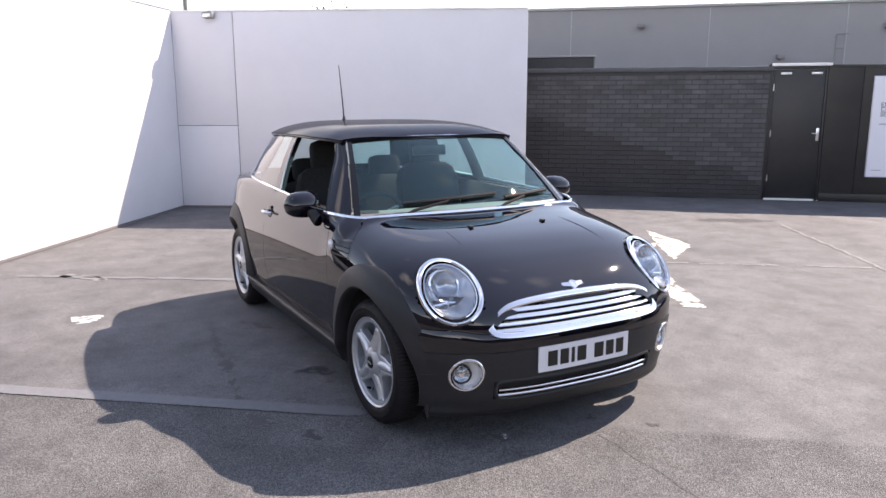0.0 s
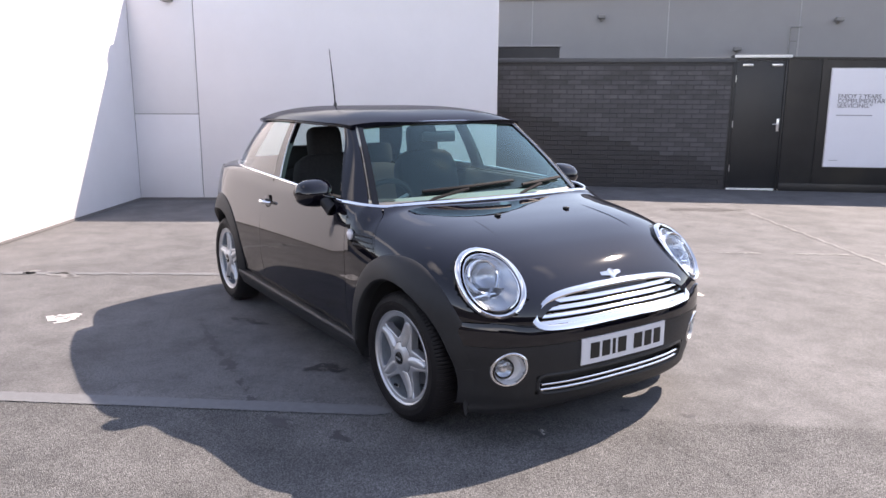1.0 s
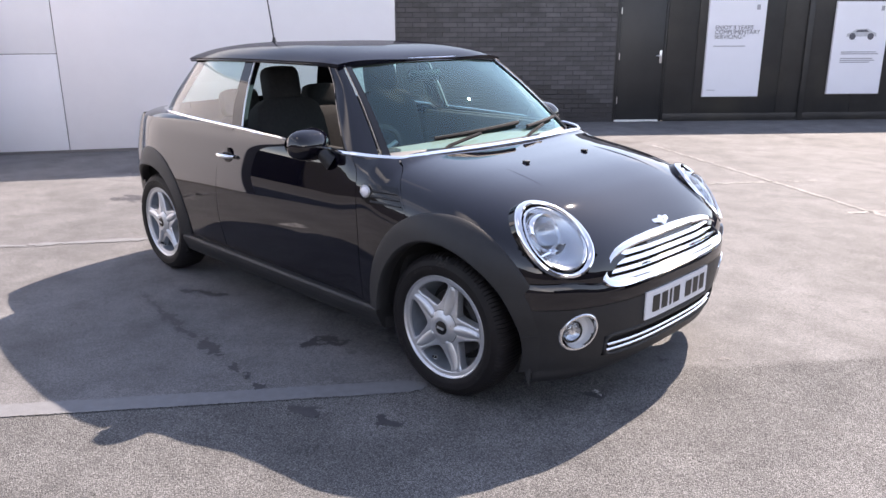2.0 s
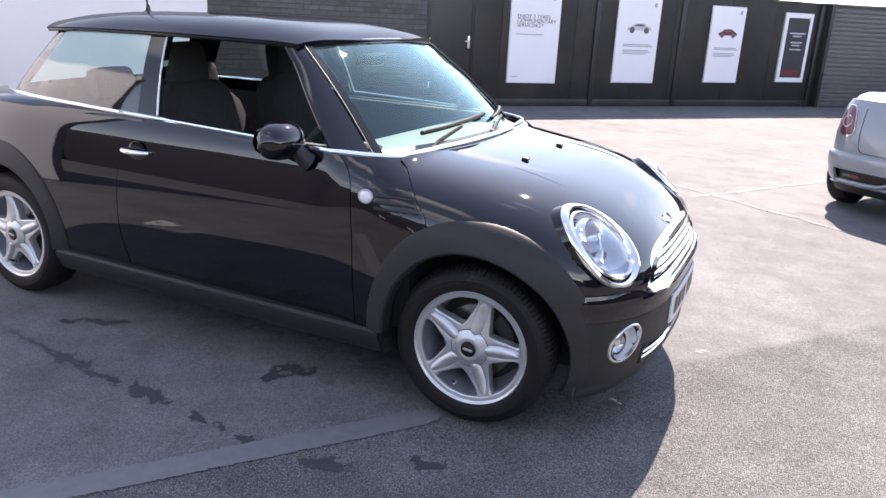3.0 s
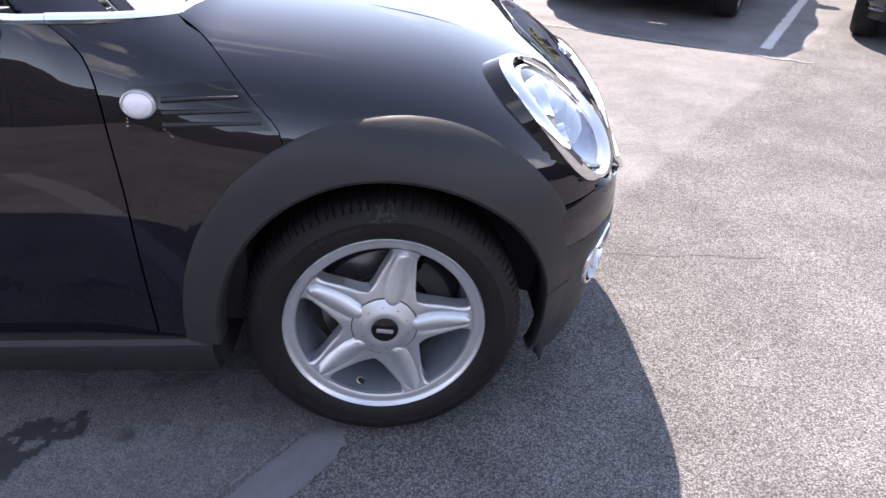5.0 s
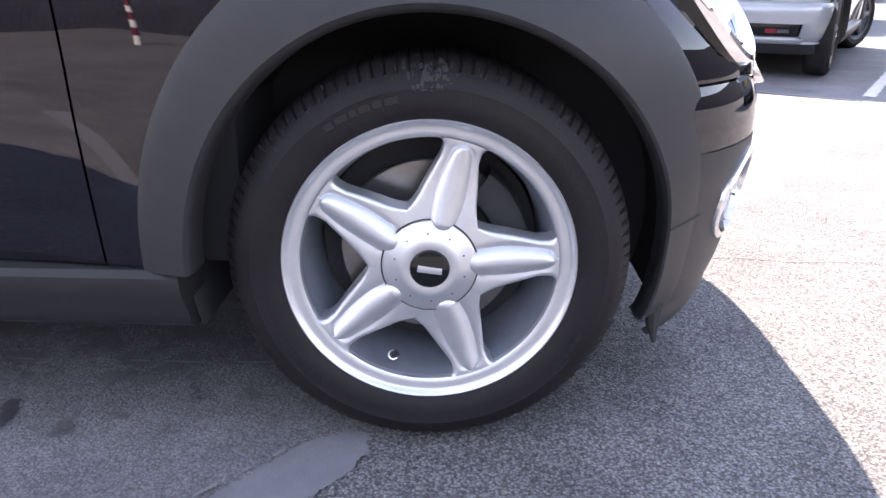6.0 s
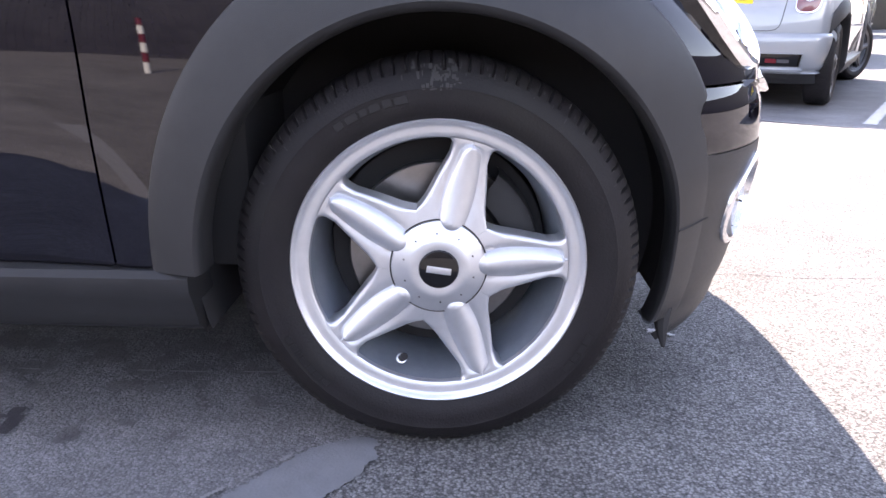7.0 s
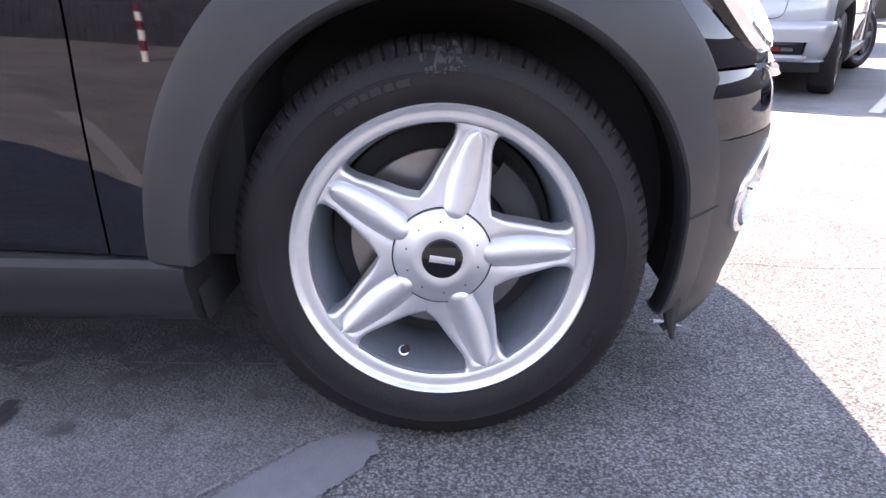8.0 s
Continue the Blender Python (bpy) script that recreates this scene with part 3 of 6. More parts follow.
def black_fence():
    m = frame_on(FENCE_A, FENCE_B)
    L = reach(FENCE_A, FENCE_B)
    w = thing("fence", m, "tall black painted board fence hung with posters, in shade", "fence", kind="structure")
    top = lambda x: 2.01 - 0.0107 * x
    part("post", box(-0.075, -0.045, -0.01, 0.10, 0, 2.03, 0.004), FENCE_BLACK, w)
    edges = [0.722, 1.20, 2.56, 3.78, 4.56, 5.76, 6.80, L]
    for a, b in zip(edges, edges[1:]):
        g = box(a + 0.003, b - 0.003, 0.0, 0.05, 0.02, 1, 0.003)
        v = [Vector((p[0], p[1], p[2] if p[2] < 0.5 else top(p[0]) - 0.03)) for p in g[0]]
        part("board", (v, g[1]), FENCE_BLACK, w)
    for x in (2.96, 4.70, 7.90):
        part("post", box(x - 0.045, x + 0.045, -0.035, -0.001, 0.0, top(x) - 0.04, 0.006), FENCE_BLACK, w)
    g = box(-0.1, L, -0.02, 0.07, 0, 1, 0.005)
    part("capping", ([Vector((p[0], p[1], top(p[0]) - 0.028 + p[2] * 0.03)) for p in g[0]], g[1]), FENCE_BLACK, w)
    part("kick_board", box(0.73, L, -0.016, -0.001, 0.0, 0.12, 0.004), FENCE_BLACK, w)
    # steel door in the fence
    d = thing("door_1", m @ Matrix.Translation((-0.04, 0, 0)), "black steel yard door, closed, with steel lever handle", "door", kind="structure")
    part("door_leaf", box(0.03, 0.726, 0.012, 0.055, 0.03, 1.94, 0.004), DOOR_BLACK, d)
    part("door_frame", join(box(0.0, 0.026, 0, 0.07, 0, 1.98, 0.003), box(0.730, 0.756, 0, 0.07, 0, 1.98, 0.003), box(0.027, 0.729, 0, 0.07, 1.944, 1.98, 0.003)), DOOR_BLACK, d)
    part("threshold", box(0.0, 0.70, -0.03, 0.03, 0.0, 0.026, 0.004), WHITE_TRIM, d)
    part("lintel", box(-0.02, 0.80, -0.03, 0.06, 1.99, 2.03, 0.004), WHITE_TRIM, d)
    h = part("handle_plate", box(0.664, 0.704, 0.004, 0.0115, 0.90, 1.09, 0.003), STEEL_BRIGHT, d)
    part("lever", tube([(0.684, -0.002, 1.01), (0.684, -0.03, 1.01), (0.60, -0.034, 1.01)], 0.009), STEEL_BRIGHT, h)
    for z in (0.33, 1.0, 1.68):
        part("hinge", tube([(0.028, 0.006, z - 0.05), (0.028, 0.006, z + 0.05)], 0.009), STEEL_BRIGHT, d)
    for x in (0.20, 0.62):
        part("door_closer", box(x - 0.09, x + 0.06, -0.02, 0.011, 1.865, 1.90, 0.005), STEEL_BRIGHT, d)
    # posters
    posters = [(1.33, 2.24, 0.375, 1.84, "white"), (3.34, 4.21, 0.405, 1.818, "silver"), (5.31, 6.07, 0.433, 1.772, "red"), (7.01, 7.70, 0.463, 1.73, "dark")]
    words = {"white": "white poster with large black words about servicing", "silver": "white poster with a silver car and grey text", "red": "white poster with a red car and grey text", "dark": "framed dark poster with pale text and a white border"}
    for x0, x1, z0, z1, look_of in posters:
        p = thing("poster", m @ Matrix.Translation((x0, -0.036, z0)), words[look_of], "poster", "posters on the fence")
        W, H = x1 - x0, z1 - z0
        part("backing", box(0, W, 0.006, 0.034, 0, H, 0.003), POSTER_FRAME, p)
        part("sheet", box(0.012, W - 0.012, 0.0, 0.0055, 0.012, H - 0.012), POSTER_WHITE, p)
        part("corner_mark", box(W * 0.82, W * 0.88, -0.003, -0.0005, H * 0.90, H * 0.95), INK_GREY, p)
        if look_of == "white":
            writing("headline", "ENJOY 3 YEARS\nCOMPLIMENTARY\nSERVICING.*", 0.088, INK, p, Matrix.Translation((W * 0.13, -0.003, H * 0.70)) @ ROT_X90, 0.78)
            part("small_print", box(W * 0.13, W * 0.68, -0.003, -0.0005, H * 0.525, H * 0.535), INK_GREY, p)
            part("small_print", box(W * 0.08, W * 0.22, -0.003, -0.0005, H * 0.07, H * 0.076), INK_GREY, p)
        elif look_of == "dark":
            part("dark_panel", box(W * 0.12, W * 0.88, -0.003, -0.0005, H * 0.07, H * 0.93), POSTER_DARK, p)
            for k, (z, wd) in enumerate(((0.70, 0.56), (0.66, 0.30), (0.57, 0.42), (0.53, 0.30), (0.47, 0.40))):
                part("text_line", box(W * (0.5 - wd / 2), W * (0.5 + wd / 2), -0.006, -0.0035, H * z, H * (z + 0.02)), INK_SILVER, p)
            part("red_band", box(W * 0.2, W * 0.8, -0.006, -0.0035, H * 0.10, H * 0.18), INK_RED, p)
        else:
            ink = INK_SILVER if look_of == "silver" else INK_RED
            # a small printed car: flat shapes
            prof = [(0.0, 0.10), (0.02, 0.22), (0.16, 0.27), (0.30, 0.40), (0.68, 0.42), (0.84, 0.30), (0.98, 0.24), (1.0, 0.10)]
            vs = [Vector((W * (0.24 + 0.56 * a), -0.003, H * (0.60 + 0.26 * c))) for a, c in prof]
            part("printed_car", (vs, [tuple(range(len(vs)))]), ink, p)
            vs = [Vector((W * (0.24 + 0.56 * a), -0.0045, H * (0.60 + 0.26 * c))) for a, c in [(0.28, 0.28), (0.36, 0.37), (0.64, 0.38), (0.74, 0.29)]]
            part("printed_window", (vs, [(0, 1, 2, 3)]), INK, p)
            for cx in (0.2, 0.8):
                vs = [Vector((W * (0.24 + 0.56 * cx) + W * 0.06 * math.cos(k * math.pi / 6), -0.006, H * 0.627 + W * 0.06 * math.sin(k * math.pi / 6))) for k in range(12)]
                part("printed_wheel", (vs, [tuple(range(12))]), INK, p)
            for z, wd, x in ((0.455, 0.66, 0.18), (0.435, 0.70, 0.18), (0.385, 0.60, 0.18), (0.365, 0.64, 0.18), (0.345, 0.55, 0.18)):
                part("text_line", box(W * x, W * (x + wd), -0.003, -0.0005, H * z, H * (z + 0.011)), INK_GREY, p)
    return w


black_fence()


def shutter_wall():
    m = frame_on(FENCE_B, SHUT_B)
    L = reach(FENCE_B, SHUT_B)
    H = 1.90
    w = thing("wall_shutter", m, "dark grey ribbed roller shutter wall in shade", "wall", kind="structure")
    part("wall_core", box(0.0, L, 0.03, 0.3, 0, H), SHUTTER_GREY, w)
    part("pier", box(0.0, 0.07, -0.10, 0.029, 0, H + 0.02, 0.006), FENCE_BLACK, w)
    n = 22
    for i in range(n):
        z = 0.02 + (H - 0.06) * i / n
        h = (H - 0.06) / n
        rows = [[(x, -0.007 * math.sin(math.pi * t) + 0.010, z + h * (0.04 + 0.92 * t)) for t in span(0, 1, 5)] for x in (0.10, L)]
        part("slat", flip(skirt(flip(grid(rows)), -0.016)), SHUTTER_GREY, w)
    part("capping", box(0.0, L, -0.03, 0.32, H + 0.001, H + 0.04, 0.005), SHUTTER_GREY, w)
    # the dark wall that closes the far side
    m2 = frame_on(SHUT_B, FAR_END)
    w2 = thing("wall_far", m2, "dark boundary wall beyond the parked cars", "wall", kind="structure")
    L2 = reach(SHUT_B, FAR_END)
    part("wall_core", box(0, L2, 0.02, 0.3, 0, 1.86), FENCE_BLACK, w2)
    part("coping", box(0, L2, -0.01, 0.33, 1.861, 1.91, 0.006), CLADDING, w2)
    wire = []
    for k in range(240):
        a = k * 0.55
        wire.append((0.05 + k * 0.045, 0.15 + 0.06 * math.cos(a), 2.01 + 0.09 * math.sin(a)))
    part("barbed_coil", tube(wire, 0.006, 5), STEEL_BRIGHT, w2)


shutter_wall()


def dark_yard_wall():
    """The dark brick wall at the camera's back, that closes the place and mirrors in the doors."""
    y, H = -10.4, 2.6
    m = frame_on((21.0, y), (-13.0, y))
    w = thing("wall_south", m, "dark brick wall closing the yard", "wall", kind="structure")
    part("wall_core", box(0, 34.0, 0.014, 0.3, 0, H), MORTAR, w)
    part("coping", box(0, 34.0, -0.02, 0.32, H + 0.001, H + 0.06, 0.006), COPING, w)
    geos = []
    for r in range(int(H / 0.0728)):
        x = 13.0 + (0.11 if r % 2 else 0.0)
        while x < 27.0:
            geos.append(move(box(0, 0.213, 0, 0.020, 0, 0.063), Matrix.Translation((x, 0.0, 0.006 + r * 0.0728))))
            x += 0.225
    tagged(part("brick_facing", join(*geos), BRICK, w), "", kind="stuff")
    # unseen wall, added to close the west side
    m = frame_on((-13.0, -10.8), (-13.0, 4.0))
    w = thing("wall_west", m, "dark brick boundary wall closing the yard", "wall", kind="structure")
    part("wall_core", box(0, 14.8, 0.0, 0.3, 0, 2.4), BRICK, w)
    # unseen wall, added tall so bumper and headlamps mirror dark, not bright sky
    m = frame_on((21.0, 28.0), (21.0, -10.8))
    w = thing("wall_east", m, "dark brick boundary wall closing the yard", "wall", kind="structure")
    part("wall_core", box(0, 38.8, 0.0, 0.3, 0, 4.0), BRICK, w)


dark_yard_wall()


def striped_post(x, y):
    p = thing("striped_post", Matrix.Translation((x, y, 0)), "low red and white banded post standing by the yard wall", "post", "striped posts")
    for k in range(6):
        part("band", move(lathe([(0.001, 0.0), (0.04, 0.0), (0.04, 0.115), (0.001, 0.115)], 16), Matrix.Translation((0, 0, 0.0 + 0.1155 * k))), INK_RED if k % 2 else WHITE_TRIM, p)


striped_post(-2.05, -7.6)
striped_post(-0.55, -7.7)


def lamp_post(x, y):
    p = thing("street_lamp", Matrix.Translation((x, y, 0)), "slim dark street lamp post rising behind the wall", "street lamp")
    part("base", tube([(0, 0, 0), (0, 0, 0.9)], 0.075, 12), LAMP_GREY, p)
    part("post", tube([(0, 0, 0.9), (0, 0, 5.6), (0.1, -0.1, 5.9), (0.5, -0.5, 6.0)], lambda t: 0.05 - 0.015 * t, 10), LAMP_GREY, p)
    part("lamp_head", move(box(-0.1, 0.45, -0.1, 0.1, -0.04, 0.06, 0.03), Matrix.Translation((0.5, -0.5, 6.0)) @ Matrix.Rotation(radians(-45), 4, "Z")), LAMP_GREY, p)


lamp_post(-12.3, 1.0)
BARK = material("bark", (0.09, 0.07, 0.05), 0.85, vary=0.3, scale=10, bump=0.5, bump_scale=40)


def tree(x, y, h, seed):
    rng = random.Random(seed)
    t = thing("tree", Matrix.Translation((x, y, 0)), "leafy green tree showing over the wall", "tree")
    geos, tips = [tube([(0, 0, 0), (0.05, 0.03, h * 0.3), (0.0, 0.1, h * 0.62)], lambda k: 0.13 - 0.06 * k, 9)], []
    for k in range(9):
        a = k * 2.4
        z0 = h * (0.35 + 0.03 * k)
        r = h * rng.uniform(0.16, 0.27)
        tip = Vector((r * math.cos(a), r * math.sin(a), z0 + h * rng.uniform(0.16, 0.36)))
        geos.append(tube([(0.02, 0.05, z0), tuple(Vector((0.02, 0.05, z0)).lerp(tip, 0.5) + Vector((0, 0, 0.1))), tuple(tip)], lambda q: 0.05 - 0.035 * q, 6))
        tips.append(tip)
    part("trunk", join(*geos), BARK, t)
    vs, fs = [], []
    for tip in tips + [Vector((0, 0, h * 0.85))]:
        for _ in range(220):
            d = Vector((rng.gauss(0, 1), rng.gauss(0, 1), rng.gauss(0, 0.75))) * h * 0.075
            c = tip + d
            u = Vector((rng.gauss(0, 1), rng.gauss(0, 1), rng.gauss(0, 1))).normalized()
            w = u.cross(Vector((rng.gauss(0, 1), rng.gauss(0, 1), rng.gauss(0, 1)))).normalized()
            s = rng.uniform(0.05, 0.10)
            k = len(vs)
            vs.extend([c - u * s, c + w * s * 0.45, c + u * s, c - w * s * 0.45])
            fs.append((k, k + 1, k + 2, k + 3))
    part("crown", (vs, fs), LEAF, t)


tree(-19.5, 6.2, 4.3, 3)

# ---- car materials ----
PAINT = material("midnight_black_paint", (0.0027, 0.0022, 0.0056), 0.45, coat=1.0, spec=0.0)
PAINT.node_tree.nodes["Principled BSDF"].inputs["Coat IOR"].default_value = 1.64
ROOF_PAINT = material("dusty_black_roof_paint", (0.0040, 0.0034, 0.0085), 0.45, coat=0.42, spec=0.0, vary=0.1, scale=9)
ROOF_PAINT.node_tree.nodes["Principled BSDF"].inputs["Coat Roughness"].default_value = 0.10
PLASTIC = material("black_trim_plastic", (0.0235, 0.0235, 0.025), 0.48, spec=0.34, vary=0.14, scale=30, bump=0.12, bump_scale=700)
# cowl plastic: the sun's glint is put into its pale base colour
COWL_GREY = material("sun_glint_grey_plastic", (0.16, 0.16, 0.166), 0.5, vary=0.12, scale=30, bump=0.1, bump_scale=300)
GLOSS_BLACK = material("gloss_black", (0.006, 0.006, 0.007), 0.3, coat=1.0, spec=0.0)
DARK = material("dark_cavity", (0.045, 0.044, 0.045), 0.9, spec=0.05)
RUBBER = material("tyre_rubber", (0.0116, 0.0100, 0.0109), 0.60, vary=0.30, scale=18, bump=0.25, bump_scale=300, tone=(0.015, 0.0140, 0.0132), spec=0.24)
RUBBER_TEXT = material("moulded_rubber", (0.0135, 0.0130, 0.0138), 0.5, spec=0.3)
CHALK = material("chalky_scuff", (0.034, 0.033, 0.032), 0.9)
CHROME = material("chrome", (0.90, 0.90, 0.91), 0.05, metal=1.0)
ALLOY = material("silver_alloy", (0.62, 0.635, 0.66), 0.36, metal=0.78, vary=0.06, scale=40)
ALLOY_DARK = material("alloy_barrel", (0.33, 0.37, 0.42), 0.46, metal=0.6, vary=0.12, scale=25)
ALLOY_GREY = material("anthracite_alloy", (0.10, 0.105, 0.115), 0.30, metal=0.8, vary=0.1, scale=25)
DISC = material("brake_disc", (0.24, 0.23, 0.225), 0.30, metal=0.9, vary=0.25, scale=14, stretch=(1, 1, 1))
IRON = material("brake_iron", (0.02, 0.02, 0.021), 0.7, vary=0.3, scale=30)
SCREEN = glass("windscreen_glass", (0.62, 0.88, 0.85), 1.50, (0.72, 1.0, 0.99))
SIDE_GLASS = glass("side_glass", (0.74, 0.87, 0.83), 1.60)
LENS = glass("lamp_lens", (0.93, 0.95, 0.97), 1.42)
REFLECTOR = material("lamp_reflector", (0.46, 0.48, 0.51), 0.22, metal=1.0, vary=0.05, scale=60)
FOG_BOWL = material("fog_lamp_bowl", (0.70, 0.71, 0.73), 0.4, metal=0.15)
FOG_RING = material("satin_chrome", (0.80, 0.80, 0.81), 0.22, metal=0.9)
LAMP_WHITE = material("repeater_lens", (0.78, 0.76, 0.80), 0.2, coat=0.6, vary=0.05, scale=90)
REFLECTOR_RED = material("reflector_red", (0.16, 0.010, 0.016), 0.15, coat=0.8)
SMOKED_LENS = material("smoked_clear_lens", (0.08, 0.075, 0.08), 0.15, coat=0.8)
RED_LENS = material("tail_lamp_red", (0.15, 0.042, 0.052), 0.16, coat=0.8, vary=0.2, scale=60)
PLATE_WHITE = material("plate_white", (0.74, 0.74, 0.76), 0.35)
PLATE_YELLOW = material("plate_yellow", (0.80, 0.58, 0.03), 0.35)
PLATE_BLACK = material("plate_black", (0.012, 0.012, 0.012), 0.4)
SEAT_CLOTH = material("seat_cloth", (0.034, 0.033, 0.035), 0.9, spec=0.08, vary=0.2, scale=60, bump=0.3, bump_scale=400)
DASH_TOP = material("dash_top", (0.17, 0.19, 0.187), 0.7, vary=0.1, scale=30, bump=0.2, bump_scale=500)
DASH = material("dashboard", (0.036, 0.036, 0.038), 0.6, spec=0.2, vary=0.1, scale=30, bump=0.2, bump_scale=500)
SILVER_TRIM = material("silver_interior_trim", (0.45, 0.45, 0.46), 0.35, metal=0.6)
SILVER_PAINT = material("silver_paint", (0.25, 0.265, 0.285), 0.30, metal=0.25, coat=1.0, vary=0.03, scale=200)
GREY_PAINT = material("dark_grey_paint", (0.035, 0.036, 0.040), 0.25, coat=1.0)
WHITE_STRIPE = material("white_stripe", (0.75, 0.75, 0.76), 0.25, coat=0.8)

# ---- the shape of the small hatchback: x ahead, z up, half-widths for one side ----
AXLE_F, AXLE_R, HUB_Z = 1.2335, -1.2335, 0.303
ZS = 0.50
xf = tab((0.14, 1.71), (0.18, 1.755), (0.24, 1.780), (0.30, 1.791), (0.38, 1.798), (0.47, 1.797), (0.53, 1.787), (0.60, 1.762), (0.66, 1.733), (0.75, 1.68))
xr = tab((0.14, -1.60), (0.25, -1.70), (0.42, -1.745), (0.60, -1.735), (0.80, -1.68), (0.95, -1.60))
n_front = tab((0.15, 3.2), (0.20, 2.80), (0.28, 2.78), (0.36, 2.86), (0.43, 3.02), (0.50, 3.04), (0.56, 2.80), (0.8, 2.64))
w_low = tab((0.14, 0.775), (0.20, 0.798), (0.32, 0.808), (0.42, 0.813), (0.50, 0.815))
top_of = tab((0.80, 0.945), (0.86, 0.925), (0.90, 0.9065), (0.95, 0.8985), (1.05, 0.8865), (1.20, 0.868), (1.35, 0.842), (1.50, 0.797), (1.59, 0.755), (1.67, 0.705), (1.727, 0.66), (1.765, 0.615))
bulge = tab((0.80, 5.6), (0.9, 5.2), (1.0, 4.9), (1.2, 4.4), (1.45, 3.7), (1.62, 3.1), (1.8, 2.8))
FX, RX, N_REAR = 1.10, -0.95, 3.3
# the doors: widest at mid height, tucked in below, leaning in above
door_y = tab((0.26, 0.784), (0.30, 0.7885), (0.36, 0.7955), (0.42, 0.8028), (0.46, 0.8076), (0.49, 0.8104), (0.53, 0.8126), (0.56, 0.8136), (0.60, 0.8140), (0.64, 0.8133), (0.68, 0.8110), (0.72, 0.8070), (0.76, 0.8013), (0.80, 0.7940), (0.86, 0.7820), (0.88, 0.7765), (0.90, 0.7690), (0.92, 0.7585), (0.96, 0.7330))


def half_width(x, z):
    """The half-width at the height of the waist, or below it."""
    w = w_low(min(z, ZS))
    if x > FX:
        u = min(1.0, (x - FX) / (xf(min(z, 0.6)) - FX))
        n = n_front(z)
        return w * max(0.0, 1 - u ** n) ** (1 / n)
    if x < RX:
        u = min(1.0, (RX - x) / (RX - xr(z)))
        return w * max(0.0, 1 - u ** N_REAR) ** (1 / N_REAR)
    return w


def side_y(x, z):
    w = half_width(x, min(z, ZS))
    door = door_y(z) * w / w_low(min(z, ZS))
    if x <= 0.60:
        return door
    h, m = top_of(x), bulge(x)
    wing = w if z <= ZS else w * max(0.0, 1 - ((z - ZS) / (h - ZS)) ** m) ** (1 / m)
    t = min(1.0, (x - 0.60) / 0.26)
    t = t * t * (3 - 2 * t)
    return door * (1 - t) + wing * t


def nose_x(y, z):
    n = n_front(z)
    return FX + (xf(z) - FX) * max(0.0, 1 - (abs(y) / w_low(min(z, ZS))) ** n) ** (1 / n)


def tail_x(y, z):
    t = min(1.0, abs(y) / side_y(-1.48, z))
    return -1.48 + (xr(z) + 1.48) * max(0.0, 1 - t ** 2.9) ** (1 / 2.9)


def bonnet_point(x, a):
    """On the section at x; a: 0 at the waist, 1 at the middle of the top."""
    h, m, w = top_of(x), bulge(x), half_width(x, ZS)
    c, s = max(0.0, math.cos(a * math.pi / 2)), math.sin(a * math.pi / 2)
    return Vector((x, w * c ** (2 / m), ZS + (h - ZS) * s ** (2 / m)))


def bonnet_field(p):
    """Below 0 inside the front body, above 0 outside."""
    x = min(max(p.x, 0.7), 1.835)
    w, h, m = half_width(x, ZS), top_of(x), bulge(x)
    zz = max(0.0, p.z - ZS) / max(0.02, h - ZS)
    return (abs(p.y) / max(0.02, w)) ** m + zz ** m - 1


def on_bonnet(p, n):
    """p moved along n onto the front body."""
    lo, hi = -0.25, 0.25
    for _ in range(34):
        mid = (lo + hi) / 2
        if bonnet_field(p + n * mid) > 0:
            hi = mid
        else:
            lo = mid
    return p + n * lo


def bonnet_normal(p):
    e = 0.004
    g = Vector([bonnet_field(p + Vector(d) * e) - bonnet_field(p - Vector(d) * e) for d in ((1, 0, 0), (0, 1, 0), (0, 0, 1))])
    return g.normalized()


belt_z = tab((-1.45, 0.955), (-1.0, 0.95), (-0.33, 0.938), (0.24, 0.924), (0.63, 0.910))
rail_y = tab((-1.22, 0.49), (-1.0, 0.545), (-0.6, 0.590), (-0.2, 0.598), (0.15, 0.580), (0.36, 0.535))
rail_z = tab((-1.22, 1.232), (-0.8, 1.250), (-0.2, 1.258), (0.2, 1.256), (0.36, 1.246))


cabin_in = tab((-1.60, 0.190), (-1.45, 0.130), (-1.30, 0.083), (-1.15, 0.048), (-0.95, 0.020), (-0.70, 0.005), (-0.45, 0.0))


def house_y(x, z):
    """The side of the cabin above the belt."""
    zb, zt = belt_z(x), rail_z(x)
    t = (z - zb) / (zt - zb)
    y0 = side_y(x, zb) - 0.010 - cabin_in(x)
    return y0 + (rail_y(min(max(x, -1.22), 0.36)) - y0) * t + 0.012 * math.sin(math.pi * min(max(t, 0), 1))


def sheet_xz(left, right, low, high, fn, n, k):
    """A sheet over the x-z plane between four border curves, laid on y = -fn(x, z): the car's right side."""
    rows = []
    for v in span(0, 1, k):
        row = []
        for u in span(0, 1, n):
            xl, xr_ = left(v), right(v)
            x = xl + (xr_ - xl) * u
            z = low(x) + (high(x) - low(x)) * v
            row.append(Vector((x, -fn(x, z), z)))
        rows.append(row)
    return grid(rows)


def well(p, ax, r):
    return math.hypot(p.x - ax, p.z - HUB_Z) > r


def both(name, geo, mat, parent, label=""):
    a = part(name, geo, mat, parent, label)
    b = part(name, mirror_y(geo), mat, parent, label)
    return a, b


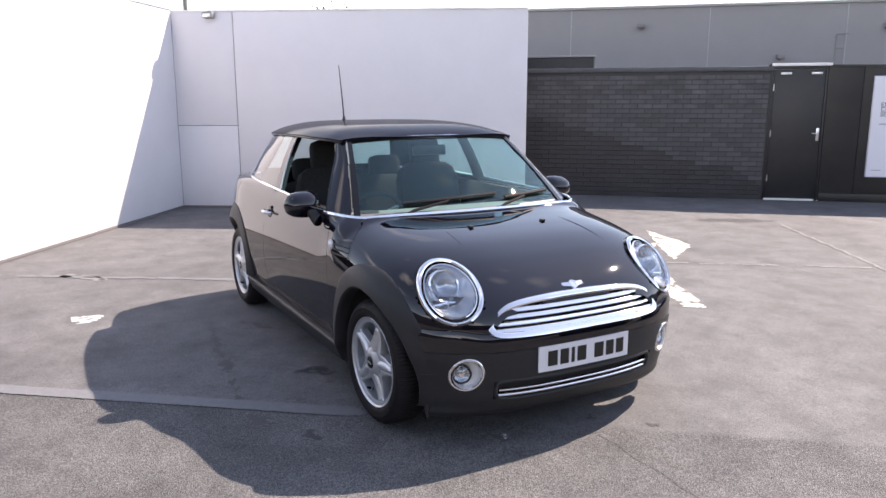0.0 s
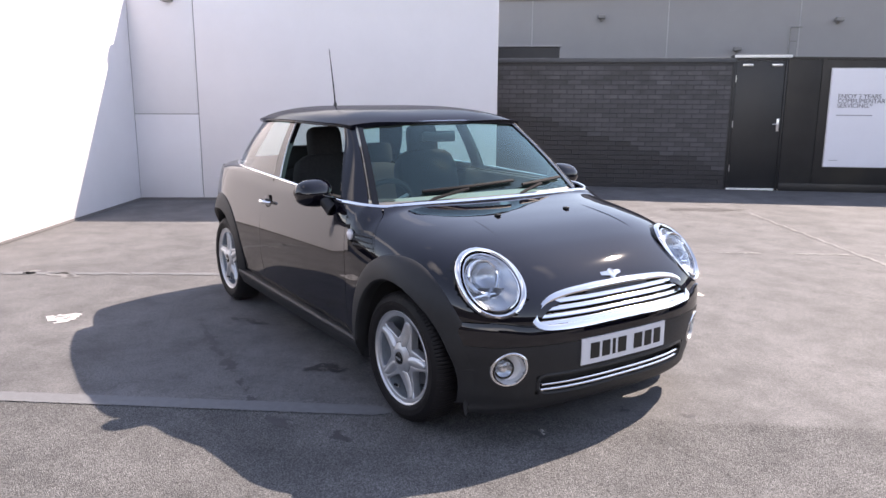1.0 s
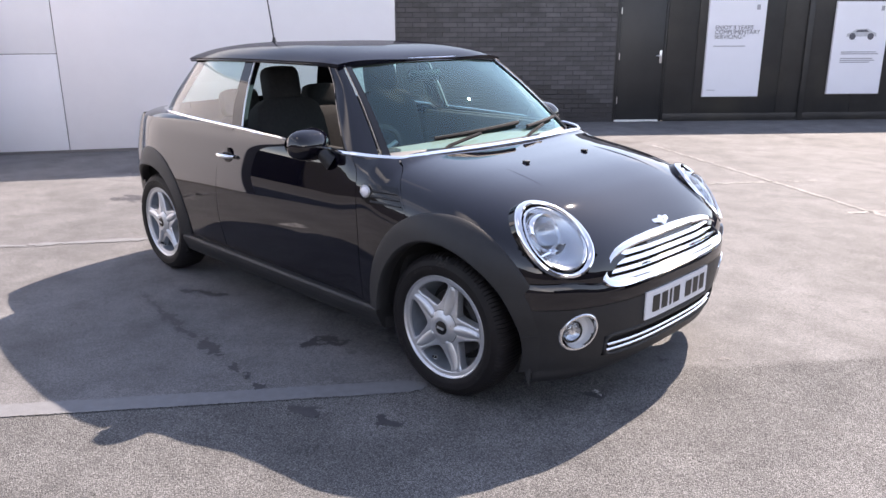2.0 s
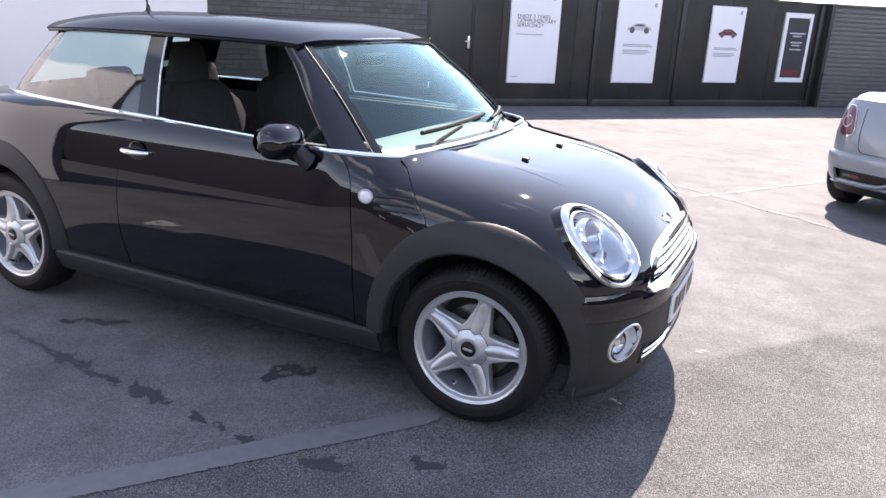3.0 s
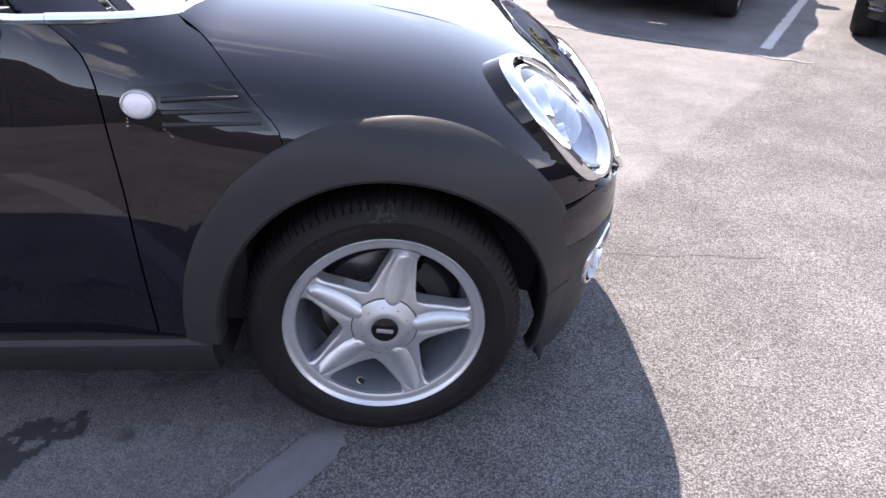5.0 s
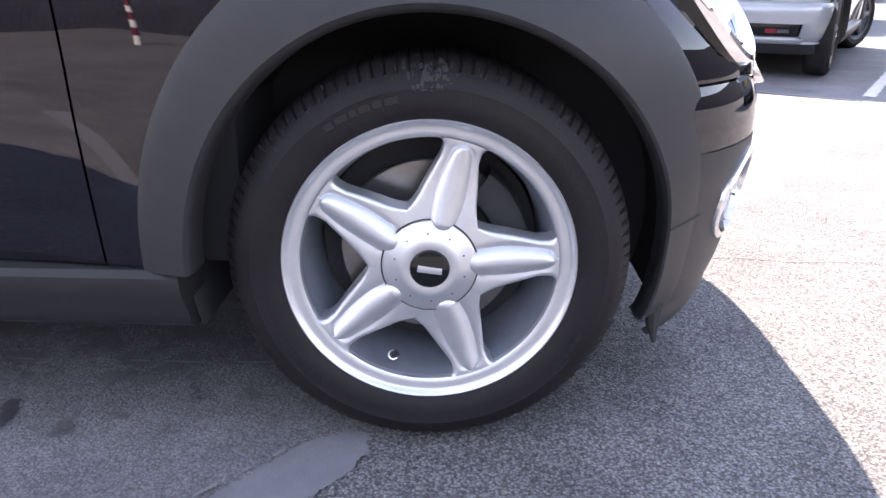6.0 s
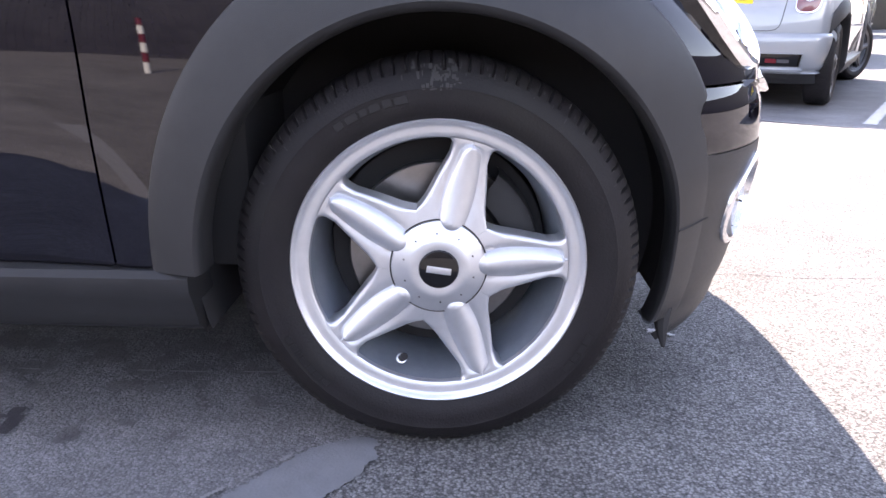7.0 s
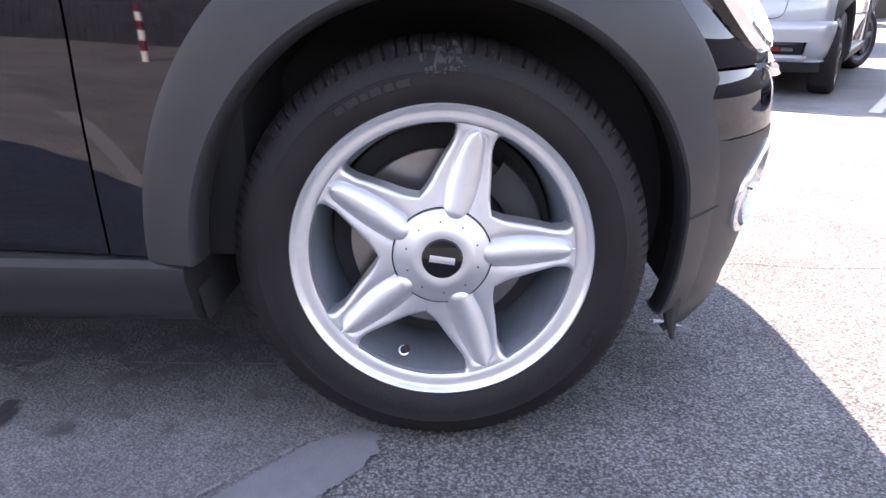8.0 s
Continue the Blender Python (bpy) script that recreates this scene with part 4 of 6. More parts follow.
# door outline, as x over the height 0..1 of the panel
DOOR_FRONT = tab((0.0, 0.765), (0.33, 0.758), (0.5, 0.755), (0.74, 0.742), (0.84, 0.732), (0.92, 0.712), (1.0, 0.655))
DOOR_REAR = tab((0.0, -0.425), (0.28, -0.456), (0.66, -0.441), (0.9, -0.365), (1.0, -0.325))
SEAM_X = tab((0.50, 1.06), (0.72, 1.052), (0.79, 0.995), (0.854, 0.925), (0.90, 0.850))
SILL_TOP = 0.300


def seam_lift(y):
    """How far the bonnet's lower edge rises beside the grille."""
    t = min(1.0, max(0.0, (abs(y) - 0.46) / 0.14))
    return 0.018 * t * t * (3 - 2 * t)


def paint_panels(car, paint, detail=1.0):
    n = lambda k: max(6, int(k * detail))
    low = lambda x: SILL_TOP + 0.004
    # doors
    door = skirt(sheet_xz(lambda v: DOOR_REAR(v) + 0.002, lambda v: DOOR_FRONT(v) - 0.002, low, lambda x: belt_z(x) - 0.004, side_y, n(34), n(26)), 0.014)
    doors = both("door", door, paint, car, "")
    # front scuttle panel between door and bonnet

    def scuttle_right(v):
        z = SILL_TOP + v * 0.60
        return SEAM_X(z) - 0.0012 if z > 0.70 else AXLE_F - math.sqrt(max(0.01, 0.405 ** 2 - (z - HUB_Z) ** 2)) if z < 0.66 else 1.02

    rows = []
    for z in span(SILL_TOP + 0.004, 0.903, n(40)):
        x0, x1 = DOOR_FRONT((z - SILL_TOP) / 0.605) + 0.002, scuttle_right((z - SILL_TOP) / 0.60)
        rows.append([Vector((x, -side_y(x, z), z)) for x in span(x0, x1, n(16))])
    sc = skirt(grid(rows), 0.014)
    both("front_wing", sc, paint, car)
    # rear quarter
    q = grid([[Vector((x, -side_y(x, z), z)) for x in span(-1.48, DOOR_REAR((z - SILL_TOP) / 0.62) - 0.002, n(40))] for z in span(SILL_TOP + 0.004, 0.918, n(26))], keep=lambda p: well(p, AXLE_R, 0.385))
    both("rear_wing", prune(q), paint, car)
    # rounded shoulder between wing and glass
    rows = []
    for t in span(0, 1, 9):
        row = []
        for x in span(-1.48, DOOR_REAR(1.0) - 0.002, n(40)):
            y0, y1, zb = side_y(x, 0.918), side_y(x, belt_z(x)) - cabin_in(x) + 0.002, belt_z(x)
            row.append(Vector((x, -(y0 + (y1 - y0) * t), 0.918 + (zb - 0.918) * math.sin(t * math.pi / 2) ** 0.8)))
        rows.append(row)
    both("rear_shoulder", grid(rows), paint, car)
    # bonnet, one clamshell over both wings
    N, K = n(60), n(30)
    rows = []
    for a in span(0.03, 1.0, K):
        x0 = 0.9
        for _ in range(12):
            p = bonnet_point(x0, a)
            x0 = 0.5 * x0 + 0.5 * max(SEAM_X(p.z) + 0.0012, 0.905 - 0.075 * min(1, p.y / 0.66) ** 2.2)
        rows.append([bonnet_point(x0 + (1.768 - x0) * t, a) for t in span(0, 1, N)])
    for r in rows:
        for p in r:
            low_edge = 0.530 + seam_lift(p.y)
            if p.x > 1.28 and p.z < low_edge:
                p.z = low_edge
                p.y = side_y(p.x, low_edge)
    rows = [[Vector((p.x, -p.y, p.z)) for p in r] for r in rows]
    full = rows + [[Vector((p.x, -p.y, p.z)) for p in r] for r in reversed(rows[:-1])]

    def keep(p):
        if not well(p, AXLE_F, 0.40):
            return False
        if p.x > 1.62 and abs(p.y) < 0.425 - max(0, p.z - 0.56) * 1.5 and p.z < 0.636:
            return False
        if p.x > 1.3 and p.z < 0.529 + seam_lift(p.y):
            return False
        return (abs(((Vector((p.x, -abs(p.y), p.z)) - HEAD_C).dot(HEAD_U)) / 0.1275) ** 2 + abs(((Vector((p.x, -abs(p.y), p.z)) - HEAD_C).dot(HEAD_V)) / 0.151) ** 2) > 1 or p.x < 1.4

    part("bonnet", skirt(prune(grid(full, keep=keep)), 0.012), paint, car)
    # bumper: painted upper shell, grained lower shell
    def fascia(z0, z1, k, hole):
        rows = []
        for z in span(z0, z1, k):
            row = []
            nn, w = n_front(z), w_low(min(z, ZS))
            for th in span(-1, 1, n(110)):
                a = th * math.pi / 2 * 0.93
                s, c = math.sin(abs(a)), math.cos(a)
                row.append(Vector((FX + (xf(z) + 0.008 - FX) * c ** (2 / nn), math.copysign((w + 0.006) * s ** (2 / nn), th), z)))
            rows.append(row)
        return prune(grid(rows, keep=hole))

    up = fascia(0.452, 0.526, n(10), lambda p: well(p, AXLE_F, 0.378) and (math.hypot(abs(p.y) - FOG_Y, p.z - FOG_Z) > 0.064 or p.x < 1.5))
    for p in up[0]:
        p.z += seam_lift(p.y) * max(0.0, p.z - 0.452) / 0.074
    part("front_bumper", skirt(up, 0.012), paint, car)
    # bumper top ledge that closes the gap behind the grille line
    ledge = grid([[Vector((nose_x(y, 0.52) - 0.004 - d, y, 0.5205)) for y in span(-0.66, 0.66, 41)] for d in (0.0, 0.07)])
    part("bumper_ledge", ledge, PLASTIC, car)

    def hole(p):
        if not well(p, AXLE_F, 0.378):
            return False
        if abs(p.y) < 0.435 and 0.232 < p.z < 0.318:
            return False
        return math.hypot(abs(p.y) - FOG_Y, p.z - FOG_Z) > 0.064 or p.x < 1.5

    part("lower_bumper", skirt(fascia(0.142, 0.4495, n(34), hole), 0.012), PLASTIC if detail >= 1 else paint, car)
    # tail
    rows = []
    for z in span(0.20 if detail >= 1 else 0.262, 0.918 if detail >= 1 else 0.945, n(30)):
        e = side_y(-1.48, z)
        rows.append([Vector((tail_x(e * math.sin(a), z), e * math.sin(a), z)) for a in span(-math.pi / 2, math.pi / 2, n(50))])
    part("tail_panel", grid(rows), paint, car)
    return doors


FOG_Y, FOG_Z = 0.552, 0.356
HEAD_C = Vector((1.596, -0.566, 0.686))
HEAD_C = on_bonnet(HEAD_C, Vector((0.75, -0.45, 0.48)).normalized())
HEAD_N = (bonnet_normal(HEAD_C) + Vector((1.35, 0.20, 0.0))).normalized()
HEAD_U = Vector((0, 0, 1)).cross(HEAD_N).normalized()
HEAD_V = HEAD_N.cross(HEAD_U).normalized()


def inner_hull(car):
    """Dark inner body that closes the gaps between the panels, with the wheel wells cut out."""
    rows = [[Vector((x, -side_y(x, z) + 0.022, z)) for x in span(-1.58, 1.03, 60)] for z in span(0.24, 0.88, 24)]
    g = prune(grid(rows, keep=lambda p: well(p, AXLE_F, 0.402) and well(p, AXLE_R, 0.395)))
    both("inner_panel", g, DARK, car)
    part("floor_pan", box(-1.55, 1.55, -0.47, 0.47, 0.17, 0.26, 0.02), DARK, car)
    part("floor_pan", box(-0.84, 0.86, -0.74, 0.74, 0.19, 0.27, 0.02), DARK, car)
    part("undertray", box(1.30, 1.66, -0.36, 0.36, 0.150, 0.175, 0.006), DARK, car)
    part("engine_bay", box(0.95, 1.66, -0.40, 0.40, 0.27, 0.62, 0.02), DARK, car)
    part("bulkhead", box(0.86, 0.94, -0.70, 0.70, 0.27, 0.80, 0.01), DARK, car)
    rows = [[Vector((nose_x(y, z) - 0.055, y, z)) for y in span(-0.60, 0.60, 41)] for z in span(0.17, 0.66, 14)]
    part("nose_backing", grid(rows), DARK, car)
    for ax in (AXLE_F, AXLE_R):
        arc = span(-0.30, math.pi + 0.30, 54)
        rows = [[Vector((ax + r * math.cos(a), -min(y, side_y(ax + r * math.cos(a), HUB_Z + r * math.sin(a)) - 0.012), HUB_Z + r * math.sin(a))) for a in arc] for r, y in ((0.362, 0.795 if ax < 0 else 0.775), (0.362, 0.62), (0.360, 0.47), (0.0, 0.468))]
        both("wheel_liner", flip(grid(rows)), DARK, car)


def arch_trim(car, ax, front):
    """The grained plastic moulding round a wheel opening."""
    a0, a1 = (-0.40, math.pi + 0.008) if front else (-0.008, math.pi + 0.30)
    rows = []
    prof = [(0.0, -0.06, 0), (0.0, -0.024, 0), (0.02, -0.012, 0), (0.06, -0.004, 0), (0.11, 0.0, 0.03), (0.20, 0.0, 0.12), (0.40, 0.001, 0.34), (0.60, 0.001, 0.56), (0.80, 0.001, 0.77), (0.94, 0.0, 0.93), (0.985, -0.001, 0.98), (1.0, -0.006, 1.0), (1.0, -0.03, 1.0)]
    for a in span(a0, a1, 90):
        fore = math.cos(a) if front else -math.cos(a)
        s = max(0.0, math.sin(a))
        r_in = 0.334 + 0.007 * s
        r_out = 0.412 + 0.039 * s ** 1.5 + (0.014 * max(0.0, fore) * s if front else -0.058 * max(0.0, fore) ** 2)
        k = min(1.0, max(0.0, (fore + 0.15) / 1.0))
        k = k * k * (3 - 2 * k)
        row = []
        for t, d, blend in prof:
            r = r_in + (r_out - r_in) * t
            x, z = ax + r * math.cos(a), HUB_Z + r * math.sin(a)
            if front and fore > 0:
                z = max(z, 0.192)
            body = side_y(x, z)
            lip = (0.834 if front else 0.828) * (1 - k) + (body + 0.020) * k
            out = lip * (1 - blend) + (body + 0.0045) * blend
            row.append(Vector((x, -(max(out, body + 0.004) + d), z)))
        rows.append(row)
    trims = both("arch_trim", flip(grid(rows)), PLASTIC, car)
    if front:
        # the joint where the moulding meets the bumper
        row = min(rows, key=lambda r: abs(math.atan2(r[5].z - HUB_Z, r[5].x - ax) - 0.115))
        for o, s in zip(trims, (1, -1)):
            part("joint", tube([Vector((p.x, s * (p.y - 0.0005), p.z)) for p in row[4:-2]], 0.0016, 6), DARK, o)


def sill(car):
    prof = [(0.700, 0.190), (0.772, 0.196), (0.792, 0.210), (0.800, 0.232), (0.812, 0.255), (0.822, 0.275), (0.822, 0.292), (0.812, 0.3005), (0.78, 0.3015), (0.74, 0.300)]
    rows = [[Vector((x, -y - 0.004 * math.cos(math.pi * x / 1.80), z)) for y, z in prof] for x in span(-0.876, 0.876, 24)]
    g = flip(grid(rows))
    k = len(prof)
    g[1].append(tuple(range(k)))
    g[1].append(tuple(reversed(range(len(g[0]) - k, len(g[0])))))
    both("sill", g, PLASTIC, car)


def cabin(car, paint, roof_paint, open_window=True, coupe=False):
    """Pillars, glass, roof and trim above the belt."""
    # windscreen
    def screen(u, v):
        # u across -1..1, v 0 base .. 1 top
        base = Vector((0.905 - 0.165 * abs(u) ** 2.1, 0.675 * u, 0.895 + 0.006 * (1 - u * u)))
        top = Vector((0.368 - 0.045 * abs(u) ** 2.2, 0.535 * u, 1.270 - 0.022 * abs(u) ** 2.5))
        p = base.lerp(top, v)
        return p + Vector((0.5, 0, 0.8)) * 0.030 * math.sin(math.pi * v) * (1 - 0.6 * u * u)

    g = grid([[screen(u * 0.965, 0.04 + 0.94 * v) for u in span(-1, 1, 33)] for v in span(0, 1, 17)])
    ws = part("windscreen", g, SCREEN, car)
    ws.visible_shadow = False
    # black ceramic border, and an edge line coloured bright as the seal's highlight
    for u0, u1 in ((0.93, 0.975), (-0.975, -0.93)):
        part("screen_border", skirt(grid([[screen(u, v) + Vector((0.004, 0, 0.006)) for u in span(u0, u1, 3)] for v in span(0.0, 1, 17)]), 0.008), GLOSS_BLACK, car)
    part("screen_border", skirt(grid([[screen(u, v) + Vector((0.002, 0, 0.004)) for u in span(-0.95, 0.95, 33)] for v in (0.955, 0.985)]), 0.006), GLOSS_BLACK, car)
    # rubber seal drawn in pale grey and chrome: its sun highlight as colour
    for s in (-1, 1):
        part("screen_seal", tube([screen(s * 0.985, v) + Vector((0.004, 0, 0.007)) for v in span(0.0, 0.99, 20)], 0.0016, 6), LAMP_GREY, car)
    part("screen_seal", tube([screen(u, 0.995) + Vector((0.004, 0, 0.006)) for u in span(-0.98, 0.98, 30)], 0.002, 6), CHROME, car)
    # A pillars
    def a_pillar(s):
        rows = []
        for v in span(0, 1, 18):
            q = screen(0.992 * s, v)
            xb = 0.628 + (0.262 - 0.628) * v
            zz = 0.908 + (rail_z(0.3) - 0.004 - 0.908) * v
            p = Vector((xb, s * (house_y(xb, max(zz, belt_z(xb))) + 0.006), zz))
            row = []
            for t in span(0, 1, 8):
                m = p.lerp(q, t)
                row.append(m + Vector((0.35, s * 0.8, 0.3)) * 0.010 * math.sin(math.pi * t))
            rows.append(row)
        g = grid(rows)
        return skirt(g if s < 0 else flip(g), 0.02)

    for s in (-1, 1):
        part("a_pillar", a_pillar(s), paint, car)
    # B pillars: black, on the cabin side
    zt = lambda x: rail_z(x) + 0.012
    if not coupe:
        g = skirt(sheet_xz(lambda v: -0.372 - 0.045 * v, lambda v: -0.268 - 0.052 * v, lambda x: belt_z(x), zt, lambda x, z: house_y(x, z) + 0.003, 6, 14), 0.03)
        both("b_pillar", g, GLOSS_BLACK, car)
    # door window frame
    def frame_tube(pts, r, mat, name):
        g = tube(pts, r, 8)
        both(name, g, mat, car)

    on = lambda x, z, d=0.0: Vector((x, -(house_y(x, z) + d), z))
    frame_tube([on(x, rail_z(x) + 0.003, 0.004) for x in span(-0.46, 0.30, 24)], 0.012, GLOSS_BLACK, "window_frame")
    frame_tube([on(0.612 + (0.268 - 0.612) * t, belt_z(0.6) + 0.01 + (rail_z(0.3) - belt_z(0.6) - 0.012) * t, 0.004) for t in span(0, 1, 14)], 0.007, GLOSS_BLACK, "window_frame")
    frame_tube([on(-0.264 - 0.058 * t, belt_z(-0.31) + 0.01 + (rail_z(-0.3) - belt_z(-0.31) - 0.014) * t, 0.002) for t in span(0, 1, 12)], 0.0045, STEEL_BRIGHT, "window_channel")
    pane = sheet_xz(lambda v: -0.270 - 0.056 * v, lambda v: 0.612 + (0.292 - 0.612) * v, belt_z, lambda x: rail_z(x) - 0.004, lambda x, z: house_y(x, z) - 0.012, 20, 12)
    if open_window:
        o = part("door_glass", mirror_y(pane), SIDE_GLASS, car)
        o.visible_shadow = False
    else:
        for o in both("door_glass", pane, SIDE_GLASS, car):
            o.visible_shadow = False
    # quarter glass and rear pillar
    if not coupe:
        quarter = sheet_xz(lambda v: -1.275 + 0.225 * v, lambda v: -0.374 - 0.045 * v, lambda x: belt_z(x) + 0.004, lambda x: rail_z(x) + 0.002, lambda x, z: house_y(x, z) + 0.001, 26, 14)
        for o in both("quarter_glass", skirt(quarter, 0.004), SIDE_GLASS, car):
            o.visible_shadow = False

        def back(u, v):
            base = Vector((-1.435 + 0.115 * abs(u) ** 2.4, 0.645 * u, 0.955))
            top = Vector((-1.235 + 0.125 * abs(u) ** 2.4, 0.505 * u, 1.245))
            return base.lerp(top, v)

        o = part("rear_glass", flip(grid([[back(u * 0.80, 0.08 + 0.86 * v) for u in span(-1, 1, 25)] for v in span(0, 1, 9)])), SIDE_GLASS, car)
        o.visible_shadow = False
        for s in (-1, 1):
            rows = []
            for v in span(0, 1, 12):
                p = back(0.80 * s, v)
                xq = -1.275 + 0.225 * v
                zq = belt_z(xq) + (rail_z(xq) - belt_z(xq)) * v
                q = Vector((xq, s * house_y(xq, zq), zq))
                row = []
                for t in span(0, 1, 7):
                    m = p.lerp(q, t)
                    row.append(m + Vector((-0.6, s * 0.5, 0)) * 0.030 * math.sin(math.pi * t))
                rows.append(row)
            part("rear_pillar", grid(rows) if s > 0 else flip(grid(rows)), GLOSS_BLACK, car)
        part("rear_header", flip(grid([[back(u * 0.82, v) + Vector((-0.004, 0, 0)) for u in span(-1, 1, 25)] for v in (0.92, 0.96, 1.0)])), GLOSS_BLACK, car)
        part("rear_ledge", flip(grid([[back(u, v) + Vector((-0.002 - 0.04 * (0.1 - v), 0, -0.004)) for u in span(-0.88, 0.88, 25)] for v in (-0.06, 0.0, 0.09)])), paint, car)
    # roof skin with a turned edge
    mid_z = tab((-1.30, 1.268), (-1.20, 1.290), (-1.05, 1.314), (-0.70, 1.338), (-0.25, 1.344), (0.05, 1.334), (0.25, 1.308), (0.36, 1.280), (0.40, 1.264))
    x_rear = -1.275 if not coupe else -0.62
    rows = []
    for u in span(0, 1, 40):
        row = []
        for v in span(-1, 1, 41):
            x = (0.388 - 0.060 * abs(v) ** 2.4) * (1 - u) + (x_rear + (0.30 if coupe else 0.105) * abs(v) ** 2.6) * u
            yh = rail_y(min(max(x, -1.22), 0.36)) + 0.022
            if x < -1.22:
                yh -= (-1.22 - x) * 0.4
            ze = rail_z(min(max(x, -1.22), 0.36)) + 0.009
            zc = mid_z(x)
            row.append(Vector((x, yh * math.copysign(abs(v) ** 0.92, v), ze + (zc - ze) * (1 - abs(v) ** 4.2))))
        rows.append(row)
    part("roof", skirt(grid(rows), 0.020), roof_paint, car)
    part("headlining", flip(grid([[p + Vector((0, 0, -0.034)) for p in r[2:-2]] for r in rows[1:-1]])), DARK, car)
    # rubber gutter line under the roof edge
    for s in (-1, 1):
        part("gutter", tube([Vector((x, s * (rail_y(min(max(x, -1.2), 0.36)) + 0.014), rail_z(min(max(x, -1.2), 0.36)) + 0.000)) for x in span(-0.36 if coupe else -1.16, 0.33, 30)], 0.006, 6), GLOSS_BLACK, car)
    # bright belt strip, all the way round to the screen base
    pts = [Vector((x, -(side_y(x, belt_z(x)) + 0.002 - cabin_in(x)), belt_z(x) + 0.002)) for x in span(-1.33, 0.655, 50)]
    g = tube(pts, 0.0085, 8, flat=1.0)
    both("belt_strip", g, CHROME, car)
    edge = [Vector((0.918 - 0.078 * abs(u) ** 2.2, 0.672 * u, top_of(0.92) + 0.006 - 0.012 * abs(u) ** 6)) for u in span(-0.94, 0.94, 39)]
    # it runs on over the scuttles to meet the belt strips
    for end, s in ((0, -1), (-1, 1)):
        a, b = edge[end], Vector((0.655, s * (side_y(0.655, belt_z(0.655)) + 0.001), belt_z(0.655) + 0.002))
        run = [a.lerp(b, t) + Vector((0.030, s * 0.012, 0.0)) * math.sin(math.pi * t) for t in span(0, 1, 9)[1:]]
        edge = edge + run if s > 0 else list(reversed(run)) + edge
    part("screen_base_strip", tube(edge, 0.010, 8), CHROME, car)
    # cowl panel between strip and glass, its grey paled for the sun's glint
    rows = []
    for k, t in enumerate((0.0, 0.35, 0.7, 1.0)):
        row = []
        for u in span(-1, 1, 41):
            a = Vector((0.912 - 0.078 * abs(u) ** 2.2, 0.665 * u, top_of(0.92) - 0.004 - 0.018 * abs(u) ** 6))
            c = screen(u * 0.985, 0.055) + Vector((0.0, 0, -0.008))
            p = a.lerp(c, t)
            row.append(p + Vector((0, 0, -0.014 * math.sin(math.pi * t))))
        rows.append(row)
    part("cowl", flip(grid(rows)), COWL_GREY, car)
    return screen


def wipers(car, screen):
    for y0, u1, v1 in ((-0.42, 0.10, 0.11), (0.14, 0.72, 0.10)):
        w = part("wiper_arm", tube([Vector((0.885 - 0.06 * abs(y0) ** 2, y0, 0.905)), Vector((0.875 - 0.06 * y0 * y0, y0 + 0.05, 0.925)), screen(y0 / 0.62 + (u1 - y0 / 0.62) * 0.55, v1 * 0.75) + Vector((0.012, 0, 0.024))], 0.008, 6), RUBBER, car)
        p0, p1 = (y0 + 0.04) / 0.62, u1 + 0.12
        part("wiper_blade", tube([screen(p0 + (p1 - p0) * t, 0.10 + (v1 + 0.04 - 0.10) * t) + Vector((0.008, 0, 0.014)) for t in span(0, 1, 14)], 0.009, 6), RUBBER, w)
        part("spindle_cap", move(lathe([(0.0, 0.018), (0.014, 0.016), (0.018, 0.0)], 14), Matrix.Translation((0.885 - 0.06 * abs(y0) ** 2, y0, 0.90))), PLASTIC, w)


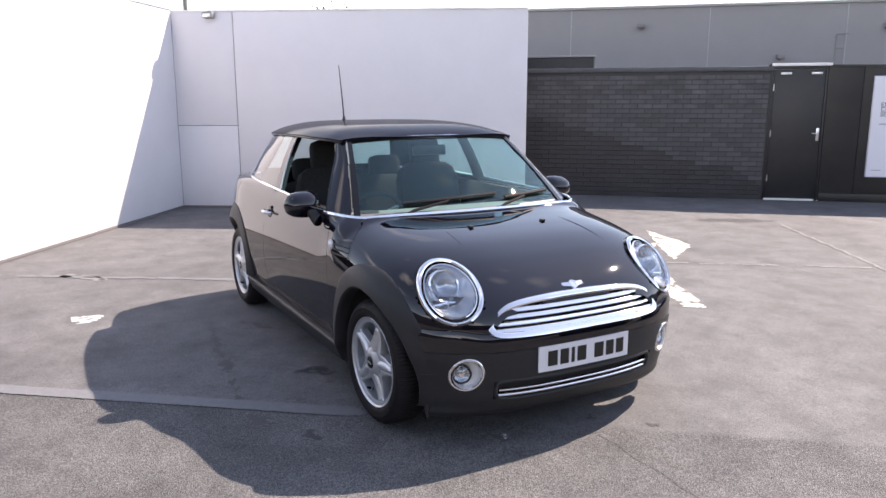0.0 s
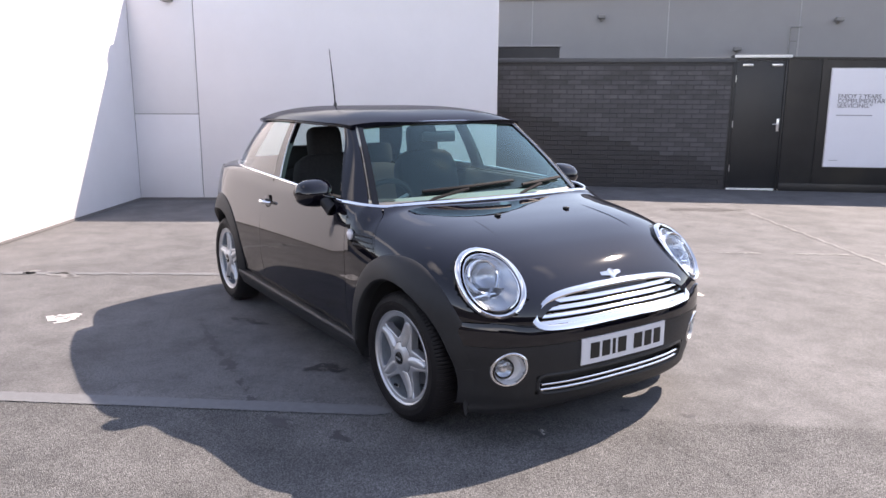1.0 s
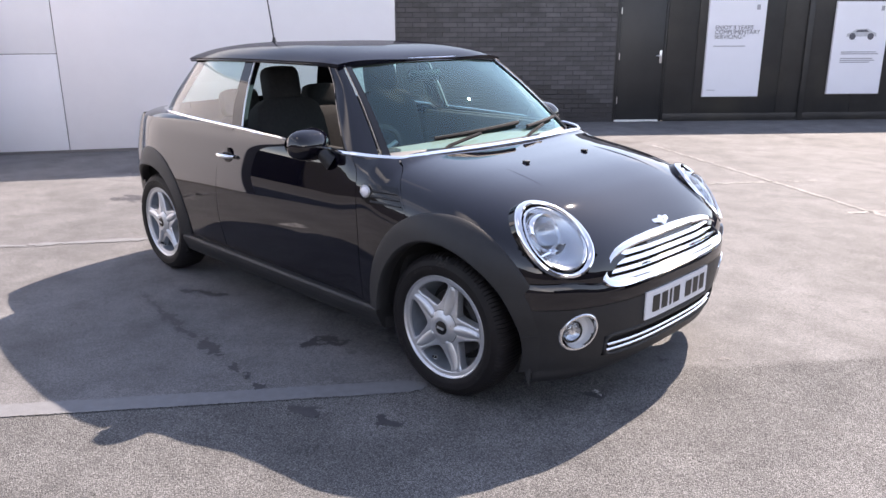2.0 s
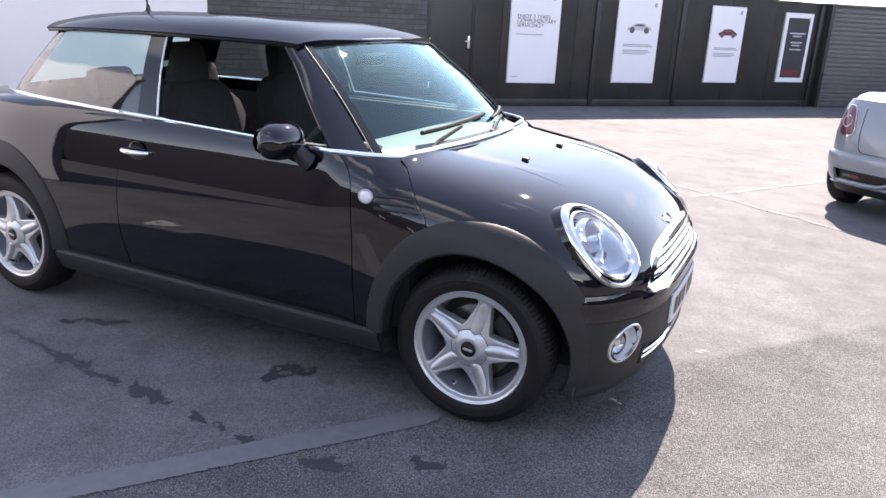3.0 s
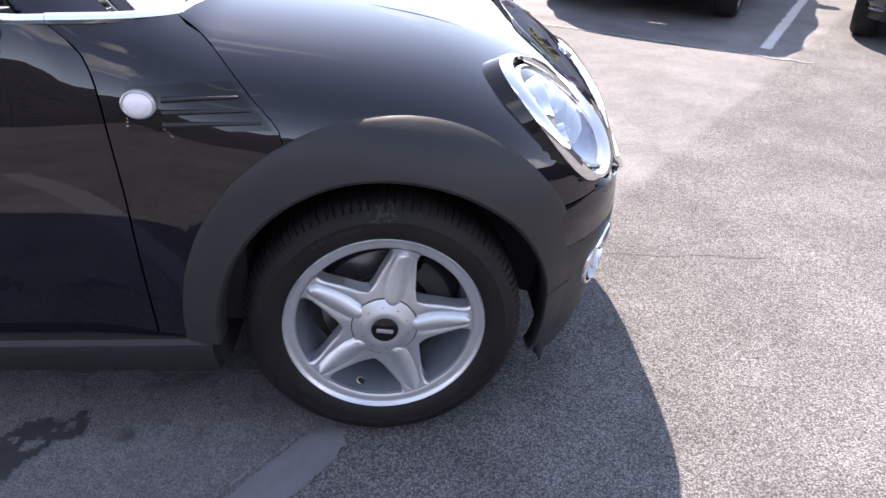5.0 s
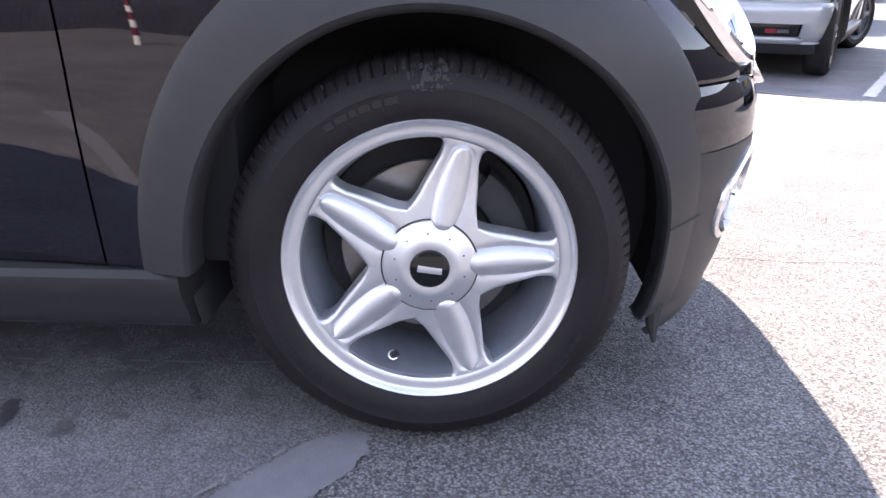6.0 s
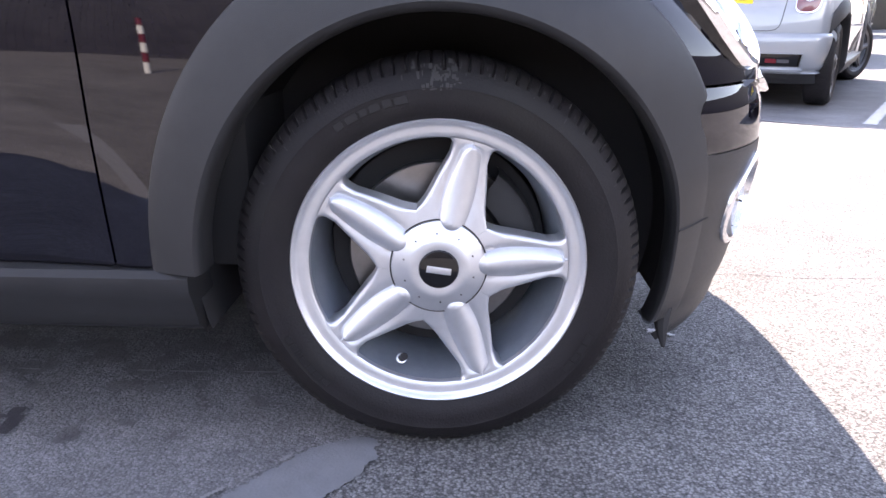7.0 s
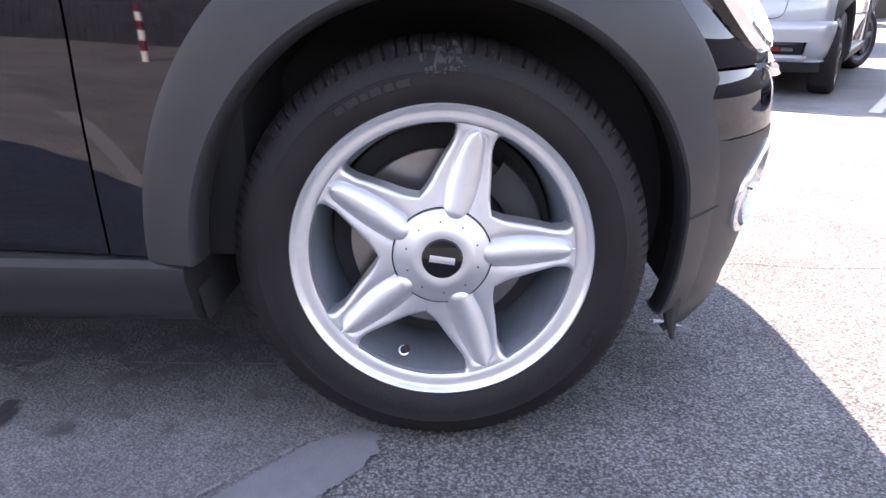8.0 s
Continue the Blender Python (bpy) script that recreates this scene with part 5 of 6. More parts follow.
def headlamp(car, side):
    """Round lamp in its bright ring, flush with the wing."""
    s = 1 if side < 0 else -1
    fix = (lambda g: g) if side < 0 else mirror_y

    def rim(a, k, off=0.0):
        p = HEAD_C + HEAD_U * (0.129 * k * math.cos(a)) + HEAD_V * (0.157 * k * math.sin(a) * (1.0 if math.sin(a) > 0 else 0.97))
        q = on_bonnet(p, HEAD_N)
        flat = HEAD_C + HEAD_N * (q - HEAD_C).dot(HEAD_N) * 0.78 + (q - HEAD_C) - HEAD_N * (q - HEAD_C).dot(HEAD_N)
        return flat + HEAD_N * (off + 0.010)

    ang = span(0, 2 * math.pi, 73)[:-1]
    prof = [(1.005, -0.003), (1.004, 0.002), (0.98, 0.010), (0.93, 0.011), (0.89, 0.005), (0.865, -0.004), (0.855, -0.020)]
    ring = part("headlamp", fix(flip(grid([[rim(a, k, d) for a in ang] for k, d in prof], close_v=True))), CHROME, car, "round headlamp with a wide chrome ring")
    part("rim_wall", fix(flip(grid([[rim(a, k, d) for a in ang] for k, d in ((1.0, -0.045), (1.004, -0.0035))], close_v=True))), GLOSS_BLACK, ring)
    part("dark_gap", fix(flip(grid([[rim(a, k, d) for a in ang] for k, d in ((0.858, -0.016), (0.83, -0.016), (0.825, -0.004))], close_v=True))), GLOSS_BLACK, ring)
    part("inner_ring", fix(flip(grid([[rim(a, k, d) for a in ang] for k, d in ((0.828, -0.012), (0.815, 0.000), (0.785, 0.001), (0.77, -0.010))], close_v=True))), CHROME, ring)
    lens = part("lens", fix(flip(grid([[rim(a, k, -0.004 + 0.016 * (1 - (k / 0.775) ** 2)) for a in ang] for k in (0.775, 0.7, 0.55, 0.35, 0.15, 0.02)], close_v=True))), LENS, ring)
    lens.visible_shadow = False
    part("bowl", fix(flip(grid([[rim(a, k, -0.012 - 0.075 * (1 - (k / 0.77) ** 2)) for a in ang] for k in (0.775, 0.72, 0.6, 0.45, 0.3, 0.15, 0.02)], close_v=True))), REFLECTOR, ring)

    def ball(cu, cv, r, depth, name):
        c = HEAD_C + HEAD_U * cu + HEAD_V * cv + HEAD_N * depth
        m = Matrix.Translation(c) @ Matrix((HEAD_U.to_tuple(), HEAD_V.to_tuple(), HEAD_N.to_tuple())).transposed().to_4x4()
        part(name, fix(move(lathe([(r * 1.18, -0.03), (r * 1.18, 0.0), (r * 1.10, 0.008), (r * 1.0, 0.004), (r * 0.98, -0.01)], 32), m)), CHROME, ring)
        o = part(name + "_glass", fix(move(lathe([(r * 0.99, -0.004), (r * 0.85, 0.35 * r), (r * 0.55, 0.55 * r), (r * 0.02, 0.66 * r)], 32), m)), LENS, ring)
        o.visible_shadow = False
        part(name + "_bowl", fix(move(flip(lathe([(r * 0.99, -0.004), (r * 0.7, -0.03), (r * 0.3, -0.04), (0.001, -0.042)], 28)), m)), REFLECTOR, ring)

    ball(-0.008, 0.028, 0.062, -0.034, "main_lamp")
    ball(0.028, -0.060, 0.034, -0.018, "side_lamp")
    part("divider", fix(tube([HEAD_C + HEAD_U * x + HEAD_V * (-0.045 - 1.2 * (x - 0.0) ** 2) + HEAD_N * -0.03 for x in span(-0.095, 0.10, 10)], 0.006, 6)), CHROME, ring)


def rounded(loop, n=9):
    """A closed outline made smooth through its corners."""
    k, out = len(loop), []
    for i in range(k):
        a, b, c, d = (Vector(loop[(i + j) % k]) for j in (-1, 0, 1, 2))
        m0 = (c - a) * ((c - b).length / max(1e-6, (c - b).length + (b - a).length))
        m1 = (d - b) * ((c - b).length / max(1e-6, (d - c).length + (c - b).length))
        for t in span(0, 1, n)[:-1]:
            p = b * (1 + 2 * t) * (1 - t) ** 2 + m0 * t * (1 - t) ** 2 + c * t * t * (3 - 2 * t) - m1 * t * t * (1 - t)
            out.append((p.x, p.y))
    return out


def grille(car):
    """Bright hexagonal grille with four bars, and the lower intake."""
    half = [(0.0, 0.506), (0.25, 0.507), (0.40, 0.511), (0.450, 0.520), (0.468, 0.540), (0.452, 0.582), (0.402, 0.624), (0.31, 0.649), (0.16, 0.660), (0.0, 0.663)]
    fine = rounded([(-y, z) for y, z in half] + [(y, z) for y, z in reversed(half[1:-1])])
    cz = 0.585

    def at(y, z, d):
        x = nose_x(y, z)
        if z > 0.5:
            x += 0.005 + 0.006 * min(1.0, abs(y) / 0.43) ** 2 + 0.010 * max(0.0, 1 - (z - 0.5) / 0.05)
        return Vector((x + d, y, z))

    rows = []
    for k, d in ((1.0, -0.02), (1.0, 0.001), (0.985, 0.008), (0.93, 0.010), (0.895, 0.006), (0.885, -0.016)):
        rows.append([at(y * (1 - (1 - k) * 0.55), cz + (z - cz) * (1 - (1 - k) * 2.7), d) for y, z in fine])
    g = part("grille", grid(rows, close_v=True), CHROME, car, "chrome grille with four bright horizontal bars")
    part("backing", grid([[at(y, z, -0.028) for y in span(-0.455, 0.455, 31)] for z in span(0.512, 0.66, 6)]), DARK, g)
    for z in (0.538, 0.564, 0.590, 0.616):
        w = 0.452 - max(0, z - 0.545) * 0.9 - (0.03 if z > 0.61 else 0)
        prof = [(-0.018, -0.0095), (0.0, -0.0095), (0.006, -0.004), (0.006, 0.004), (0.0, 0.0085), (-0.018, 0.0085)]
        part("bar", flip(grid([[at(y, z + dz, -0.004 + dx) for dx, dz in prof] for y in span(-w + 0.01, w - 0.01, 41)], close_v=True)), CHROME, g)
    # lower intake
    k = thing_part("lower_intake", car)
    half = [(0.0, 0.232), (0.37, 0.232), (0.415, 0.242), (0.430, 0.272), (0.428, 0.300), (0.410, 0.316), (0.37, 0.318), (0.0, 0.318)]
    fine = rounded([(-y, z) for y, z in half] + [(y, z) for y, z in reversed(half[1:-1])])
    part("rim", tube([at(y, z, 0.002) for y, z in fine], 0.011, 8, closed=True), PLASTIC, k)
    part("backing", grid([[at(y, z, -0.035) for y in span(-0.44, 0.44, 31)] for z in span(0.222, 0.325, 4)]), DARK, k)
    for z in (0.252, 0.276):
        prof = [(-0.014, -0.006), (0.0, -0.006), (0.005, -0.002), (0.005, 0.002), (0.0, 0.006), (-0.014, 0.006)]
        part("bar", flip(grid([[at(y, z + dz, 0.002 + dx) for dx, dz in prof] for y in span(-0.415, 0.415, 41)], close_v=True)), CHROME, k)


def thing_part(name, parent):
    ob = new(name)
    ob.empty_display_size = 0.05
    ob.parent = parent
    return ob


def fog_lamp(car, s):
    c = Vector((nose_x(FOG_Y, FOG_Z) + 0.008, s * FOG_Y, FOG_Z))
    e = 0.01
    dxdy = (nose_x(FOG_Y + e, FOG_Z) - nose_x(FOG_Y - e, FOG_Z)) / (2 * e)
    n = Vector((1, -dxdy * s * 0.88, 0.05)).normalized()
    u = Vector((0, 0, 1)).cross(n).normalized()
    v = n.cross(u)
    m = Matrix.Translation(c + n * 0.001) @ Matrix((u.to_tuple(), v.to_tuple(), n.to_tuple())).transposed().to_4x4()

    def on_skin(a, r, d):
        q = c + u * (r * math.cos(a)) + v * (r * math.sin(a))
        return Vector((nose_x(q.y * 0.992, q.z) + 0.008, q.y, q.z)) + n * d

    ang = span(0, 2 * math.pi, 49)[:-1]
    g = grid([[on_skin(a, r, d) for a in ang] for r, d in ((0.0760, -0.012), (0.0755, 0.003), (0.0720, 0.0065), (0.0660, 0.0055), (0.0630, -0.006))], close_v=True)
    r = part("fog_lamp", g, FOG_RING, car, "round fog lamp with a chrome ring")
    part("bowl", move(flip(lathe([(0.0635, -0.004), (0.061, -0.016), (0.052, -0.030), (0.030, -0.036), (0.001, -0.037)], 40)), m), FOG_BOWL, r)
    o = m @ Matrix.Translation((0.021 * s, 0.0, 0.006))
    part("lamp_surround", move(flip(lathe([(0.0425, -0.034), (0.0425, -0.020), (0.036, -0.020), (0.034, -0.030)], 36)), o), GLOSS_BLACK, r)
    part("lamp_reflector", move(flip(lathe([(0.036, -0.022), (0.026, -0.032), (0.001, -0.036)], 32)), o), REFLECTOR, r)
    part("lamp", move(lathe([(0.036, -0.022), (0.032, -0.014), (0.018, -0.008), (0.001, -0.006)], 32), o), LENS, r).visible_shadow = False
    part("bulb_shield", move(lathe([(0.012, -0.034), (0.012, -0.020), (0.001, -0.018)], 16), o), CHROME, r)


def number_plate(car, x0, z0, mat, groups, back=False):
    """Plain bars stand where the characters are."""
    s = -1 if back else 1
    face = lambda y: x0 if back else nose_x(y, z0 + 0.055) + 0.015
    rows = [[Vector((face(y), y, z)) for y in span(-0.25, 0.25, 15)] for z in (z0, z0 + 0.111)]
    g = grid(rows)
    p = part("number_plate", skirt(g if not back else flip(g), 0.006), mat, car, "number plate with dark character bars")
    x = -0.205
    for width in groups:
        if width:
            y0, y1 = x, x + width
            q = grid([[Vector((face(y) + s * 0.0015, y, z)) for y in span(y0, y1, 3)] for z in (z0 + 0.022, z0 + 0.089)])
            part("bar", q if not back else flip(q), PLATE_BLACK, p)
            x += width + 0.014
        else:
            x += 0.032
    return p


def door_mirror(car, s, paint):
    c = Vector((0.440, s * 0.834, 0.938))
    rows = []
    for v in span(-1, 1, 21):
        row = []
        for k in range(32):
            a = 2 * math.pi * k / 32
            f = max(0.0, 1 - abs(v) ** 2.6) ** (1 / 2.6)
            # egg: flat to the rear, rounded ahead
            dx = math.cos(a)
            dx = dx * (0.090 if dx > 0 else 0.048)
            row.append(c + Vector((dx * f, 0.097 * v, 0.069 * math.sin(a) * f * (1 - 0.10 * v * s))))
        rows.append(row)
    m = part("door_mirror", grid(rows, close_v=True), paint, car, "rounded gloss black door mirror")
    part("mirror_glass", move(lathe([(0.001, 0.0), (0.03, 0.0), (0.052, 0.001), (0.056, -0.004)], 28), Matrix.Translation(c + Vector((-0.050, 0, 0))) @ Matrix.Rotation(radians(-90), 4, "Y") @ Matrix.Diagonal((1, 1.5, 1, 1))), CHROME, m)
    part("stalk", tube([c + Vector((0.055, -s * 0.025, -0.018)), c + Vector((0.078, -s * 0.052, -0.060)), Vector((0.530, s * 0.768, 0.866))], lambda t: 0.030 + 0.020 * t, 16, flat=0.8), PLASTIC, m)


def door_handle(car, s):
    c = Vector((-0.330, s * (side_y(-0.33, 0.80) + 0.002), 0.800))
    r = part("handle_recess", move(lathe([(0.001, 0.003), (0.034, 0.0035), (0.044, 0.001)], 28), Matrix.Translation(c) @ Matrix.Rotation(radians(90 * -s), 4, "X") @ Matrix.Diagonal((1.15, 1.0, 1, 1))), GLOSS_BLACK, car)
    part("handle_bar", tube([c + Vector((-0.075 + 0.15 * t, s * (0.010 + 0.026 * math.sin(math.pi * min(1, max(0, t))) ** 0.5), 0.004)) for t in span(0, 1, 15)], lambda t: 0.0115 - 0.004 * abs(2 * t - 1) ** 3, 10), CHROME, r)


def side_repeater(car, s):
    y = lambda x, z: s * (side_y(x, z) + 0.0015)
    c = Vector((0.806, y(0.806, 0.783), 0.783))
    # black scuttle with three ribs, running up to the bonnet seam
    rows = []
    for v in span(0, 1, 8):
        zl, zh = 0.735 + 0.02 * 0, 0.812
        z = zl + (zh - zl) * v
        rows.append([Vector((x, y(x, z), z)) for x in span(0.785, SEAM_X(z) - 0.012, 14)])
    g = grid(rows)
    sc = part("side_scuttle", g if s < 0 else flip(g), GLOSS_BLACK, car)
    for z in (0.748, 0.768, 0.789):
        part("rib", tube([Vector((x, y(x, z) + s * 0.002, z)) for x in span(0.845, SEAM_X(z) - 0.02, 8)], lambda t: 0.006 * (1 - 0.6 * t), 6), PLASTIC, sc)
    m = Matrix.Translation(c) @ Matrix.Rotation(radians(90 * -s), 4, "X") @ Matrix.Diagonal((1.22, 1.0, 1, 1))
    part("repeater_rim", move(lathe([(0.026, 0.0), (0.0255, 0.006), (0.023, 0.008), (0.021, 0.006)], 28), m), SILVER_TRIM, sc)
    part("repeater_lens", move(lathe([(0.022, 0.005), (0.016, 0.012), (0.008, 0.0145), (0.001, 0.015)], 28), m), LAMP_WHITE, sc)


def bonnet_details(car):
    for s in (-1, 1):
        p = on_bonnet(Vector((1.187, s * 0.215, 0.87)), Vector((0, 0, 1)))
        part("washer_jet", move(box(-0.016, 0.012, -0.011, 0.011, 0.0, 0.010, 0.003), Matrix.Translation(p)), PLASTIC, car)
        # raised crease on the bonnet beside the middle
        pts = []
        for t in span(0, 1, 24):
            q = on_bonnet(Vector((0.98 + 0.62 * t, s * (0.345 + 0.05 * t), 0.85 - 0.12 * t)), Vector((0, 0, 1)))
            pts.append(q + Vector((0, 0, -0.0060 if s > 0 else -0.0078)))
        part("bonnet_crease", tube(pts, lambda t: 0.0012 + 0.0075 * math.sin(math.pi * t), 8), PAINT, car)
    # badge: a plain disc with two plain wings
    p = on_bonnet(Vector((1.715, 0.0, 0.69)), Vector((0.5, 0, 0.86)))
    n = bonnet_normal(p)
    u = Vector((0, 1, 0))
    m = Matrix.Translation(p) @ Matrix((u.to_tuple(), n.cross(u).to_tuple(), n.to_tuple())).transposed().to_4x4() @ Matrix.Diagonal((1.35, 1.35, 1.2, 1))
    b = part("bonnet_badge", move(lathe([(0.0165, 0.0), (0.016, 0.005), (0.012, 0.006), (0.0115, 0.0035), (0.001, 0.0035)], 28), m), CHROME, car, "small chrome winged badge")
    for s in (-1, 1):
        rows = [[Vector((s * (0.015 + 0.027 * t), (0.009 - 0.003 * t) * v + 0.005 * t, 0.005 - 0.004 * t)) for v in span(-1, 1, 4)] for t in span(0, 1, 5)]
        g = move(grid(rows), m)
        part("wing", skirt(g if s < 0 else flip(g), 0.004), CHROME, b)


def aerial(car):
    a = part("aerial", move(lathe([(0.030, 0.0), (0.026, 0.012), (0.012, 0.026), (0.008, 0.05), (0.001, 0.052)], 20), Matrix.Translation((-1.07, 0, 1.308))), PLASTIC, car)
    part("mast", tube([(-1.07, 0, 1.34), (-1.092, 0, 1.46), (-1.148, 0, 1.715)], lambda t: 0.0055 if t < 0.6 else 0.0028, 6), PLASTIC, a)


def interior(car, rear=True):
    def pad(c, sx, sy, sz, tilt, name, parent, mat=SEAT_CLOTH):
        bm = bmesh.new()
        bmesh.ops.create_cube(bm, size=2.0)
        bmesh.ops.subdivide_edges(bm, edges=bm.edges[:], cuts=5, use_grid_fill=True)
        for v in bm.verts:
            d = v.co.copy()
            k = (abs(d.x) ** 5 + abs(d.y) ** 5 + abs(d.z) ** 5) ** 0.2
            v.co = d / k
            v.co = Vector((v.co.x * sx, v.co.y * sy, v.co.z * sz))
        bmesh.ops.transform(bm, matrix=Matrix.Translation(c) @ Matrix.Rotation(radians(tilt), 4, "Y"), verts=bm.verts[:])
        return part(name, bm, mat, parent)

    for y in (-0.36, 0.36):
        st = thing_part("front_seat", car)
        pad((-0.05, y, 0.42), 0.27, 0.25, 0.09, -6, "cushion", st)
        pad((-0.375, y, 0.74), 0.085, 0.225, 0.32, -16, "backrest", st)
        pad((-0.472, y, 1.112), 0.050, 0.108, 0.105, -10, "headrest", st)
        for d in (-0.05, 0.05):
            part("headrest_post", tube([(-0.447, y + d, 1.00), (-0.432, y + d, 0.96)], 0.006, 6), CHROME, st)
    st = thing_part("rear_seat", car) if rear else None
    if rear:
        pad((-0.92, 0, 0.68), 0.08, 0.55, 0.26, -22, "backrest", st)
    for y in (-0.30, 0.30) if rear else ():
        pad((-1.03, y, 0.985), 0.05, 0.12, 0.08, -12, "headrest", st)
    # dashboard and wheel
    rows = []
    for u in span(-1, 1, 25):
        rows.append([Vector((0.50, 0.66 * u, 0.870)), Vector((0.46, 0.66 * u, 0.80)), Vector((0.50, 0.66 * u, 0.62)), Vector((0.62, 0.66 * u, 0.45))])
    d = part("dashboard", grid(rows), DASH, car)
    rows = []
    for u in span(-1, 1, 25):
        x_b = 0.86 - 0.16 * abs(u) ** 2.1
        rows.append([Vector((x_b - 0.02, 0.66 * u, 0.885)), Vector((x_b * 0.5 + 0.31, 0.66 * u, 0.893)), Vector((0.60, 0.66 * u, 0.896)), Vector((0.53, 0.66 * u, 0.888)), Vector((0.50, 0.66 * u, 0.8705))])
    part("dash_top", grid(rows), DASH_TOP, d)
    for y in (-0.53, 0.53):
        part("speaker", move(lathe([(0.060, 0.0), (0.057, 0.003), (0.050, 0.002), (0.001, 0.002)], 28), Matrix.Translation((0.635, y, 0.8995))), DARK, d)
    part("centre_dial", move(lathe([(0.001, 0.02), (0.10, 0.02), (0.115, 0.03), (0.125, 0.0)], 32), Matrix.Translation((0.47, 0, 0.735)) @ Matrix.Rotation(radians(-78), 4, "Y")), SILVER_TRIM, car)
    for y in (-0.52, 0.52):
        part("air_vent", move(lathe([(0.001, -0.01), (0.035, -0.006), (0.045, 0.012), (0.052, 0.0)], 24), Matrix.Translation((0.475, y, 0.79)) @ Matrix.Rotation(radians(-80), 4, "Y")), GLOSS_BLACK, car)
    m = Matrix.Translation((0.30, -0.36, 0.80)) @ Matrix.Rotation(radians(-66), 4, "Y")
    ring = [m @ Vector((0.178 * math.cos(2 * math.pi * k / 40), 0.178 * math.sin(2 * math.pi * k / 40), 0)) for k in range(40)]
    sw = part("steering_wheel", tube(ring, 0.014, 8, closed=True), DASH, car)
    part("hub", move(lathe([(0.001, 0.02), (0.05, 0.015), (0.065, -0.02)], 24), m), DASH, sw)
    for a in (90, 210, 330):
        part("spoke", tube([m @ Vector((0.05 * math.cos(radians(a + 90)), 0.05 * math.sin(radians(a + 90)), 0)), m @ Vector((0.17 * math.cos(radians(a + 90)), 0.17 * math.sin(radians(a + 90)), 0))], 0.012, 6), SILVER_TRIM, sw)
    part("column", tube([m @ Vector((0, 0, -0.02)), (0.52, -0.36, 0.70)], 0.03, 8), DASH, sw)
    part("rear_view_mirror", box(0.30, 0.325, -0.11, 0.11, 1.155, 1.215, 0.01), GLOSS_BLACK, car)
    for s in (-1, 1):
        part("door_card", box(-0.40, 0.66, s * 0.69 - 0.02, s * 0.69 + 0.02, 0.35, 0.915, 0.012), DASH, car)
        part("door_sill_trim", box(-0.32, 0.60, s * 0.725 - 0.016, s * 0.725 + 0.016, 0.912, 0.922, 0.003), PLASTIC, car)


# ---- wheels ----


def spoke_face():
    """Five straight spokes filleted into hub and rim, each with a raised tapering rib."""
    geos = []
    R0, R1 = 0.0725, 0.1915

    def hw(r):
        t1 = min(1.0, max(0.0, 1 - (R1 - r) / 0.014))
        t0 = min(1.0, max(0.0, 1 - (r - 0.0885) / 0.020))
        w = max(0.0280, 0.0490 - 0.30 * (r - 0.095)) + 0.014 * (1 - math.sqrt(1 - t1 * t1)) + 0.012 * (1 - math.sqrt(1 - t0 * t0))
        return min(w, r * radians(35.9))

    def rib_half(r):
        w = 0.0175 + 0.0060 * math.sin(math.pi * min(1.0, max(0.0, (r - 0.060) / 0.125)) ** 0.9) - 0.0035 * max(0.0, r - 0.10) / 0.08
        if r > 0.172:
            w *= math.sqrt(max(0.0, 1 - ((r - 0.172) / 0.0135) ** 2))
        return max(w, 0.0012)

    def face(r, d, w, rib):
        z = -0.006 - 0.0045 * math.sin(math.pi * (r - R0) / (R1 - R0))
        z -= 0.0045 * max(0.0, 1 - (w - abs(d)) / 0.0065) ** 2 * min(1.0, max(0.0, (r - 0.088) / 0.02))
        cap = min(1.0, rib / 0.009) if r > 0.16 else 1.0
        if abs(d) <= rib:
            return z - 0.0018 * cap + (0.0122 * cap) * max(0.0, 1 - (d / rib) ** 2) ** 0.85
        return z - 0.0018 * cap * math.exp(-((abs(d) - rib) / 0.0050) ** 2)

    radii = span(R0, 0.160, 30) + span(0.1625, 0.186, 20) + span(0.187, R1, 8)
    for k in range(5):
        a0 = 2 * math.pi * k / 5
        rows = []
        for r in radii:
            w, rib = hw(r), rib_half(r)
            left = [-w + (w - rib) * t for t in (0.0, 0.06, 0.14, 0.25, 0.42, 0.62, 0.80, 0.92)]
            mid = [rib * math.sin(math.pi / 2 * t) for t in span(-1, 1, 15)]
            ds = left + mid + [-d for d in reversed(left)]
            line = [(-w, -0.050), (-w, -0.018)] + [(d, face(r, d, w, rib)) for d in ds] + [(w, -0.018), (w, -0.050)]
            rows.append([Vector((r * math.cos(a0 + d / r), r * math.sin(a0 + d / r), z)) for d, z in line])
        geos.append(flip(grid(rows)))
    return geos


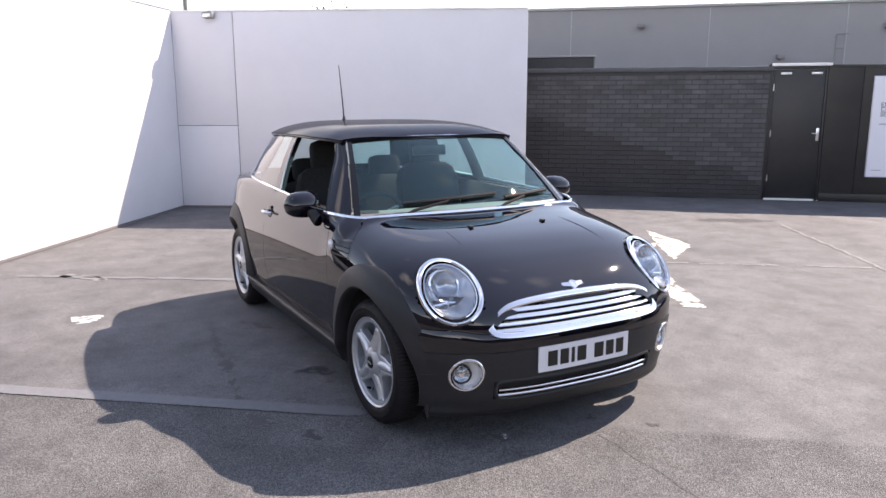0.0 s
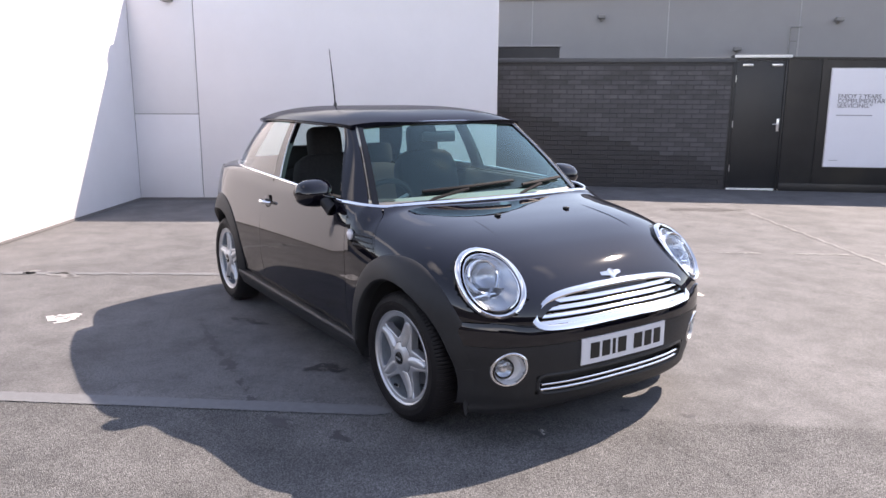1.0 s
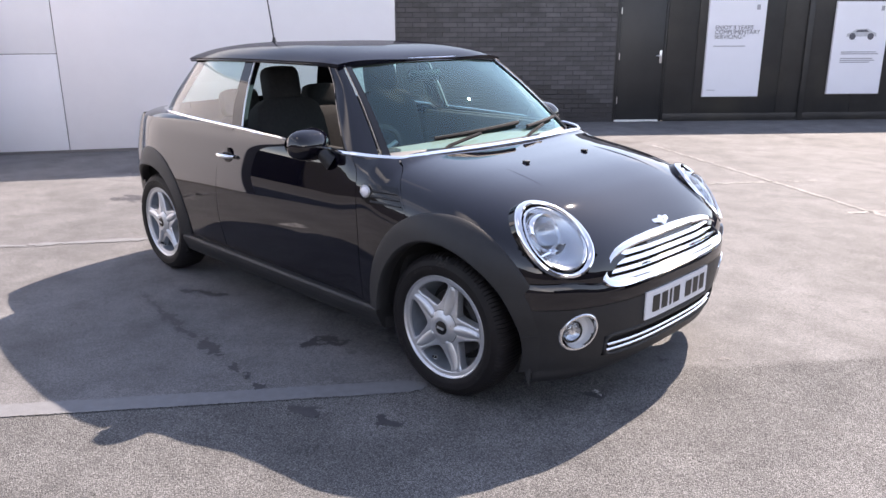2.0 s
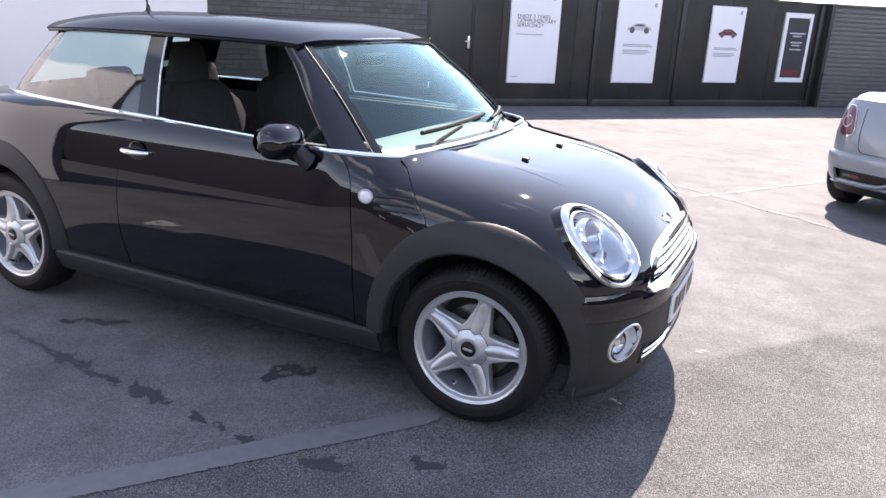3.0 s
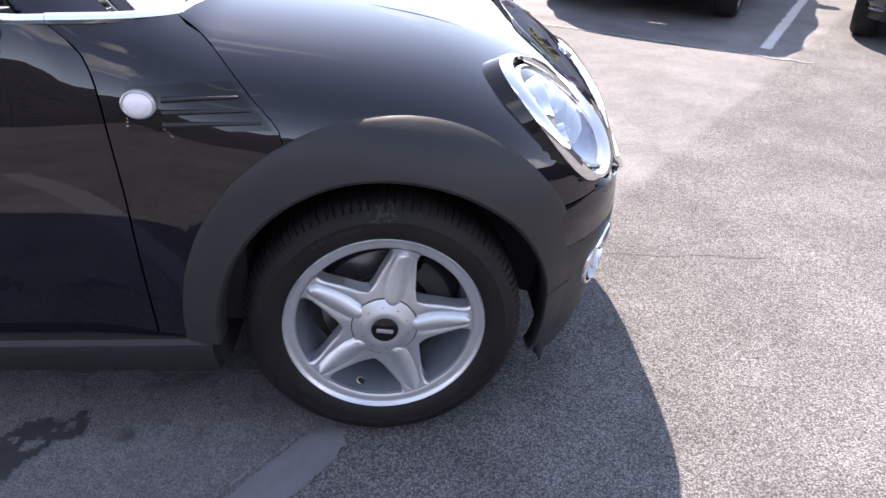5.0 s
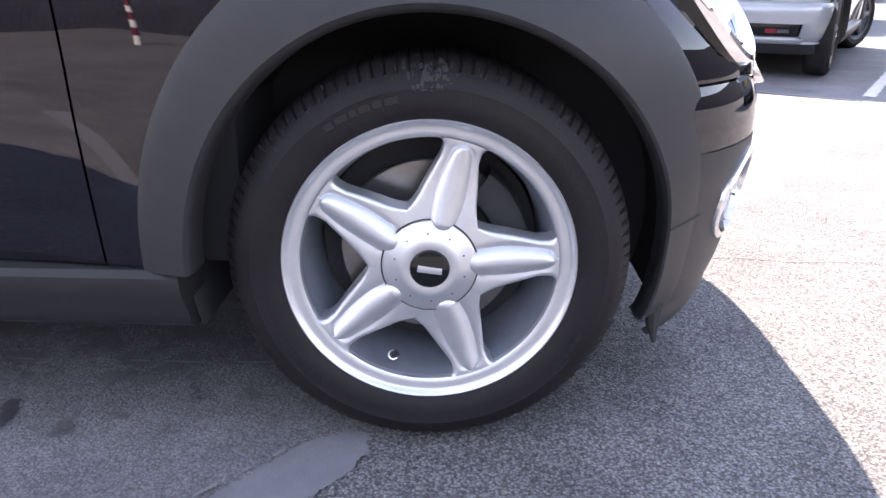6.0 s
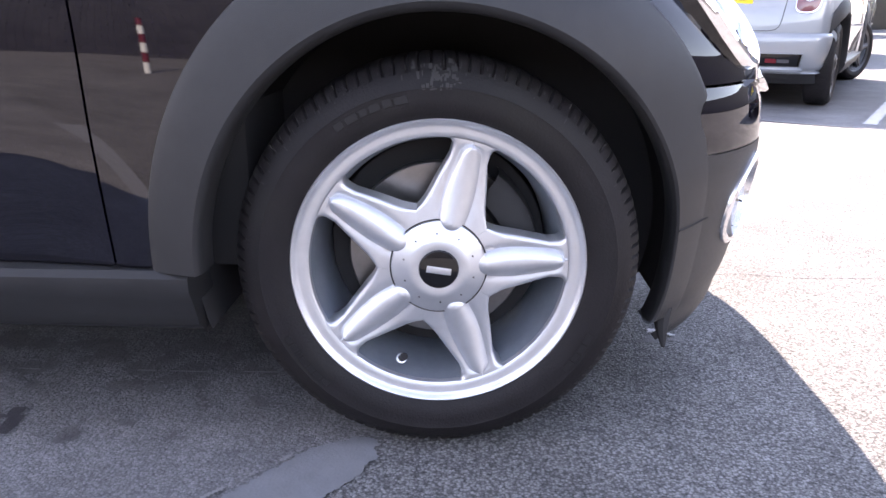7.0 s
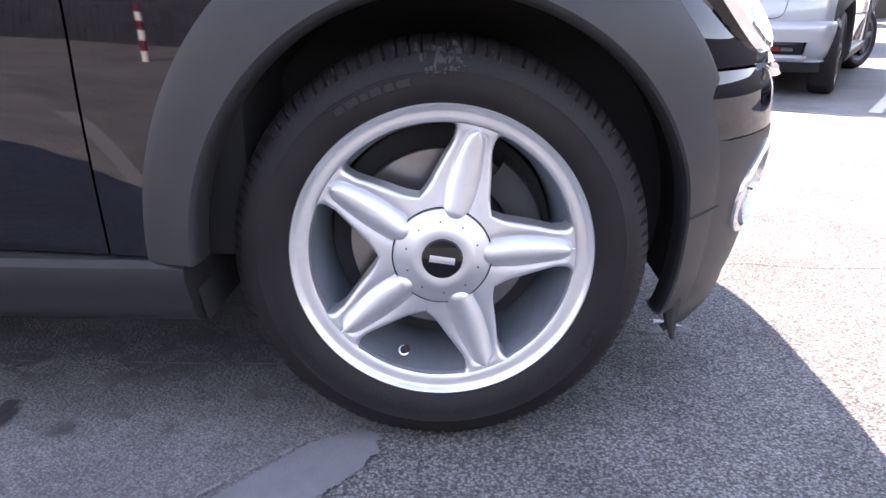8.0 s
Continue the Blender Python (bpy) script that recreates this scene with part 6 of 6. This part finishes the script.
def wheel_meshes():
    """Wheel with its outer face towards +z, centre at the hub cap plane."""
    out = {}
    out["spokes"] = spoke_face()
    out["rim"] = flip(lathe([(0.1885, -0.055), (0.1900, -0.014), (0.1915, -0.0085), (0.1945, -0.0064), (0.2000, -0.0056), (0.2060, -0.0048), (0.2095, -0.0038), (0.2116, -0.0012), (0.2140, 0.0022), (0.2162, 0.0030), (0.2178, 0.0016), (0.2185, -0.001), (0.2185, -0.012)], 144))
    out["hub"] = flip(lathe([(0.060, -0.0070), (0.082, -0.0082), (0.0872, -0.0094), (0.0886, -0.0125), (0.0890, -0.050)], 90))
    out["barrel"] = flip(lathe([(0.1895, -0.016), (0.187, -0.05), (0.178, -0.080), (0.175, -0.16), (0.19, -0.175)], 90))
    out["cap"] = flip(lathe([(0.001, 0.006), (0.022, 0.007), (0.030, 0.008), (0.038, 0.010), (0.046, 0.0075), (0.055, 0.0025), (0.066, -0.001), (0.0695, -0.003), (0.0705, -0.010)], 80))
    out["gap"] = flip(lathe([(0.0705, -0.006), (0.0725, -0.006)], 80))
    out["badge"] = flip(lathe([(0.001, 0.0142), (0.020, 0.0132), (0.0280, 0.0112), (0.0295, 0.0080)], 48))
    prof = [(0.206, -0.012), (0.213, -0.003), (0.222, 0.004), (0.232, 0.0095), (0.245, 0.012), (0.258, 0.0115), (0.2605, 0.0122), (0.263, 0.0104), (0.272, 0.0075), (0.283, 0.000), (0.2905, -0.008), (0.2965, -0.016), (0.3005, -0.026), (0.3025, -0.045), (0.303, -0.085), (0.3025, -0.128), (0.299, -0.150), (0.288, -0.165), (0.26, -0.175), (0.21, -0.165)]
    seg = 630
    rows = []
    for i, (r, h) in enumerate(prof):
        row = []
        for k in range(seg):
            a = 2 * math.pi * k / seg
            rr, hh = r, h
            if 10 <= i <= 16 and k % 6 == 0:
                rr -= 0.0036
                hh -= 0.0020
            row.append(Vector((rr * math.cos(a), rr * math.sin(a), hh)))
        rows.append(row)
    out["tyre"] = flip(grid(rows, close_v=True))
    out["disc"] = flip(lathe([(0.06, -0.070), (0.062, -0.086), (0.082, -0.087), (0.083, -0.090), (0.138, -0.090), (0.140, -0.092), (0.140, -0.105)], 80))
    rows = []
    for a in span(radians(-34), radians(34), 14):
        rows.append([Vector((r * math.cos(a), r * math.sin(a), h)) for r, h in ((0.100, -0.105), (0.098, -0.075), (0.105, -0.064), (0.138, -0.060), (0.152, -0.066), (0.156, -0.08), (0.156, -0.12))])
    out["caliper"] = grid(rows)
    return out


WHEEL = wheel_meshes()


def wheel(car, x, s, turn=0.0, steer=0.0, caliper_at=20.0, plain=False, mat=None):
    m = Matrix.Translation((x, s * 0.795, HUB_Z)) @ Matrix.Rotation(radians(steer), 4, "Z") @ Matrix.Rotation(radians(90 if s < 0 else -90), 4, "X") @ Matrix.Rotation(radians(turn), 4, "Z")
    w = new("wheel")
    w.empty_display_size = 0.1
    w.matrix_local = m
    w.parent = car
    part("tyre", WHEEL["tyre"], RUBBER, w, "black road tyre", sharp=30)
    part("rim", WHEEL["rim"], mat or ALLOY, w, "silver alloy rim")
    part("barrel", WHEEL["barrel"], ALLOY_DARK, w)
    for g in WHEEL["spokes"]:
        part("spoke", g, mat or ALLOY, w, sharp=50)
    part("hub_cap", WHEEL["cap"], mat or ALLOY, w)
    part("hub_plate", WHEEL["hub"], mat or ALLOY, w)
    part("cap_joint", WHEEL["gap"], DARK, w)
    part("badge", WHEEL["badge"], GLOSS_BLACK, w)
    part("brake_disc", WHEEL["disc"], DISC, w)
    part("back_plate", flip(lathe([(0.001, -0.12), (0.17, -0.125)], 40)), DARK, w)
    untilt = Matrix.Rotation(radians(caliper_at - turn), 4, "Z")
    part("brake_caliper", move(WHEEL["caliper"], untilt), IRON, w)
    if plain:
        return w
    # the rounded ends of the spokes' ribs run onto the cap
    tip = grid([[Vector((0.0690 + 0.0165 * math.sin(v) * math.cos(a), 0.0172 * math.sin(v) * math.sin(a), -0.0085 + 0.0122 * math.cos(v))) for a in span(0, 2 * math.pi, 25)[:-1]] for v in span(0.02, math.pi / 2, 8)], close_v=True)
    for k in range(5):
        part("rib_end", move(tip, Matrix.Rotation(2 * math.pi * k / 5, 4, "Z")), ALLOY, w)
    for k in range(10):
        a = 2 * math.pi * (k + 0.5) / 10
        part("cap_dimple", move(flip(lathe([(0.0001, 0.0016), (0.0014, 0.0015)], 8)), Matrix.Translation((0.053 * math.cos(a), 0.053 * math.sin(a), 0.003))), DARK, w)
    # plain light bar in place of the maker's mark
    part("badge_mark", move(box(-0.0180, 0.0180, -0.0050, 0.0050, 0.0134, 0.0147, 0.0005), Matrix.Rotation(radians(-turn - 8), 4, "Z")), ALLOY, w)
    # moulded lettering on the sidewall as plain bars, and a chalky scuff
    side = tab((0.240, 0.0115), (0.245, 0.012), (0.258, 0.0115), (0.263, 0.0104), (0.272, 0.0075), (0.283, 0.000), (0.2905, -0.008), (0.2965, -0.016))
    for start, widths in ((100.0, (4.2, 3.0, 3.6, 2.4, 4.2, 3.2)), (205.0, (2.6, 2.6, 1.4, 3.2, 2.2, 2.6, 2.6)), (320.0, (3.8, 2.6, 3.0, 3.4))):
        a = start
        for k in widths:
            arc = [radians(a - turn + k * t) for t in (0, 0.5, 1)]
            g = grid([[Vector((r * math.cos(b), r * math.sin(b), side(r) + 0.0007)) for b in arc] for r in (0.2445, 0.2545)])
            part("moulded_bar", skirt(g, 0.0008), RUBBER_TEXT, w)
            a += k + 0.9
    rng = random.Random(int(turn) + 7)
    flecks = []
    for k in range(120):
        a, r = radians(rng.gauss(89, 3.2) - turn), min(0.296, max(0.25, rng.gauss(0.276, 0.010)))
        d, e = rng.uniform(0.0006, 0.0028), rng.uniform(0.0008, 0.0035)
        if k > 60:
            a, r, d, e = radians(rng.uniform(20, 175) - turn), rng.uniform(0.276, 0.297), 0.0008, rng.uniform(0.001, 0.004)
        flecks.append(grid([[Vector((q * math.cos(a + s * d / q), q * math.sin(a + s * d / q), side(q) + 0.0009)) for s in (-1, 1)] for q in (r - e, r + e)]))
    tagged(part("chalk_scuff", join(*flecks), CHALK, w), "", kind="stuff")
    part("valve", move(tube([(0.172, 0, -0.03), (0.153, 0, 0.000)], 0.0062, 10), Matrix.Rotation(radians(250 - turn), 4, "Z")), RUBBER, w)
    part("valve_collar", move(tube([(0.168, 0, -0.024), (0.165, 0, -0.018)], 0.0082, 10), Matrix.Rotation(radians(250 - turn), 4, "Z")), STEEL_BRIGHT, w)
    return w


def fill_out(car):
    """Brings the body from its drawing to its built size: a little wider, higher and longer at both ends."""
    for ob in car.children_recursive:
        if ob.type != "MESH" or ob.parent.name.startswith("wheel"):
            continue
        for v in ob.data.vertices:
            x, y, z = v.co
            v.co = (x + 0.055 * max(0.0, x - 1.25) - 0.04 * max(0.0, -0.9 - x), 1.025 * y, z + 0.046 * max(0.0, z - 0.25))


def hatchback():
    car = thing("parked_car", Matrix(), "small black three-door hatchback parked on asphalt, driver's window down", "car")
    inner_hull(car)
    paint_panels(car, PAINT)
    for ax in (AXLE_F, AXLE_R):
        arch_trim(car, ax, ax > 0)
    sill(car)
    screen = cabin(car, PAINT, ROOF_PAINT)
    wipers(car, screen)
    for s in (-1, 1):
        headlamp(car, s)
        fog_lamp(car, s)
        door_mirror(car, s, PAINT)
        door_handle(car, s)
        side_repeater(car, s)
    grille(car)
    number_plate(car, 1.846, 0.343, PLATE_WHITE, (0.05, 0.046, 0.018, 0.05, 0, 0.052, 0.046, 0.046))
    bonnet_details(car)
    aerial(car)
    part("undertray_clip", tube([(1.575, -0.668, 0.205), (1.577, -0.670, 0.165), (1.582, -0.672, 0.135)], lambda t: 0.016 * (1 - 0.8 * t), 8), DARK, car)
    interior(car)
    fill_out(car)
    wheel(car, AXLE_F, -1, turn=75, steer=3.0)
    wheel(car, AXLE_F, 1, turn=40, steer=3.0)
    wheel(car, AXLE_R, -1, turn=96)
    wheel(car, AXLE_R, 1, turn=10)
    return car


hatchback()

# ---- the other parked cars ----
PRIVACY_GLASS = glass("privacy_glass", (0.20, 0.23, 0.24), 1.7)


def tail_patch(y0, y1, z0, z1, off=0.004, n=9, k=5):
    rows = []
    for z in span(z0, z1, k):
        rows.append([Vector((tail_x(y, z) - off, y, z)) for y in span(y0, y1, n)])
    return flip(grid(rows))


def tail_disc(yc, zc, ry, rz, off, rings=(0.02, 0.35, 0.7, 1.0), dome=0.0, taper=0.0):
    rows = []
    for k in rings:
        row = []
        for a in span(0, 2 * math.pi, 41)[:-1]:
            q = (abs(math.cos(a)) ** 3 + abs(math.sin(a)) ** 3) ** (-1 / 3) if rz > ry * 1.3 else 1.0
            y, z = yc + ry * k * q * math.cos(a), zc + rz * k * q * math.sin(a)
            if taper:
                # narrower above, its inner edge leaning outwards
                y = yc + (y - yc) * (1 - taper * (z - zc) / rz) + (0.014 if yc > 0 else -0.014) * (z - zc) / rz
            row.append(Vector((tail_x(y, z) - off - dome * (1 - k * k), y, z)))
        rows.append(row)
    return grid(rows, close_v=True)


def tail_details(car, paint, plate, stripes, sport=True):
    for s in (-1, 1):
        yc, zc = s * 0.605, 0.775
        lamp = part("tail_lamp", tail_disc(yc, zc, 0.068, 0.122, 0.006, (1.0, 1.02), taper=0.26), CHROME, car, "red tail lamp in a bright ring")
        part("bezel", tail_disc(yc, zc, 0.070, 0.126, 0.008, (0.945, 0.97, 1.0), taper=0.26), CHROME, lamp)
        part("red_lens", tail_disc(yc, zc, 0.065, 0.119, 0.010, dome=0.014, taper=0.26), RED_LENS, lamp)
        part("inner_ring", tail_disc(yc, zc - 0.005, 0.043, 0.047, 0.026, (0.92, 1.0)), LAMP_WHITE, lamp)
    number_plate(car, tail_x(0, 0.76) - 0.016, 0.705, plate, (0.05, 0.046, 0.05, 0.05, 0, 0.05, 0.052, 0.046), back=True)
    seam = [(-0.478, 0.90), (-0.470, 0.76), (-0.452, 0.60), (-0.440, 0.560), (-0.415, 0.539), (-0.38, 0.532), (0.0, 0.528), (0.38, 0.532), (0.415, 0.539), (0.440, 0.560), (0.452, 0.60), (0.470, 0.76), (0.478, 0.90)]
    fine = []
    for (a, b), (c, d) in zip(seam, seam[1:]):
        fine += [(a + (c - a) * t, b + (d - b) * t) for t in span(0, 1, 8)[:-1]]
    part("boot_seam", tube([Vector((tail_x(y, z) - 0.001, y, z)) for y, z in fine], 0.0025, 6), DARK, car)
    rows = []
    for z, out in ((0.268, 0.006), (0.280, 0.018), (0.303, 0.024), (0.345, 0.027), (0.387, 0.030), (0.44, 0.033), (0.485, 0.032), (0.506, 0.026), (0.517, 0.014), (0.521, -0.012)):
        e, row = side_y(-1.48, z), []
        for a in span(-math.pi / 2, math.pi / 2, 81):
            row.append(Vector((tail_x(e * math.sin(a), z) - out * math.cos(a) ** 0.4, (e + out * 0.8) * math.sin(a), z)))
        row = [Vector((-1.43, row[0].y, z))] + row + [Vector((-1.43, row[-1].y, z))]
        rows.append(row)
    part("rear_bumper", skirt(prune(grid(rows, keep=lambda p: not (abs(p.y) < 0.60 and 0.29 < p.z < 0.386))), 0.02), paint, car, "deep painted bumper standing proud of the boot")
    part("boot_handle", skirt(tail_patch(-0.17, 0.17, 0.862, 0.905, 0.016), 0.02), GLOSS_BLACK, car)
    if stripes:
        for s in (-1, 1):
            a, b = (0.022, 0.125) if s > 0 else (-0.125, -0.022)
            part("stripe", tail_patch(a, b, 0.536, 0.705, 0.0045), GLOSS_BLACK, car)
    band = part("rear_diffuser", skirt(tail_patch(-0.62, 0.62, 0.280, 0.390, 0.010, 31), 0.01), GLOSS_BLACK, car)
    for s in (-1, 1):
        a, b, c, d = (0.38, 0.45, 0.455, 0.53) if s > 0 else (-0.45, -0.38, -0.53, -0.455)
        part("reflector", skirt(tail_patch(a, b, 0.322, 0.350, 0.016), 0.006), REFLECTOR_RED, band)
        part("reversing_lamp", skirt(tail_patch(c, d, 0.324, 0.346, 0.016), 0.006), SMOKED_LENS, band)
    part("diffuser_lip", tube([Vector((tail_x(y, 0.27) - 0.022, y, 0.280 + 0.055 * math.exp(-(y / 0.17) ** 4))) for y in span(-0.61, 0.61, 40)], 0.019, 8), paint, car)
    part("lower_valance", skirt(tail_patch(-0.70, 0.70, 0.175, 0.264, 0.0, 31), 0.03), PLASTIC, car)
    for y in (-0.052, 0.052):
        part("exhaust_tip", move(lathe([(0.030, 0.10), (0.041, 0.09), (0.043, 0.0), (0.039, -0.006), (0.033, 0.0), (0.032, 0.08), (0.001, 0.085)], 28), Matrix.Translation((tail_x(0, 0.24) - 0.035, y, 0.232)) @ Matrix.Rotation(radians(90), 4, "Y")), CHROME, car)


def lower_roof(car, start, k):
    """Squash all that stands above the belt, for the coupe's chopped roof."""
    for ob in car.children_recursive:
        if ob.type != "MESH" or "mirror" in ob.name + ob.parent.name or "wheel" in ob.parent.name or ob.data.users > 1:
            continue
        for v in ob.data.vertices:
            if v.co.z > start:
                fall = min(1.0, max(0.0, (0.25 - v.co.x) / 1.0))
                v.co.z = start + (v.co.z - start) * (k - 0.24 * fall * fall)


def front_details(car, plate):
    for s in (-1, 1):
        headlamp(car, s)
        fog_lamp(car, s)
    grille(car)
    number_plate(car, 1.846, 0.343, plate, (0.05, 0.046, 0.018, 0.05, 0, 0.052, 0.046, 0.046))


def small_car(label, m, paint, roof_paint, plate, coupe, stripes, steer=0.0, facing=False):
    car = thing("parked_car", m, label, "car")
    inner_hull(car)
    paint_panels(car, paint, 0.55)
    for ax in (AXLE_F, AXLE_R):
        arch_trim(car, ax, ax > 0)
    sill(car)
    cabin(car, roof_paint, roof_paint, open_window=False, coupe=coupe)
    for s in (-1, 1):
        door_mirror(car, s, GLOSS_BLACK)
        door_handle(car, s)
    interior(car, rear=not coupe)
    for ax in (AXLE_F, AXLE_R):
        for s in (-1, 1):
            wheel(car, ax, s, turn=30 + 20 * s, steer=steer if ax > 0 else 0.0, plain=True, mat=ALLOY_GREY)
    if facing:
        front_details(car, PLATE_WHITE)
    tail_details(car, paint, plate, stripes)
    if coupe:
        # sloping rear screen, black pillars, boot deck and roof lip
        def back(u, v):
            base = Vector((-1.17 + 0.05 * u * u, 0.56 * u, 0.985 - 0.015 * u * u))
            top = Vector((-0.67 + 0.03 * u * u, 0.51 * u, 1.318 - 0.045 * u * u))
            return base.lerp(top, v) + Vector((-0.01, 0, 0.02)) * math.sin(math.pi * v)

        o = part("rear_glass", flip(grid([[back(u * 0.92, v) for u in span(-1, 1, 21)] for v in span(0, 1, 9)])), PRIVACY_GLASS, car)
        o.visible_shadow = False
        part("roof_band", flip(grid([[back(u * 0.95, v) + Vector((-0.014, 0, 0.014)) for u in span(-1, 1, 21)] for v in span(0.84, 1.03, 5)])), GLOSS_BLACK, car)
        for s in (-1, 1):
            rows = []
            for v in span(0, 1, 14):
                xb = -1.22 + (0.90) * v
                low = Vector((xb, s * (house_y(xb, belt_z(xb)) + 0.004), belt_z(xb)))
                hi = back(0.92 * s, min(1.0, v * 1.4)) if v < 0.715 else Vector((-0.70 + (v - 0.715) / 0.285 * 0.38, s * rail_y(-0.5), rail_z(-0.5)))
                rows.append([low.lerp(hi, t) + Vector((0, s * 0.02, 0)) * math.sin(math.pi * t) for t in span(0, 1, 6)])
            part("c_pillar", grid(rows) if s < 0 else flip(grid(rows)), GLOSS_BLACK, car)
        rows = []
        for t in reversed(span(0, 1, 12)):
            row = []
            for v in span(-1, 1, 31):
                y0 = side_y(-1.48, 0.94) * math.sin(v * math.pi / 2)
                x0 = tail_x(y0, 0.94)
                x = x0 + (-1.13 - x0) * t
                y1 = v * (side_y(-1.13, 0.93) - 0.012)
                row.append(Vector((x, y0 + (y1 - y0) * min(1, t * 1.6), 0.930 + 0.050 * t + 0.016 * min(1, t * 6) * (1 - v ** 4))))
            rows.append(row)
        part("boot_deck", grid(rows), paint, car)
        part("deck_stripe", grid([[Vector((x, y, 0.9535 + 0.050 * (x + 1.61) / 0.48)) for y in (0.022, 0.125)] for x in reversed(span(-1.48, -1.16, 6))]), GLOSS_BLACK, car)
        part("deck_stripe", grid([[Vector((x, y, 0.9535 + 0.050 * (x + 1.61) / 0.48)) for y in (-0.125, -0.022)] for x in reversed(span(-1.48, -1.16, 6))]), GLOSS_BLACK, car)
        lip = [[Vector((-0.58 - 0.22 * t + 0.14 * (y / 0.56) ** 4, y * (1 - 0.02 * t), 1.336 - 0.018 * t - 0.105 * (abs(y) / 0.57) ** 5 - 0.036 * k)) for y in span(-0.56, 0.56, 41)] for t, k in ((0, 0), (0.5, 0), (1.0, 0.1), (1.0, 1.0), (0.5, 1.6), (0, 2.0))]
        part("roof_spoiler", flip(grid(lip)), GLOSS_BLACK, car)
        for a, b in ((0.03, 0.15), (-0.15, -0.03)):
            part("roof_stripe", flip(grid([[Vector((0.25 - 1.02 * t, y, 1.356 - 0.075 * (1 - t) ** 3 - 0.010 * t ** 4)) for y in (a, b)] for t in span(0, 1, 14)])), WHITE_STRIPE, car)
        lower_roof(car, 0.985, 0.94)
    fill_out(car)
    return car


def parked(x, y, heading, size):
    return Matrix.Translation((x, y, 0)) @ Matrix.Rotation(radians(heading), 4, "Z") @ Matrix.Diagonal((size, size, size, 1))


small_car("silver two-door coupe with black stripes and a black roof", parked(3.73, 5.17, 61.2, 0.95), SILVER_PAINT, GLOSS_BLACK, PLATE_YELLOW, True, True, steer=-24.0)
small_car("silver hatchback with a black roof facing the parked coupe", parked(5.90, 9.60, 241.7, 1.0), SILVER_PAINT, GLOSS_BLACK, PLATE_YELLOW, False, False, facing=True)
small_car("silver hatchback with a pale roof beyond the coupe", parked(5.44, 13.27, 64.5, 0.95), SILVER_PAINT, SILVER_PAINT, PLATE_YELLOW, False, False)
small_car("grey hatchback parked at the far end of the yard", parked(10.2, 18.3, 241.0, 1.0), GREY_PAINT, GREY_PAINT, PLATE_YELLOW, False, False, facing=True)
small_car("dark grey hatchback parked in the next bay", parked(5.75, 3.94, 59.0, 0.95), GREY_PAINT, GREY_PAINT, PLATE_YELLOW, False, False)

# ---- bricks of the yard wall, last ----


def brick_courses():
    L, H = reach(BRICK_A, BRICK_B), 1.915
    bw, bh, j = 0.215, 0.062, 0.010
    rng = random.Random(5)
    made = {}
    for w, mat in ((bw, BRICK), (bw / 2 - j / 2, BRICK), (bw, BRICK_WORN), (bw / 2 - j / 2, BRICK_WORN)):
        g = box(0, w, 0, 0.018, 0, bh, 0.0025, 1)
        me = bpy.data.meshes.new("brick")
        me.from_pydata([tuple(v) for v in g[0]], [], g[1])
        me.materials.append(mat)
        made[(w, mat.name)] = me
    rest, rest_worn = [], []
    count = 0
    rows = int(H / (bh + j))
    for r in range(rows):
        z = 0.008 + r * (bh + j)
        x = 0.004
        first = True
        while x < L - 0.05:
            w = bw
            if first and r % 2:
                w = bw / 2 - j / 2
            first = False
            if x + w > L - 0.004:
                w = bw / 2 - j / 2
                if x + w > L - 0.004:
                    break
            # freshly painted below a stepped line, scuffed grey above it
            worn_off = z > 1.22 - 0.272 * (x - 0.6) + rng.uniform(-0.05, 0.05)
            mat = BRICK_WORN if worn_off else BRICK
            d = rng.uniform(-0.0025, 0.0025) + (0.006 if worn_off else 0.0)
            if count < 300 and x > 0.75:
                b = new("brick", made[(w, mat.name)])
                b.matrix_local = Matrix.Translation((x, -0.004 + d, z))
                b.parent = WALL_BRICK
                count += 1
            else:
                (rest_worn if worn_off else rest).append(move(box(0, w, 0, 0.018, 0, bh, 0.0025, 1), Matrix.Translation((x, -0.004 + d, z))))
            x += w + j
    for geos, mat in ((rest, BRICK), (rest_worn, BRICK_WORN)):
        if geos:
            tagged(part("brick_rest", join(*geos), mat, WALL_BRICK), "", kind="stuff")


brick_courses()
